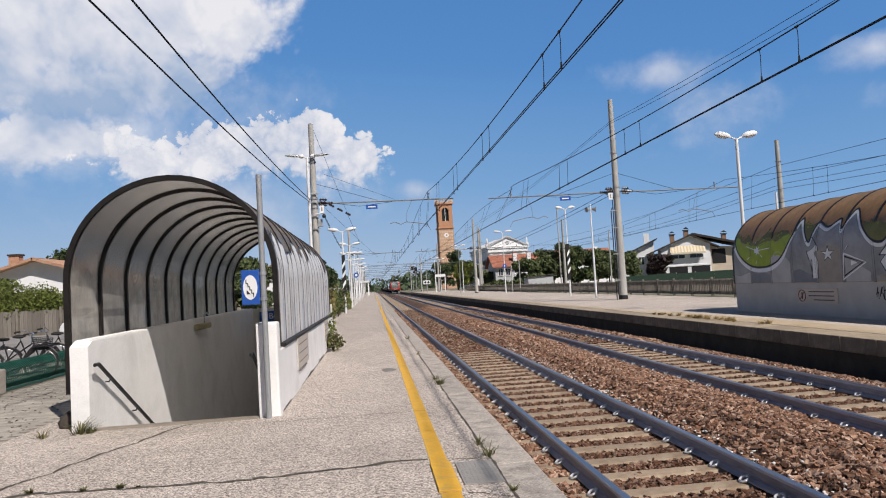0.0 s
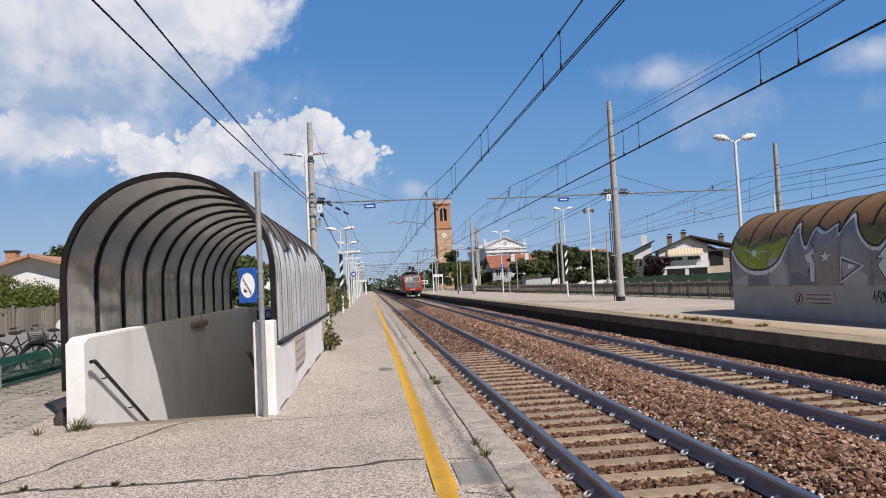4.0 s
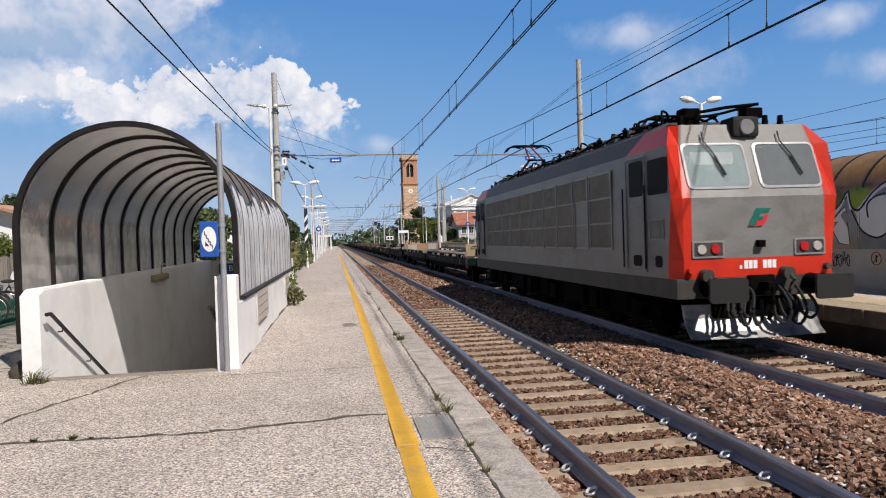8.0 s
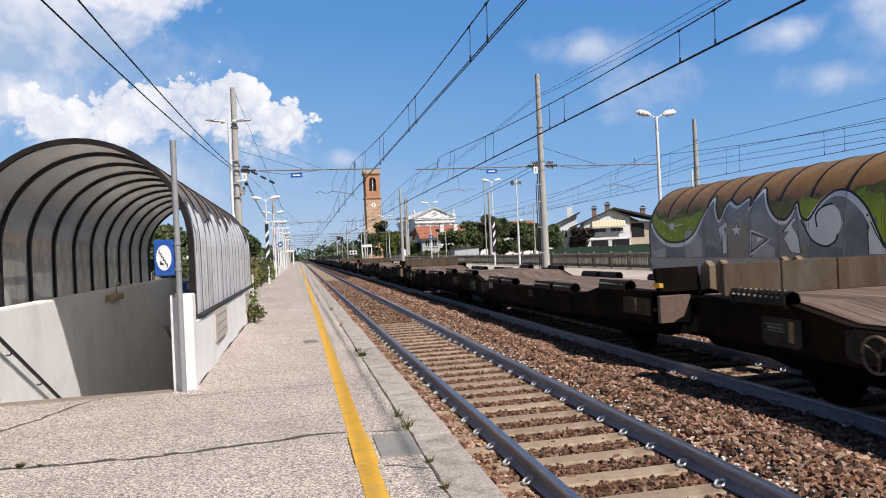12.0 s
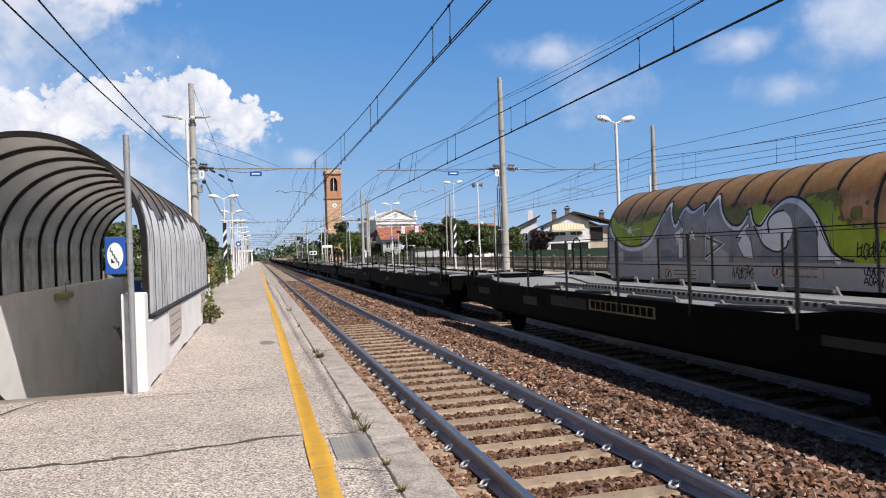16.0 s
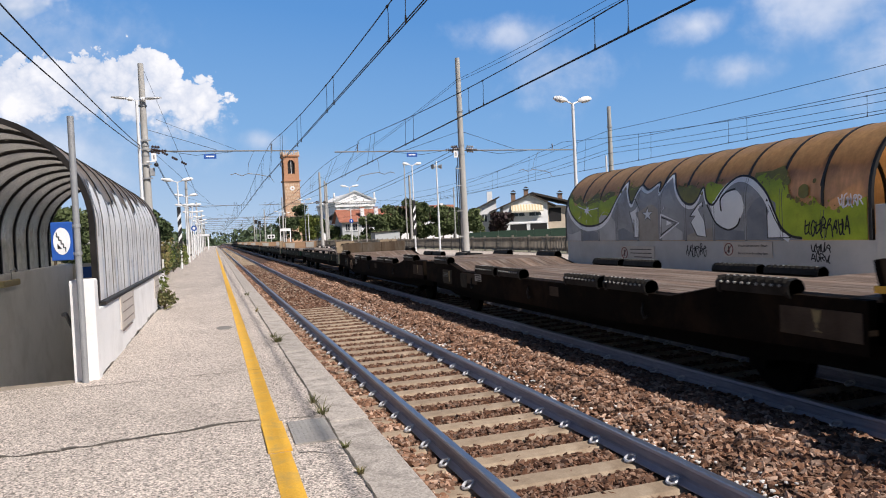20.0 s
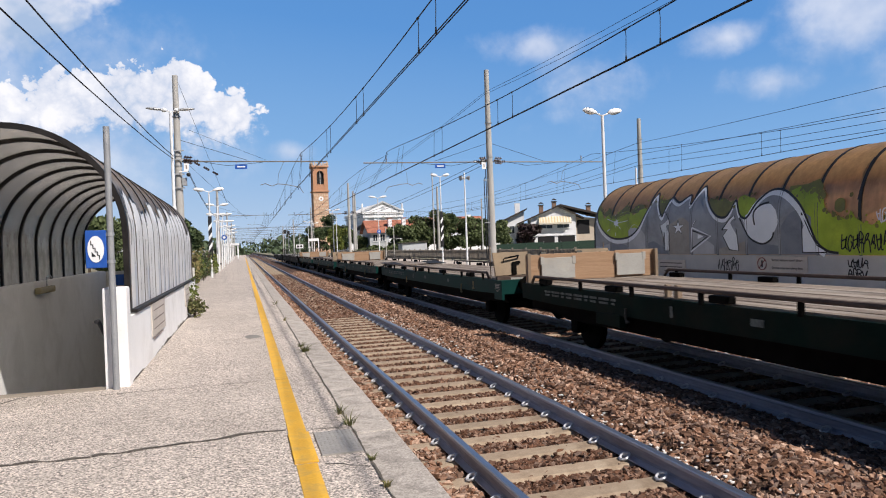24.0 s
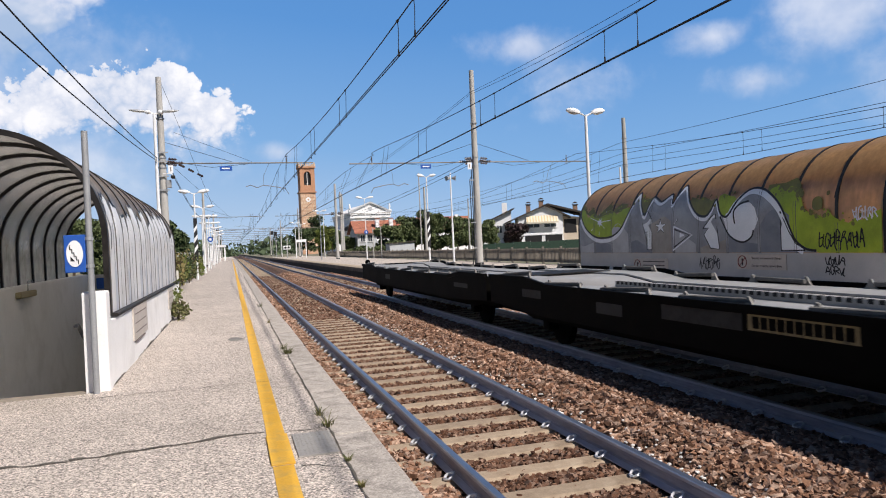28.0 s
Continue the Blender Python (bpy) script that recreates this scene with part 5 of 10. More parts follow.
for e in (0, 1):
    def Y(y):
        y = y + 0.33 if y < 0.19 else y
        return LL_ - y if e else y
    d = -1 if e else 1
    for s in (-1, 1):
        # windscreen with bright rubber frame, on the sloping front
        p0, p1 = Vector((0, LL_ - 0.017 if e else 0.017, 2.42)), Vector((0, LL_ - 0.327 if e else 0.327, 3.28))
        up = (p1 - p0).normalized()
        nrm = Vector((0, -0.94 * d, 0.34))
        c = p0.lerp(p1, 0.59) + Vector((s * 0.615, 0, 0))
        W, Hh = 1.0, 0.72
        outer = rounded(W + 0.085, Hh + 0.085, 0.105)
        inner = rounded(W + 0.01, Hh + 0.01, 0.085)
        bm = bmesh.new()
        O = [bm.verts.new(c + Vector((a, 0, 0)) + up * b + nrm * 0.012) for a, b in outer]
        I = [bm.verts.new(c + Vector((a, 0, 0)) + up * b + nrm * 0.022) for a, b in inner]
        J = [bm.verts.new(c + Vector((a, 0, 0)) + up * b - nrm * 0.004) for a, b in outer]
        for i in range(len(O)):
            j = (i + 1) % len(O)
            bm.faces.new((O[i], O[j], I[j], I[i]))
            bm.faces.new((J[i], J[j], O[j], O[i]))
        wf = part("windscreen_frame", bm, CHROME, loco, "bright metal windscreen frame")
        bm = bmesh.new()
        bm.faces.new([bm.verts.new(c + Vector((a, 0, 0)) + up * b + nrm * 0.014) for a, b in rounded(W + 0.04, Hh + 0.04, 0.09)])
        part("windscreen", bm, WINDSCREEN, wf, "dark reflective windscreen")
        bm = bmesh.new()
        bm.faces.new([bm.verts.new(c + Vector((a, 0, 0)) + up * b + nrm * 0.006) for a, b in rounded(W + 0.04, Hh + 0.04, 0.09)])
        part("cab_backing_sheet", bm, CAB_INT if s < 0 else CAB_DIM, wf, "pale green cab interior" if s < 0 else "dim cab interior")
        if s < 0:
            bm = bmesh.new()
            prism(bm, [(-0.36, 0.02), (0.30, 0.02), (0.34, 0.24), (-0.40, 0.24)], c + nrm * 0.007, (1, 0, 0), up, nrm * 0.003)
            part("roller_blind", bm, WHITEBL, wf, "white roller blind")
        bm = bmesh.new()
        q = c + up * 0.42 + Vector((s * 0.05 - 0.1, 0, 0)) + nrm * 0.05
        tube(bm, [q + up * 0.16, q, q - up * 0.28 + Vector((0.16, 0, 0)), q - up * 0.52 + Vector((0.22, 0, 0))], 0.012, 6)
        tube(bm, [q - up * 0.28 + Vector((0.14, 0, 0)), q - up * 0.60 + Vector((0.26, 0, 0))], 0.02, 6)
        part("wiper", bm, RUBBER, wf, "black windscreen wiper")
        # lights
        bm = bmesh.new()
        yb = Y(-0.285)
        prism(bm, rounded(0.54, 0.27, 0.015), (s * 0.87, yb, 1.61), (1, 0, 0), (0, 0, 1), (0, -0.022 * d, 0))
        lb = part("light_panel", bm, CHROME_D, loco, "dull metal lamp surround")
        bm = bmesh.new()
        prism(bm, rounded(0.48, 0.21, 0.01), (s * 0.87, yb - 0.0225 * d, 1.61), (1, 0, 0), (0, 0, 1), (0, -0.003 * d, 0))
        part("lamp_recess", bm, SKIRT, lb)
        for k, mat_, nm in ((0, LENS_W, "headlight"), (1, LENS_R, "tail_light")):
            bm = bmesh.new()
            xl = s * (0.99 - 0.23 * k)
            cyl(bm, (xl, yb - 0.015 * d, 1.61), (xl, yb - 0.05 * d, 1.61), 0.082, 0.072, 16)
            part(nm, bm, mat_, lb, "white lamp lens" if k == 0 else "red lamp lens", True)
        # buffers
        bm = bmesh.new()
        cyl(bm, (s * 0.875, Y(-0.2), 1.02), (s * 0.87, Y(-0.82), 1.02), 0.17, 0.12, 14)
        part("buffer_stem", bm, UNDER, loco, smooth=True)
        bm = bmesh.new()
        prism(bm, rounded(0.62, 0.37, 0.06), (s * 0.87, Y(-0.82), 1.0), (1, 0, 0), (0, 0, 1), (0, -0.05 * d, 0))
        part("buffer_plate", bm, RUBBER, loco, "black rectangular buffer plate")
        # cab side door and windows
        x = s * 1.432
        bm = bmesh.new()
        for z0, z1, y0, y1 in ((1.24, 1.27, 1.01, 1.81), (3.18, 3.21, 1.01, 1.81), (1.27, 3.18, 1.01, 1.04), (1.27, 3.18, 1.78, 1.81)):
            box(bm, min(x, x + s * 0.018), max(x, x + s * 0.018), min(Y(y0), Y(y1)), max(Y(y0), Y(y1)), z0, z1)
        dr = part("cab_door", bm, LOCO_GREY, loco)
        for nm, y0, y1, z0, z1 in (("door_window", 1.13, 1.66, 2.53, 3.14), ("side_window", 0.24, 0.92, 2.52, 3.10), ("vent", 1.22, 1.55, 1.33, 1.52), ("vent", 0.45, 0.70, 1.33, 1.52)):
            bm = bmesh.new()
            prism(bm, [(a * d, b) for a, b in rounded(y1 - y0, z1 - z0, 0.06)], (x, Y((y0 + y1) / 2), (z0 + z1) / 2), (0, 1, 0), (0, 0, 1), (s * 0.006, 0, 0))
            part(nm, bm, DARK_GLASS if "window" in nm else VENT, dr if "door" in nm else loco, "dark cab glass" if "window" in nm else "dark vent opening")
        bm = bmesh.new()
        for yy in (0.96, 1.86):
            tube(bm, [(x + s * 0.05, Y(yy), 1.3), (x + s * 0.05, Y(yy), 2.7)], 0.016, 6)
        part("grab_rail", bm, RUBBER, loco, "dark vertical grab rail")
        bm = bmesh.new()
        for yy in (1.12, 1.55):
            tube(bm, [(s * 1.38, Y(yy), 0.95), (s * 1.38, Y(yy), 0.40)], 0.014, 6)
        for zz in (0.42, 0.68):
            box(bm, min(s * 1.22, s * 1.42), max(s * 1.22, s * 1.42), min(Y(1.10), Y(1.57)), max(Y(1.10), Y(1.57)), zz - 0.012, zz + 0.012)
        part("step_ladder", bm, UNDER, loco, "dark footstep ladder")
        # hoses
        for j, hx in enumerate((0.28, 0.40, 0.47, 0.60, 0.70)):
            bm = bmesh.new()
            hx += rh.uniform(-0.05, 0.05)
            sg_ = rh.uniform(0.0, 0.22)
            tube(bm, [tuple(q) for q in smooth3([(s * hx, Y(-0.25), 1.05 - sg_), (s * hx, Y(-0.46), 0.92 - sg_), (s * (hx + 0.06), Y(-0.54), 0.62), (s * (hx - 0.02), Y(-0.50), 0.40 + sg_), (s * (hx - 0.14), Y(-0.46), 0.48 + sg_), (s * (hx - 0.17), Y(-0.40), 0.80)])], 0.026, 7)
            part("brake_hose", bm, RUBBER, loco, "black rubber brake hose", True)
    # front beam, coupling, plough, number and emblem
    bm = bmesh.new()
    prism(bm, [(-1.38, 0.88), (1.38, 0.88), (1.38, 1.155), (0.55, 1.155), (0.45, 1.20), (-0.45, 1.20), (-0.55, 1.155), (-1.38, 1.155)], (0, Y(-0.26), 0), (1, 0, 0), (0, 0, 1), (0, 0.35 * d, 0))
    part("buffer_beam", bm, SKIRT, loco, "dark grey buffer beam")
    bm = bmesh.new()
    box(bm, -0.06, 0.06, min(Y(-0.25), Y(-0.60)), max(Y(-0.25), Y(-0.60)), 0.95, 1.08, 0.02)
    tube(bm, [(0, Y(-0.58), 1.0), (0.03, Y(-0.60), 0.80), (-0.03, Y(-0.58), 0.62), (0.0, Y(-0.5), 0.50)], 0.035, 7)
    box(bm, -0.22, 0.22, min(Y(-0.25), Y(-0.36)), max(Y(-0.25), Y(-0.36)), 0.86, 1.18, 0.02)
    part("coupling_hook", bm, UNDER, loco, "black screw coupling", True)
    bm = bmesh.new()
    box(bm, -0.72, 0.72, min(Y(-0.16), Y(0.3)), max(Y(-0.16), Y(0.3)), 0.50, 0.90, 0.02)
    part("draw_gear", bm, UNDER, loco, "black draw gear with grime and shade in its colour")
    for sx in (-0.95, 0.42):
        bm = bmesh.new()
        cyl(bm, (sx, Y(-0.24), 1.22), (sx, Y(-0.44), 1.20), 0.09, 0.10, 12)
        tube(bm, [(sx, Y(-0.40), 1.22), (sx + 0.06, Y(-0.46), 1.10), (sx + 0.02, Y(-0.44), 0.95)], 0.03, 7)
        part("cable_socket", bm, SKIRT, loco, "grey cable socket with a hanging lead", True)
    for sx in (-1.18, 1.16):
        bm = bmesh.new()
        cyl(bm, (sx, Y(-0.27), 1.28), (sx, Y(-0.36), 1.28), 0.06, 0.05, 10)
        part("valve_cap", bm, LOCO_RED if sx < 0 else SKIRT, loco, smooth=True)
    bm = bmesh.new()
    cols = 12
    for half in (0,):
        prev = None
        for i in range(cols + 1):
            xx = -1.15 + 2.3 * i / cols
            bow = 0.12 * (1 - (xx / 1.15) ** 2)
            row = [bm.verts.new((xx, Y(yy - bow), zz)) for yy, zz in ((0.02, 0.72), (-0.02, 0.50), (-0.14, 0.30), (-0.26, 0.20), (-0.22, 0.20), (-0.08, 0.32), (0.04, 0.52), (0.08, 0.72))]
            if prev:
                for j in range(8):
                    bm.faces.new((prev[j], prev[(j + 1) % 8], row[(j + 1) % 8], row[j]))
            else:
                bm.faces.new(row)
            prev = row
        bm.faces.new(prev[::-1])
    part("snow_plough", bm, PLOW, loco, "grey metal rail guard with reflections painted as mottling")
    for k, (x0, x1) in enumerate(((-0.34, -0.30), (-0.265, -0.20), (-0.185, -0.12), (-0.105, -0.04), (0.06, 0.125), (0.14, 0.205), (0.22, 0.285))):
        bm = bmesh.new()
        box(bm, x0, x1, min(Y(-0.288), Y(-0.272)), max(Y(-0.288), Y(-0.272)), 1.285, 1.415 if k else 1.34)
        part("number_bar", bm, SIGN_WHITE, loco, "white bar in place of the running number")
    for k, (mt, poly) in enumerate(((LOGO_G, [(-0.12, 0.05), (-0.06, 0.15), (0.24, 0.15), (0.19, 0.07), (0.03, 0.07), (0.0, 0.01), (0.10, 0.01), (0.07, -0.04), (-0.03, -0.04), (-0.08, -0.13), (-0.22, -0.13)]), (LOGO_R, [(-0.03, -0.05), (0.065, -0.05), (0.115, 0.045), (0.20, 0.045), (0.13, -0.07), (0.06, -0.145), (-0.24, -0.145), (-0.20, -0.135), (-0.07, -0.135)]))):
        bm = bmesh.new()
        prism(bm, [(a * 0.85, b * 0.95) for a, b in poly], (0, Y(-0.307), 2.09), (1, 0, 0), (0, 0.03 * d, 1), (0, -0.006 * d, 0))
        part("emblem", bm, mt, loco, "green emblem shape" if k == 0 else "red emblem shape")
    bm = bmesh.new()
    box(bm, -0.06, 0.06, min(Y(-0.29), Y(-0.38)), max(Y(-0.29), Y(-0.38)), 1.62, 1.73, 0.01)
    part("socket", bm, UNDER, loco)
    bm = bmesh.new()
    box(bm, -0.23, 0.23, min(Y(0.30), Y(0.72)), max(Y(0.30), Y(0.72)), 3.40, 3.74, 0.06)
    tl = part("top_light", bm, RUBBER, loco, "dark housing of the top headlight")
    bm = bmesh.new()
    cyl(bm, (0, Y(0.30), 3.56), (0, Y(0.27), 3.56), 0.13, 0.12, 16)
    part("lens", bm, LENS_D, tl, smooth=True)
    for hx in (-0.9, -0.62, 0.62, 0.9):
        bm = bmesh.new()
        cyl(bm, (hx, Y(0.75), 3.62), (hx, Y(0.75), 3.82), 0.06, 0.045, 10)
        part("horn", bm, UNDER, loco, smooth=True)
# added boxes that block light between the bogies, and louvres under the cab windows
for y0, y1 in ((4.7, 6.05), (9.68, 11.02)):
    for s in (-1, 1):
        bm = bmesh.new()
        box(bm, min(s * 0.1, s * 1.25), max(s * 0.1, s * 1.25), y0, y1, 0.34, 0.84, 0.03)
        part("underfloor_light_block", bm, UNDER, loco, "added black box that blocks light between the bogies")
for yy in (0.62, LL_ - 0.62):
    for s in (-1, 1):
        bm = bmesh.new()
        for z0, z1, a, b in ((1.78, 1.80, -0.26, 0.26), (2.10, 2.12, -0.26, 0.26), (1.80, 2.10, -0.26, -0.24), (1.80, 2.10, 0.24, 0.26)):
            box(bm, min(s * 1.43, s * 1.442), max(s * 1.43, s * 1.442), yy + a, yy + b, z0, z1)
        for j in range(9):
            box(bm, min(s * 1.43, s * 1.438), max(s * 1.43, s * 1.438), yy - 0.225 + j * 0.052, yy - 0.203 + j * 0.052, 1.80, 2.10)
        part("cab_louvre", bm, FRAME_GREY, loco, "pale louvred panel under the cab window")
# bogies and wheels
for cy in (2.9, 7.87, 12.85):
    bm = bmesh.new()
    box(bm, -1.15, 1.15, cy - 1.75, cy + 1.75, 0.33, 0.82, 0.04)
    bg = part("bogie", bm, UNDER, loco, "black bogie with grime and shade in its colour")
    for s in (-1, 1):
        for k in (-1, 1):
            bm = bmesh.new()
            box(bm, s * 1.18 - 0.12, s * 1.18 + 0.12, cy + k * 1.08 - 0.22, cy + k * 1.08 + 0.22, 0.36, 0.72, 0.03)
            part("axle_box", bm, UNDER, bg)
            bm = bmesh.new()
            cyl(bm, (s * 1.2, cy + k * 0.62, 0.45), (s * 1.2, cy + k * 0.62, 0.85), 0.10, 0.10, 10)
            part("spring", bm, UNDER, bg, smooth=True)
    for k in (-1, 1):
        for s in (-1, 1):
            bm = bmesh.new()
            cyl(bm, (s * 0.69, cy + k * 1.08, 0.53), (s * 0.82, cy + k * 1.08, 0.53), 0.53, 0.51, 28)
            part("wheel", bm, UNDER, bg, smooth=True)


def base_plate(y, d):
    bm = bmesh.new()
    for x in (-0.5, 0.5):
        box(bm, x - 0.09, x + 0.09, min(y - d * 0.2, y + d * 1.1), max(y - d * 0.2, y + d * 1.1), 3.745, 3.79, 0.01)
    return bm


def pantograph(y, up, d):
    """Base frame on insulators, two-part arm with thin rods, and a collector head with drooping horns."""
    h = 1.13 if up else 0.25
    th = part("pantograph", base_plate(y, d), UNDER, loco, "raised red pantograph with a black collector head" if up else "folded pantograph")
    kn = (y + d * 0.95, 3.90 + h * 0.45)
    bm = bmesh.new()
    for s in (-1, 1):
        cyl(bm, (s * 0.55, y, 3.78), (s * 0.55, y, 3.98), 0.07, 0.05, 10)
        cyl(bm, (s * 0.55, y + d * 0.9, 3.78), (s * 0.55, y + d * 0.9, 3.98), 0.07, 0.05, 10)
        tube(bm, [(s * 0.55, y - d * 0.1, 3.97), (s * 0.55, y + d * 1.0, 3.97)], 0.025, 6)
    part("base_frame", bm, UNDER, th)
    bm = bmesh.new()
    for s in (-1, 1):
        tube(bm, [(s * 0.42, y, 3.97), (s * 0.22, *kn)], 0.04, 7)
        tube(bm, [(s * 0.22, *kn), (s * 0.10, y - d * 0.05, 3.84 + h)], 0.026, 7)
    part("arm", bm, PANTO_RED, th, "red oxide pantograph arm", True)
    bm = bmesh.new()
    tube(bm, [(-0.30, *kn), (0.30, *kn)], 0.03, 7)
    tube(bm, [(0.05, y - d * 0.1, 3.95), (0.05, kn[0] - d * 0.12, kn[1] - 0.03)], 0.014, 6)
    tube(bm, [(-0.05, kn[0], kn[1] + 0.05), (-0.05, y - d * 0.15, 3.80 + h)], 0.012, 6)
    part("control_rod", bm, UNDER, th)
    bm = bmesh.new()
    for k in (-0.16, 0.16):
        tube(bm, [(-0.80, y + k, 3.66 + h), (-0.70, y + k, 3.80 + h), (-0.52, y + k, 3.86 + h), (0.52, y + k, 3.86 + h), (0.70, y + k, 3.80 + h), (0.80, y + k, 3.66 + h)], 0.026, 7)
    for x in (-0.45, 0.45):
        tube(bm, [(x, y - 0.16, 3.85 + h), (x * 0.6, y, 3.78 + h), (x, y + 0.16, 3.85 + h)], 0.016, 6)
    part("collector_head", bm, UNDER, th, "black collector head with drooping horns", True)


pantograph(13.2, True, -1)
pantograph(2.6, False, 1)
# rows of brown insulators along both roof edges
for k in range(27):
    for s in (-1, 1):
        bm = bmesh.new()
        y = 1.75 + k * 0.46 + 0.05 * ((k * 7) % 3)
        insulator(bm, (s * 0.86, y, 3.68), (s * 0.84, y, 3.90 + 0.05 * ((k * 5 + s) % 3)), 0.075, 3)
        part("edge_insulator", bm, PORCELAIN if k % 3 else UNDER, roof, smooth=True)
# roof gear: bus bars, resistor boxes and catwalk, dense and dark
rg = random.Random(77)
for k in range(26):
    y = 1.55 + k * 0.49
    bm = bmesh.new()
    w, h = rg.uniform(0.10, 0.32), rg.uniform(0.06, 0.24)
    x = rg.uniform(-0.9, 0.55)
    box(bm, x, x + w, y, y + rg.uniform(0.15, 0.42), 3.70, 3.80 + h, 0.015)
    part("roof_fitting", bm, UNDER, roof)
for k in range(9):
    y = 1.5 + k * 1.4
    bm = bmesh.new()
    x = -0.85 + 0.1 * (k % 3)
    tube(bm, [tuple(q) for q in smooth3([(x, y, 3.78), (x + 0.12, y + 0.25, 4.08), (x + 0.4, y + 0.6, 4.02), (x + 0.25, y + 1.1, 3.80)])], 0.022, 6)
    part("roof_hose", bm, UNDER, roof, smooth=True)
for s, y in ((-0.62, 1.0), (0.5, 0.95)):
    bm = bmesh.new()
    cyl(bm, (s, y, 3.62), (s, y, 3.92), 0.09, 0.07, 10)
    box(bm, s - 0.16, s + 0.16, y - 0.1, y + 0.14, 3.80, 3.98, 0.03)
    part("horn_block", bm, UNDER, roof)
bm = bmesh.new()
tube(bm, [(-0.5, 1.1, 3.92), (0.25, 1.3, 4.06), (0.8, 1.2, 4.10)], 0.03, 7)
tube(bm, [(-0.4, 1.5, 3.88), (0.3, 1.6, 4.00), (0.85, 1.3, 4.12)], 0.025, 7)
part("pantograph_horn", bm, UNDER, roof, "black folded collector arms")
rnd = random.Random(5)
for k in range(16):
    y = 1.7 + k * 0.83
    for s in (-1, 1):
        bm = bmesh.new()
        h = 0.02 + 0.13 * rnd.random()
        y += rnd.uniform(-0.25, 0.25)
        cyl(bm, (s * 0.92, y, 3.70), (s * 0.92, y, 3.78 + h), 0.06, 0.04, 8)
        part("roof_insulator", bm, LOCO_ROOF, roof, smooth=True)
for s, z in ((-0.94, 3.84), (-0.80, 3.92), (0.92, 3.9), (-0.45, 3.99), (0.3, 3.98)):
    bm = bmesh.new()
    tube(bm, [(s + 0.03 * math.sin(k * 2.1), 1.7 + k * 0.83, z - 0.04 * (k % 2)) for k in range(16)], 0.022, 6)
    part("roof_cable", bm, UNDER, roof)
for y0, y1, w in ((4.3, 5.6, 0.5), (6.4, 7.1, 0.35), (8.2, 9.8, 0.55), (10.6, 11.2, 0.3)):
    bm = bmesh.new()
    box(bm, -w, w, y0, y1, 3.79, 3.98, 0.03)
    part("roof_box", bm, LOCO_ROOF, roof)

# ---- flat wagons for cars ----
# these three are darker than real paint: the wagons' shaded side is painted in
GREEN = surf("wagon_green_paint_shaded", (0.003, 0.0095, 0.0078), (0.006, 0.017, 0.0135), scale=1.5, rough=0.6, bump=0.08, stain=(0.02, 0.017, 0.013), stain_scale=1.3, stain_amt=0.6, spec=0.03)
BLACKW = surf("wagon_black_paint_shaded", (0.002, 0.0019, 0.0018), (0.0045, 0.0042, 0.004), scale=1.8, rough=0.6, bump=0.08, stain=(0.009, 0.0075, 0.006), stain_scale=1.5, stain_amt=0.5, spec=0.02)
RUST = surf("wagon_rusty_steel_shaded", (0.0042, 0.0032, 0.0025), (0.012, 0.0085, 0.0062), scale=2.0, rough=0.85, bump=0.2, stain=(0.045, 0.026, 0.015), stain_scale=0.9, stain_amt=0.5, spec=0.03)
RUST_TUBE = surf("rusty_tube", (0.055, 0.036, 0.028), (0.10, 0.07, 0.056), scale=4, rough=0.75, bump=0.1)
WOOD_GREY = surf("weathered_planks", (0.105, 0.08, 0.06), (0.25, 0.20, 0.158), scale=3, rough=0.9, bump=0.25, fine=25, fine_amt=0.25, stain=(0.50, 0.46, 0.41), stain_scale=2.2, stain_amt=0.75, stretch=(4, 0.2, 1), per=0.2)
WOOD_RED = surf("red_brown_planks", (0.08, 0.052, 0.037), (0.19, 0.132, 0.098), scale=3, rough=0.9, bump=0.25, fine=25, fine_amt=0.25, stain=(0.36, 0.32, 0.28), stain_scale=2.4, stain_amt=0.6, stretch=(4, 0.2, 1), per=0.25)
DECK_GREY = surf("galvanised_deck", (0.26, 0.256, 0.248), (0.37, 0.366, 0.358), scale=1.5, rough=0.6, metal=0.2, bump=0.06, fine=30, fine_amt=0.1, stain=(0.28, 0.25, 0.21), stain_scale=0.8, stain_amt=0.5)
DECK_DULL = surf("dull_steel_deck", (0.23, 0.225, 0.215), (0.34, 0.335, 0.325), scale=1.5, rough=0.7, metal=0.2, bump=0.08, fine=30, fine_amt=0.15, stain=(0.11, 0.09, 0.07), stain_scale=0.8, stain_amt=0.6)
TAN = surf("tan_painted_steel", (0.17, 0.125, 0.085), (0.26, 0.20, 0.14), scale=3, rough=0.8, bump=0.12, stain=(0.22, 0.13, 0.08), stain_scale=3, stain_amt=0.7)
CREAM = surf("cream_board", (0.19, 0.142, 0.092), (0.26, 0.20, 0.135), scale=2, rough=0.8, bump=0.1, stain=(0.35, 0.24, 0.13), stain_scale=1.5, stain_amt=0.5)
BROWNB = surf("brown_board", (0.062, 0.044, 0.030), (0.108, 0.080, 0.056), scale=2, rough=0.85, bump=0.1, stain=(0.15, 0.145, 0.13), stain_scale=2.2, stain_amt=0.6, stretch=(1.2, 1, 0.25), spec=0.1)
PANEL_R = surf("rusty_side_panel", (0.045, 0.034, 0.025), (0.085, 0.066, 0.05), scale=2, rough=0.85, bump=0.15, spec=0.03)
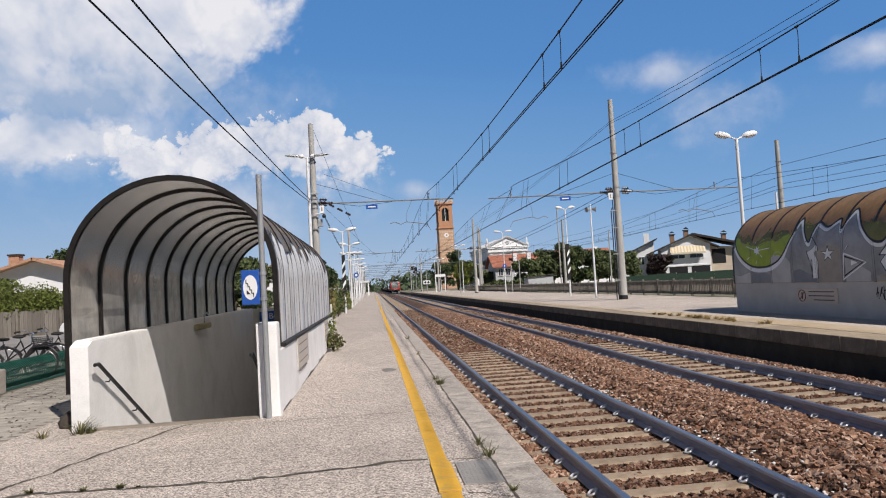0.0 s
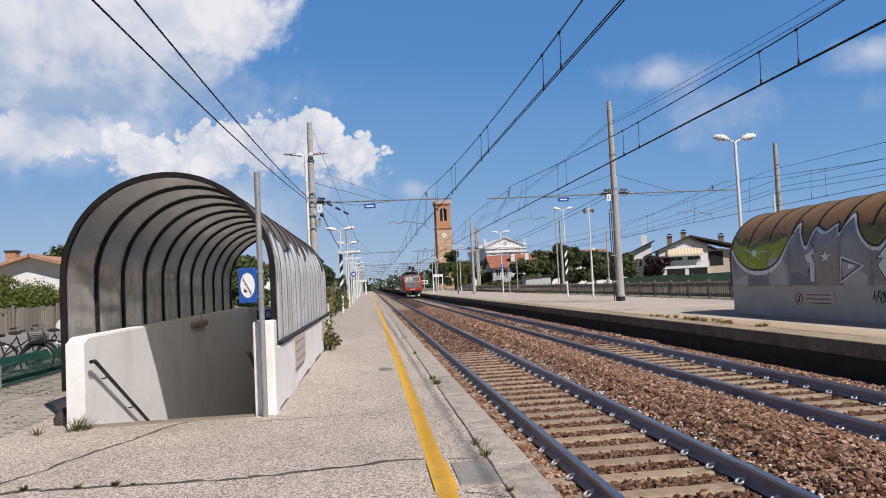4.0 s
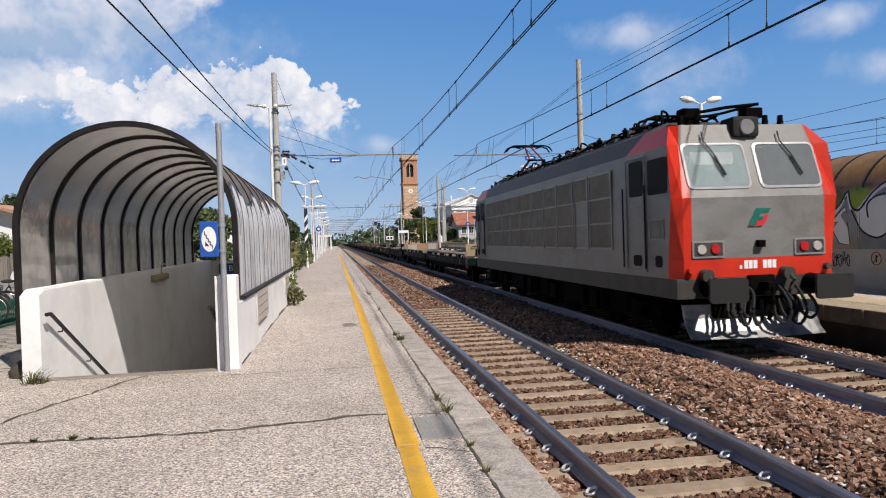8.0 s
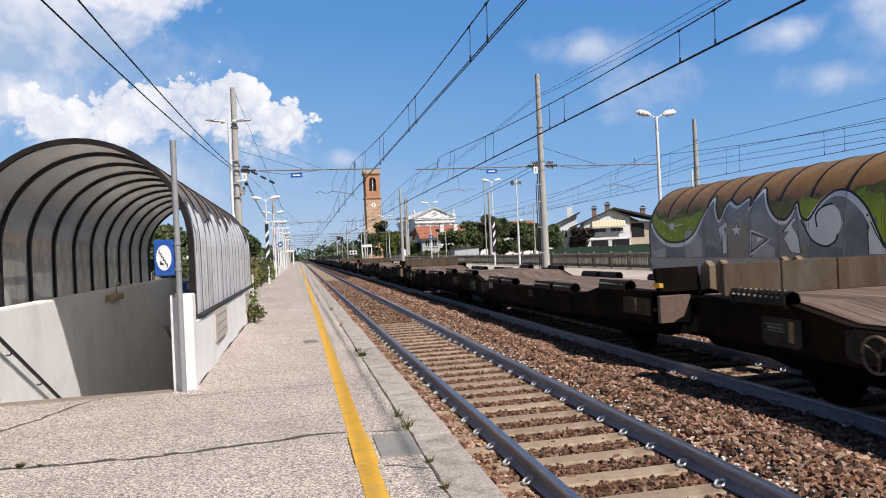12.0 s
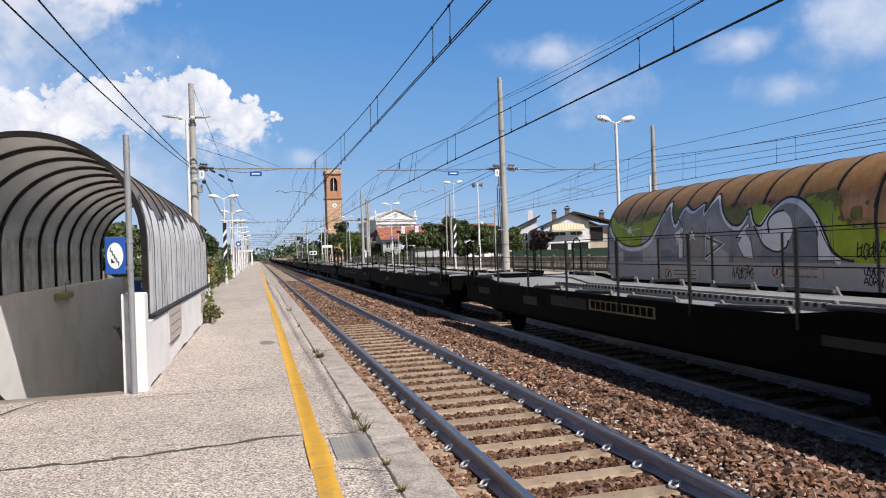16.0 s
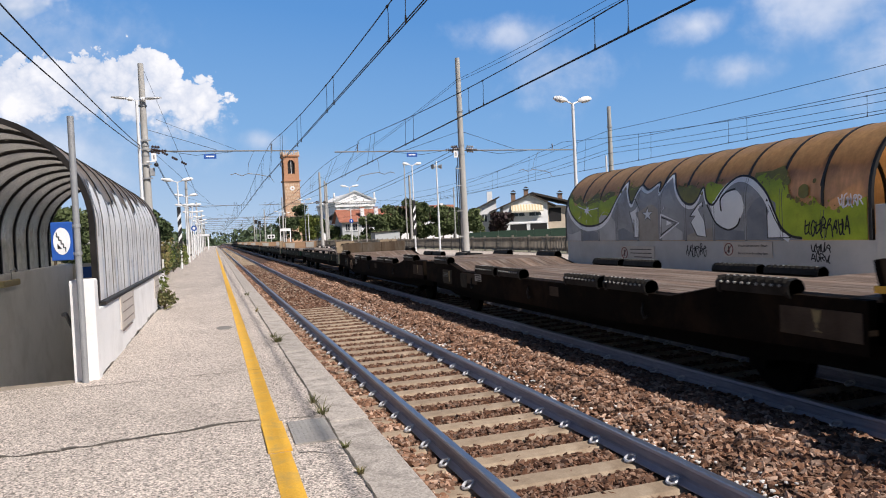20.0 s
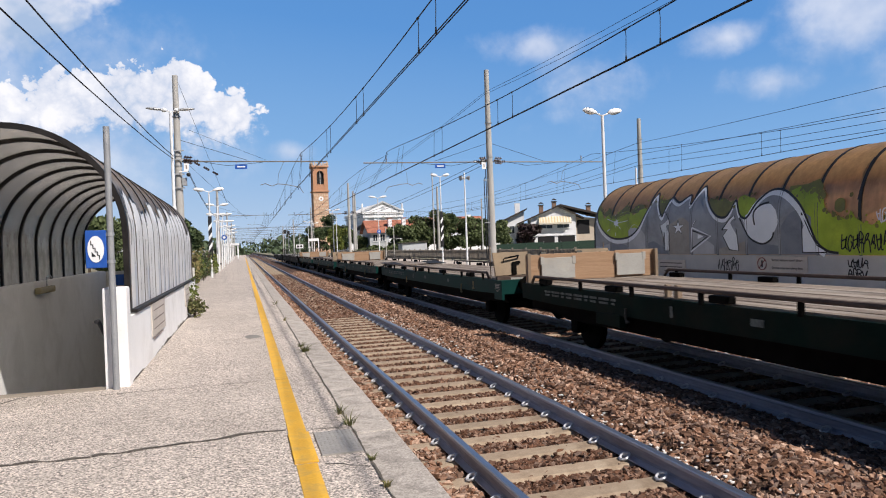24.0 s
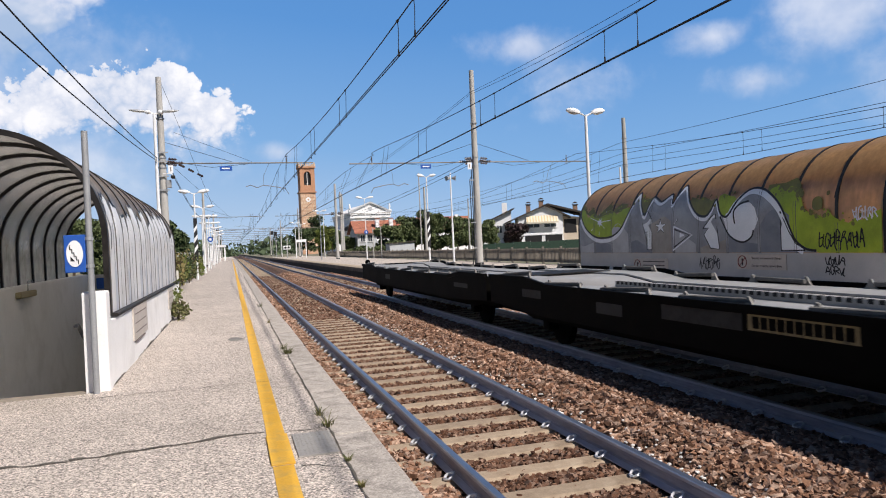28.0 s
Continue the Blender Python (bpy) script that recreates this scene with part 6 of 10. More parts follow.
PLY = surf("tan_plywood", (0.27, 0.165, 0.095), (0.36, 0.235, 0.145), scale=2, rough=0.8, bump=0.1, fine=30, fine_amt=0.12, stretch=(0.3, 1, 5), stain=(0.19, 0.10, 0.055), stain_scale=1.6, stain_amt=0.5)
TEAL = surf("wagon_teal_paint", (0.002, 0.024, 0.021), (0.004, 0.04, 0.035), scale=1.5, rough=0.6, bump=0.08, stain=(0.014, 0.03, 0.026), stain_scale=1.3, stain_amt=0.5, spec=0.1)
PLATE = surf("grey_green_plate", (0.035, 0.036, 0.029), (0.06, 0.06, 0.048), scale=3, rough=0.7, bump=0.1, stain=(0.03, 0.025, 0.02), stain_scale=4, stain_amt=0.6)
WHITEB = surf("whitish_board", (0.29, 0.285, 0.265), (0.38, 0.372, 0.345), scale=2, rough=0.8, bump=0.1, stain=(0.45, 0.36, 0.25), stain_scale=1.4, stain_amt=0.5)
PINKISH = surf("faded_pink_paint", (0.12, 0.078, 0.06), (0.19, 0.128, 0.10), scale=3, rough=0.8, bump=0.1, stain=(0.07, 0.05, 0.04), stain_scale=3, stain_amt=0.7)
MARK = plain("wagon_marking", (0.012, 0.012, 0.0115), 0.7, var=0.5)
GREYED = surf("worn_grey_panel", (0.012, 0.011, 0.010), (0.032, 0.030, 0.027), scale=6, rough=0.8, bump=0.1, stain=(0.006, 0.005, 0.004), stain_scale=5, stain_amt=0.8)
STENCIL = surf("olive_grey_panel", (0.030, 0.027, 0.020), (0.055, 0.050, 0.038), scale=5, rough=0.85, bump=0.1, stain=(0.015, 0.012, 0.009), stain_scale=4, stain_amt=0.6, spec=0.1)
FOOT = surf("chock_foot_steel", (0.16, 0.155, 0.145), (0.26, 0.25, 0.235), scale=6, rough=0.8, bump=0.1)
MARK_P = plain("faded_white_marking", (0.10, 0.115, 0.108), 0.8, var=0.6)
STUD = plain("worn_stud_steel", (0.42, 0.41, 0.39), 0.5, 0.3)
BAR_D = surf("chock_bar_steel", (0.085, 0.082, 0.078), (0.15, 0.146, 0.14), scale=5, rough=0.85, bump=0.08, spec=0.08)
MARK_Y = surf("yellowed_marking", (0.17, 0.125, 0.055), (0.26, 0.20, 0.09), scale=6, rough=0.7, bump=0.05, stain=(0.05, 0.045, 0.03), stain_scale=9, stain_amt=0.9)
CLAMP = surf("clamp_dark_steel", (0.018, 0.017, 0.016), (0.04, 0.037, 0.034), scale=5, rough=0.6, metal=0.3, bump=0.1, spec=0.03)


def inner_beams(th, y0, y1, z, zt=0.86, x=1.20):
    """Recessed fish-belly beams behind the side sills, brake rods, and added boxes blocking light."""
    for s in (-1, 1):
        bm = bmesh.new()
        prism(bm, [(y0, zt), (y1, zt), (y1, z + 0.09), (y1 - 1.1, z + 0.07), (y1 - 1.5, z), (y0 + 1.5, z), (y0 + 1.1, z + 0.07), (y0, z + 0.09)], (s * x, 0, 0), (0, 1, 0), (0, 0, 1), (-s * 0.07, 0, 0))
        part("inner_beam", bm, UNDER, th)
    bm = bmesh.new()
    # the centre box is added to keep daylight off the track bed
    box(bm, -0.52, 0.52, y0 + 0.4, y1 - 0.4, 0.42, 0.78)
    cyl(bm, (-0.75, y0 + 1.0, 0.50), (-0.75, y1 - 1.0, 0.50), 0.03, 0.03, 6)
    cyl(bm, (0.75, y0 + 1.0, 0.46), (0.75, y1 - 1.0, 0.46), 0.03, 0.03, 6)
    part("light_block_with_rods", bm, UNDER, th)
    # added plates that cut the light between wagons
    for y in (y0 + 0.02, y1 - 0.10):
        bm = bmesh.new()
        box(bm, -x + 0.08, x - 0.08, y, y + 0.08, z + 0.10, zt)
        part("end_light_block", bm, UNDER, th)


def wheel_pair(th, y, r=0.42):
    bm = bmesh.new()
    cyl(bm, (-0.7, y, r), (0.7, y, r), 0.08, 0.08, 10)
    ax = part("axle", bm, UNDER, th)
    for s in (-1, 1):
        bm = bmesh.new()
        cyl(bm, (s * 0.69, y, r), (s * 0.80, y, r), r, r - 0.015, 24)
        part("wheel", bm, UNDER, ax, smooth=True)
        bm = bmesh.new()
        box(bm, s * 1.0 - 0.1, s * 1.0 + 0.1, y - 0.12, y + 0.12, r - 0.12, r + 0.2, 0.02)
        tube(bm, [(s, y - 0.55, r + 0.33), (s, y, r + 0.20), (s, y + 0.55, r + 0.33)], 0.05, 6)
        part("axle_box", bm, UNDER, ax)


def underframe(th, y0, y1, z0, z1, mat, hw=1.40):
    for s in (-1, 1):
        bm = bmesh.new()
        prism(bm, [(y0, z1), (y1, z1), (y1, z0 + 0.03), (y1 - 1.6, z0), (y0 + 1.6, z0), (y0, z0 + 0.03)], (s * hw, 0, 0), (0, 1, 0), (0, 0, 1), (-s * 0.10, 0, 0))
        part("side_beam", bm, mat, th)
    bm = bmesh.new()
    box(bm, -0.85, 0.85, y0 + 0.1, y1 - 0.1, 0.80, z1 - 0.06)
    box(bm, -0.40, 0.40, y0 + 0.15, y1 - 0.15, 0.72, 0.80)
    n = int((y1 - y0) / 2.1)
    for k in range(n + 1):
        y = y0 + 0.08 + (y1 - y0 - 0.16) * k / n
        box(bm, -hw + 0.12, hw - 0.12, y - 0.06, y + 0.06, z1 - 0.32, z1 - 0.06)
    part("cross_frame", bm, UNDER, th)
    for s in (-1, 1):
        bm = bmesh.new()
        ym = (y0 + y1) / 2
        box(bm, s * 0.55 - 0.3, s * 0.55 + 0.3, ym - 0.6, ym + 0.5, 0.42, 0.8, 0.03)
        box(bm, s * 0.30 - 0.15, s * 0.30 + 0.15, ym + 2.6, ym + 3.1, 0.36, 0.8, 0.03)
        part("brake_gear", bm, UNDER, th)


def buffers(th, y, d, mat):
    for s in (-1, 1):
        bm = bmesh.new()
        cyl(bm, (s * 0.875, y, 1.0), (s * 0.875, y + d * 0.5, 1.0), 0.11, 0.09, 12)
        cyl(bm, (s * 0.875, y + d * 0.5, 1.0), (s * 0.875, y + d * 0.55, 1.0), 0.22, 0.22, 16)
        part("buffer", bm, mat, th, smooth=True)


def marks(th, rows, x=-1.405, mat=None):
    for y0, y1, z0, z1 in rows:
        bm = bmesh.new()
        box(bm, x - 0.004, x, y0, y1, z0, z1)
        part("marking_bar", bm, mat or MARK, th)


def wagon_green(paint=None, colour="dark green"):
    L = 27.8
    paint = paint or GREEN
    th = thing("car_wagon", colour + " flat car wagon with weathered plank deck and end boards", "flat wagon", (X2, 0, 0), group="flat wagons of the train")
    for y0, y1 in ((0.55, 13.50), (14.72, 27.25)):
        underframe(th, y0, y1, 0.79, 1.10, paint)
        inner_beams(th, y0, y1, 0.53)
        for k in range(9):
            bm = bmesh.new()
            x = -1.34 + k * 0.298
            box(bm, x, x + 0.288, y0 + 0.05, y1 - 0.05, 1.085, 1.125 + 0.004 * (k % 2))
            part("plank", bm, WOOD_GREY, th)
        for s in (-1, 1):
            bm = bmesh.new()
            tube(bm, [(s * 1.40, y0 + 0.5, 1.13), (s * 1.40, y0 + 0.62, 1.245), (s * 1.40, y1 - 0.62, 1.245), (s * 1.40, y1 - 0.5, 1.13)], 0.028, 8)
            rl = part("side_rail", bm, RUST_TUBE, th, "rusty tubular side rail", True)
            for k in range(8):
                y = y0 + 0.9 + k * (y1 - y0 - 1.8) / 7
                bm = bmesh.new()
                box(bm, s * 1.40 - 0.02, s * 1.40 + 0.02, y - 0.03, y + 0.03, 1.08, 1.24)
                part("rail_stub", bm, BLACKW, rl)
            for k in range(5):
                y = y0 + 1.9 + k * 2.4
                bm = bmesh.new()
                box(bm, s * 1.34 - 0.09, s * 1.34 + 0.03, y - 0.17, y + 0.17, 1.12, 1.21, 0.02)
                part("chock_holder", bm, BLACKW, th)
                if k == 2 and s < 0:
                    for g in (0.0, 0.22):
                        bm = bmesh.new()
                        prism(bm, [(-0.04, 0), (0.04, 0), (0.045, 0.14), (0.02, 0.165), (-0.045, 0.15)], (s * 1.32 - 0.03, y + 0.9 + g, 1.12), (0, 1, 0), (0, 0, 1), (0.06, 0, 0))
                        part("stop_block", bm, TAN, th, "tan painted stop block")
        marks(th, [(y0 + 3.6, y0 + 3.75, 0.92, 1.0), (y0 + 6.0, y0 + 6.2, 0.92, 1.0), (y0 + 7.6, y0 + 7.66, 0.88, 1.02)], mat=MARK_P)
        wy = y0 + 9.0
        for k in range(9):
            g = 0.14 + 0.09 * ((k * 5) % 3)
            marks(th, [(wy, wy + g, 0.985, 1.02), (wy + 0.03, wy + g - 0.02, 0.93, 0.962)], mat=MARK_P)
            wy += g + 0.05
        bm = bmesh.new()
        prism(bm, [(-0.04, 1.02), (0.04, 1.02), (0.03, 0.90), (0.10, 0.84), (-0.10, 0.84), (-0.03, 0.90)], (-1.408, y0 + 1.6, 0), (0, 1, 0), (0, 0, 1), (0.006, 0, 0))
        part("lifting_mark", bm, MARK_Y, th, "faded yellow lifting mark")
    for y in (2.1, 11.9, 15.9, 25.7):
        wheel_pair(th, y)
    for y0, dy in ((13.3, 1.6), (13.5, 1.2)):
        for s in (-1, 1):
            bm = bmesh.new()
            v = box(bm, s * 0.85 - 0.32, s * 0.85 + 0.32, y0, y0 + dy, 1.15, 1.165)
            bmesh.ops.rotate(bm, verts=v, cent=(0, y0, 1.15), matrix=Matrix.Rotation(radians(3 if y0 < 13.4 else -2), 3, "X"))
            part("ramp_plate", bm, WHITEB if y0 > 13.4 and s < 0 else CLAMP, th, "worn steel ramp plate over the joint")
    # end boards across the rear
    ye = L - 0.75
    xs = [(-1.38, -1.10, PLY, 0.50), (-1.09, -0.40, WHITEB, 0.44), (-1.095, 0.495, PLY, 0.515), (0.50, 1.12, WHITEB, 0.46), (0.50, 1.38, PLY, 0.53)]
    for k, (x0, x1, mt, h) in enumerate(xs):
        bm = bmesh.new()
        if k in (1, 3):
            box(bm, x0, x1, ye - 0.055, ye - 0.02, 1.17, 1.13 + h, 0.008)
            for xx in (x0 - 0.02, x1 - 0.05):
                box(bm, xx, xx + 0.07, ye - 0.062, ye - 0.012, 1.13 + h - 0.13, 1.13 + h + 0.02, 0.006)
        else:
            box(bm, x0, x1, ye, ye + 0.05, 1.13, 1.13 + h, 0.008)
        part("end_board", bm, mt, th, "whitish folded end plate" if k in (1, 3) else "tan plywood end board")
    # front headstock: side plate, two cream flaps, props and handles
    bm = bmesh.new()
    box(bm, -1.36, 1.36, 0.42, 0.55, 0.80, 1.10, 0.01)
    part("headstock", bm, paint, th)
    bm = bmesh.new()
    box(bm, -1.43, -1.37, 0.20, 0.66, 0.70, 1.10, 0.008)
    cp = part("corner_plate", bm, PLATE if paint == GREEN else TEAL, th, "grey green corner plate")
    for z, a, b in ((1.015, 0.30, 0.60), (0.985, 0.33, 0.46), (0.985, 0.48, 0.57), (0.95, 0.33, 0.40), (0.95, 0.42, 0.57), (0.92, 0.30, 0.60), (0.87, 0.42, 0.50)):
        bm = bmesh.new()
        box(bm, -1.435, -1.430, a, b, z, z + (0.009 if b - a > 0.25 else 0.02))
        part("lettering_bar", bm, WHITEB, cp)
    for x0, x1 in ((-1.38, -0.58), (0.56, 1.38)):
        bm = bmesh.new()
        prism(bm, [(0.66, 1.19), (0.72, 1.17), (0.86, 1.66), (0.81, 1.68)], (x0, 0, 0), (0, 1, 0), (0, 0, 1), (x1 - x0, 0, 0))
        fl = part("end_flap", bm, CREAM, th, "cream painted folding end flap")
        xm = (x0 + x1) / 2
        bm = bmesh.new()
        tube(bm, [(xm - 0.19, 0.73, 1.49), (xm - 0.19, 0.68, 1.55), (xm + 0.15, 0.70, 1.60), (xm + 0.15, 0.76, 1.55)], 0.018, 6)
        part("handle", bm, UNDER, fl)
        bm = bmesh.new()
        prism(bm, [(-0.05, 0.0), (0.05, 0.0), (0.07, 0.2), (0.17, 0.24), (0.15, 0.29), (-0.02, 0.27)], (xm + 0.02, 0.655, 1.20), (1, 0, 0), (0, 0.29, 0.957), (0, -0.03, 0.01))
        part("latch", bm, UNDER, fl)
        bm = bmesh.new()
        box(bm, x0, x1 + 0.06, 0.56, 0.68, 1.085, 1.175, 0.006)
        part("hinge_rail", bm, RUST_TUBE, th, "rusty hinge rail under the flap")
        bm = bmesh.new()
        box(bm, xm - 0.10, xm + 0.26, 0.550, 0.556, 1.10, 1.14)
        part("number_bar", bm, WHITEB, th)
        bm = bmesh.new()
        tube(bm, [(x1 - 0.03, 0.80, 1.62), (x1 + 0.16, 0.50, 1.40)], 0.02, 6)
        part("prop", bm, CREAM, th, "pale slanting prop")
    for x in (-0.44, 0.40):
        bm = bmesh.new()
        prism(bm, [(0.30, 1.05), (0.52, 1.05), (0.50, 1.62), (0.40, 1.66), (0.34, 1.55)], (x, 0, 0), (0, 1, 0), (0, 0, 1), (0.12, 0, 0))
        part("end_bracket", bm, PLATE, th, "grey steel bracket")
    for s in (-1, 1):
        bm = bmesh.new()
        cyl(bm, (s * 1.37, 1.0, 1.1), (s * 1.37, 1.0, 1.82), 0.013, 0.013, 7)
        part("end_pole", bm, TAN, th, "thin tan corner pole")
    for y in (3.0, 9.0, 17.2, 23.4):
        bm = bmesh.new()
        tube(bm, [(-1.43, y, 0.92), (-1.44, y, 0.80), (-1.45, y - 0.04, 0.72), (-1.45, y - 0.10, 0.74)], 0.018, 6)
        part("lashing_hook", bm, MARK_Y if paint != GREEN else PLATE, th, "hanging lashing hook")
    for s in (-1, 1):
        bm = bmesh.new()
        box(bm, s * 1.36 - 0.03, s * 1.36 + 0.03, ye - 0.10, ye - 0.02, 1.12, 1.66)
        part("end_stake", bm, TAN, th)
    bm = bmesh.new()
    box(bm, -1.42, -1.30, 23.6, 24.3, 0.62, 0.80, 0.01)
    part("hanging_bracket", bm, paint, th)
    buffers(th, 0.5, -1, UNDER)
    buffers(th, L - 0.5, 1, UNDER)
    return th


def deck_profile(y0, y1, hi, lo, plat, ramp):
    return [(y0, hi), (y0 + plat, hi), (y0 + plat + ramp, lo), (y1 - plat - ramp, lo), (y1 - plat, hi), (y1, hi)]


def wagon_brown():
    L = 26.8
    th = thing("car_wagon", "rusty brown flat car wagon with dipped plank deck and ribbed clamps", "flat wagon", (X2, 0, 0), group="flat wagons of the train")
    for y0, y1 in ((0.55, 13.25), (13.55, 26.25)):
        dp = deck_profile(y0, y1, 1.19, 1.04, 1.85, 0.8)
        for s in (-1, 1):
            bm = bmesh.new()
            low = [(y1, 0.70), (y1 - 2.4, 0.64), (y1 - 4, 0.585), (y0 + 4, 0.585), (y0 + 2.4, 0.64), (y0, 0.70)]
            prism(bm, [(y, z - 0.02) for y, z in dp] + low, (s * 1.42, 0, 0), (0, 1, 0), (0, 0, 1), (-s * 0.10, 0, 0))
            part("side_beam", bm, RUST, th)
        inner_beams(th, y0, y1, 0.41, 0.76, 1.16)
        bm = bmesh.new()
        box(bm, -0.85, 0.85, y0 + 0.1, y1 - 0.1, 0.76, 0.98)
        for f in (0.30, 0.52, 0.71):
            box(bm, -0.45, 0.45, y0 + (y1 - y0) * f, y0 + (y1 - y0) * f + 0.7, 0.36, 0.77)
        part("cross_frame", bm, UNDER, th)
        for k in range(10):
            x = -1.30 + k * 0.26
            bm = bmesh.new()
            prism(bm, dp + [(y, z - 0.045) for y, z in dp[::-1]], (x, 0, 0), (0, 1, 0), (0, 0, 1), (0.252, 0, 0))
            part("plank", bm, WOOD_RED, th)
        # ribbed clamps along both edges
        for s in (-1, 1):
            for yc in (1.3, 3.6, 4.75, 7.4, 8.6, 11.4):
                y = y0 + yc
                z = 1.22 if (yc < 2.6 or yc > 10) else 1.09
                bm = bmesh.new()
                prism(bm, [(-0.12, -0.02), (-0.09, 0.06), (-0.02, 0.085), (0.05, 0.07), (0.085, 0.02), (0.07, -0.07), (-0.03, -0.08)], (s * 1.38, y - 0.5, z), (s, 0, 0), (0, 0, 1), (0, 1.0, 0))
                for yy in (y - 0.5, y + 0.44):
                    cyl(bm, (s * 1.37, yy, z - 0.01), (s * 1.37, yy + 0.06, z - 0.01), 0.105, 0.10, 10)
                for jj in range(9):
                    box(bm, s * 1.38 - 0.09, s * 1.38 + 0.075, y - 0.448 + jj * 0.11, y - 0.43 + jj * 0.11, z + 0.05, z + 0.092)
                cl = part("clamp", bm, CLAMP, th, "dark ribbed clamp")
                bm = bmesh.new()
                for j in range(9):
                    for rr in (0, 1):
                        ball(bm, (s * (1.37 if rr == 0 else 1.462), y - 0.39 + j * 0.10, z + (0.083 if rr == 0 else 0.025)), 0.017, 1)
                part("stud", bm, STUD, cl, "row of pale studs")["kind"] = "stuff"
        marks(th, [(y0 + 0.05, y0 + 0.95, 0.80, 1.06), (y0 + 5.5, y0 + 5.8, 0.80, 0.95), (y0 + 9.1, y0 + 10.0, 0.78, 1.0)], -1.425, PANEL_R)
        bm = bmesh.new()
        prism(bm, [(-0.05, 1.05), (0.05, 1.05), (0.035, 0.95), (0.015, 0.92), (0.015, 0.87), (0.06, 0.85), (-0.06, 0.85), (-0.015, 0.87), (-0.015, 0.92), (-0.035, 0.95)], (-1.432, y0 + 0.52, 0), (0, 1, 0), (0, 0, 1), (0.004, 0, 0))
        part("lifting_mark", bm, MARK_Y, th, "yellowed goblet-shaped lifting mark")
        for ya, yb, za, zb in ((y1 - 2.0, y1 - 1.35, 0.70, 1.02), (y1 - 3.0, y1 - 2.6, 0.68, 0.98)):
            bm = bmesh.new()
            prism(bm, [(ya, zb), (yb, zb), (yb, za + 0.05), (yb - 0.08, za), (ya + 0.05, za), (ya, za + 0.04)], (-1.434, 0, 0), (0, 1, 0), (0, 0, 1), (0.01, 0, 0))
            sp_ = part("stencil_panel", bm, STENCIL, th, "worn olive grey stencil panel")
            if yb - ya > 0.5:
                for q0, q1, w0, w1, mt in ((ya + 0.12, ya + 0.20, za + 0.06, zb - 0.03, MARK_Y), (ya + 0.26, yb - 0.06, za + 0.16, za + 0.175, MARK_P), (ya + 0.26, yb - 0.06, za + 0.235, za + 0.25, MARK_P), (ya + 0.29, yb - 0.10, za + 0.19, za + 0.22, MARK_P)):
                    bm = bmesh.new()
                    box(bm, -1.438, -1.4345, q0, q1, w0, w1)
                    part("stencil_bar", bm, mt, sp_)
        bm = bmesh.new()
        box(bm, -1.432, -1.426, y1 - 3.85, y1 - 3.5, 0.86, 1.0)
        dpl = part("data_plate", bm, WHITEB, th, "pale chequered data plate")
        for k in range(3):
            bm = bmesh.new()
            box(bm, -1.436, -1.4325, y1 - 3.82, y1 - 3.53 - 0.05 * k, 0.965 - k * 0.045, 0.98 - k * 0.045)
            part("text_bar", bm, UNDER, dpl)
        for yh in (y0 + 3.2, y0 + 6.6, y0 + 9.4):
            bm = bmesh.new()
            tube(bm, [(-1.43, yh, 0.90), (-1.45, yh, 0.78), (-1.46, yh - 0.05, 0.70), (-1.45, yh - 0.12, 0.74)], 0.016, 6)
            part("lashing_hook", bm, CLAMP, th, "hanging lashing hook", True)
    bm = bmesh.new()
    tube(bm, [(-1.50, L - 3.6 + 0.17 * math.cos(a * 0.2618), 0.80 + 0.17 * math.sin(a * 0.2618)) for a in range(24)], 0.014, 6, True)
    for a in (0.5, 2.6, 4.7):
        tube(bm, [(-1.47, L - 3.6, 0.80), (-1.50, L - 3.6 + 0.17 * math.cos(a), 0.80 + 0.17 * math.sin(a))], 0.010, 5)
    cyl(bm, (-1.40, L - 3.6, 0.80), (-1.50, L - 3.6, 0.80), 0.025, 0.025, 8)
    part("brake_wheel", bm, TAN, th, "tan handbrake wheel", True)
    for y in (2.2, 11.6, 15.2, 24.6):
        wheel_pair(th, y)
    # front headstock with tan brackets
    for x0, x1, mt in ((-1.42, -0.72, RUST), (-0.25, 0.55, RUST), (0.98, 1.42, RUST)):
        bm = bmesh.new()
        v = box(bm, x0, x1, 0.35, 0.42, 1.16, 1.52, 0.01)
        bmesh.ops.rotate(bm, verts=bm.verts, cent=(0, 0.4, 1.16), matrix=Matrix.Rotation(radians(-12), 3, "X"))
        part("end_flap", bm, mt, th, "rusty hinged end flap")
    for x0 in (-0.72, 0.55):
        for k in (0, 1):
            bm = bmesh.new()
            prism(bm, [(0.0, 0), (0.35, 0), (0.22, 0.42), (0.10, 0.50), (0.0, 0.42)], (x0 + 0.05 + 0.24 * k, 0.20, 1.10), (0, 1, 0), (0, 0, 1), (0.10, 0, 0))
            part("end_bracket", bm, TAN, th, "tan painted bracket")
    bm = bmesh.new()
    box(bm, -1.44, -0.95, 0.28, 0.36, 0.72, 1.12, 0.01)
    part("corner_plate", bm, PINKISH, th, "faded pink corner plate")
    bm = bmesh.new()
    box(bm, -1.43, -1.37, 0.30, 0.48, 1.24, 1.30)
    part("lamp_marker", bm, YELLOW, th, "small yellow marker")
    # rear end boards
    for x0, x1 in ((-1.36, -0.55), (-0.53, 0.28), (0.30, 1.36)):
        bm = bmesh.new()
        box(bm, x0, x1, L - 1.10, L - 1.02, 1.19, 1.60, 0.01)
        part("end_board", bm, BROWNB, th, "rusty brown end board")
    buffers(th, 0.45, -1, UNDER)
    buffers(th, L - 0.5, 1, UNDER)
    return th


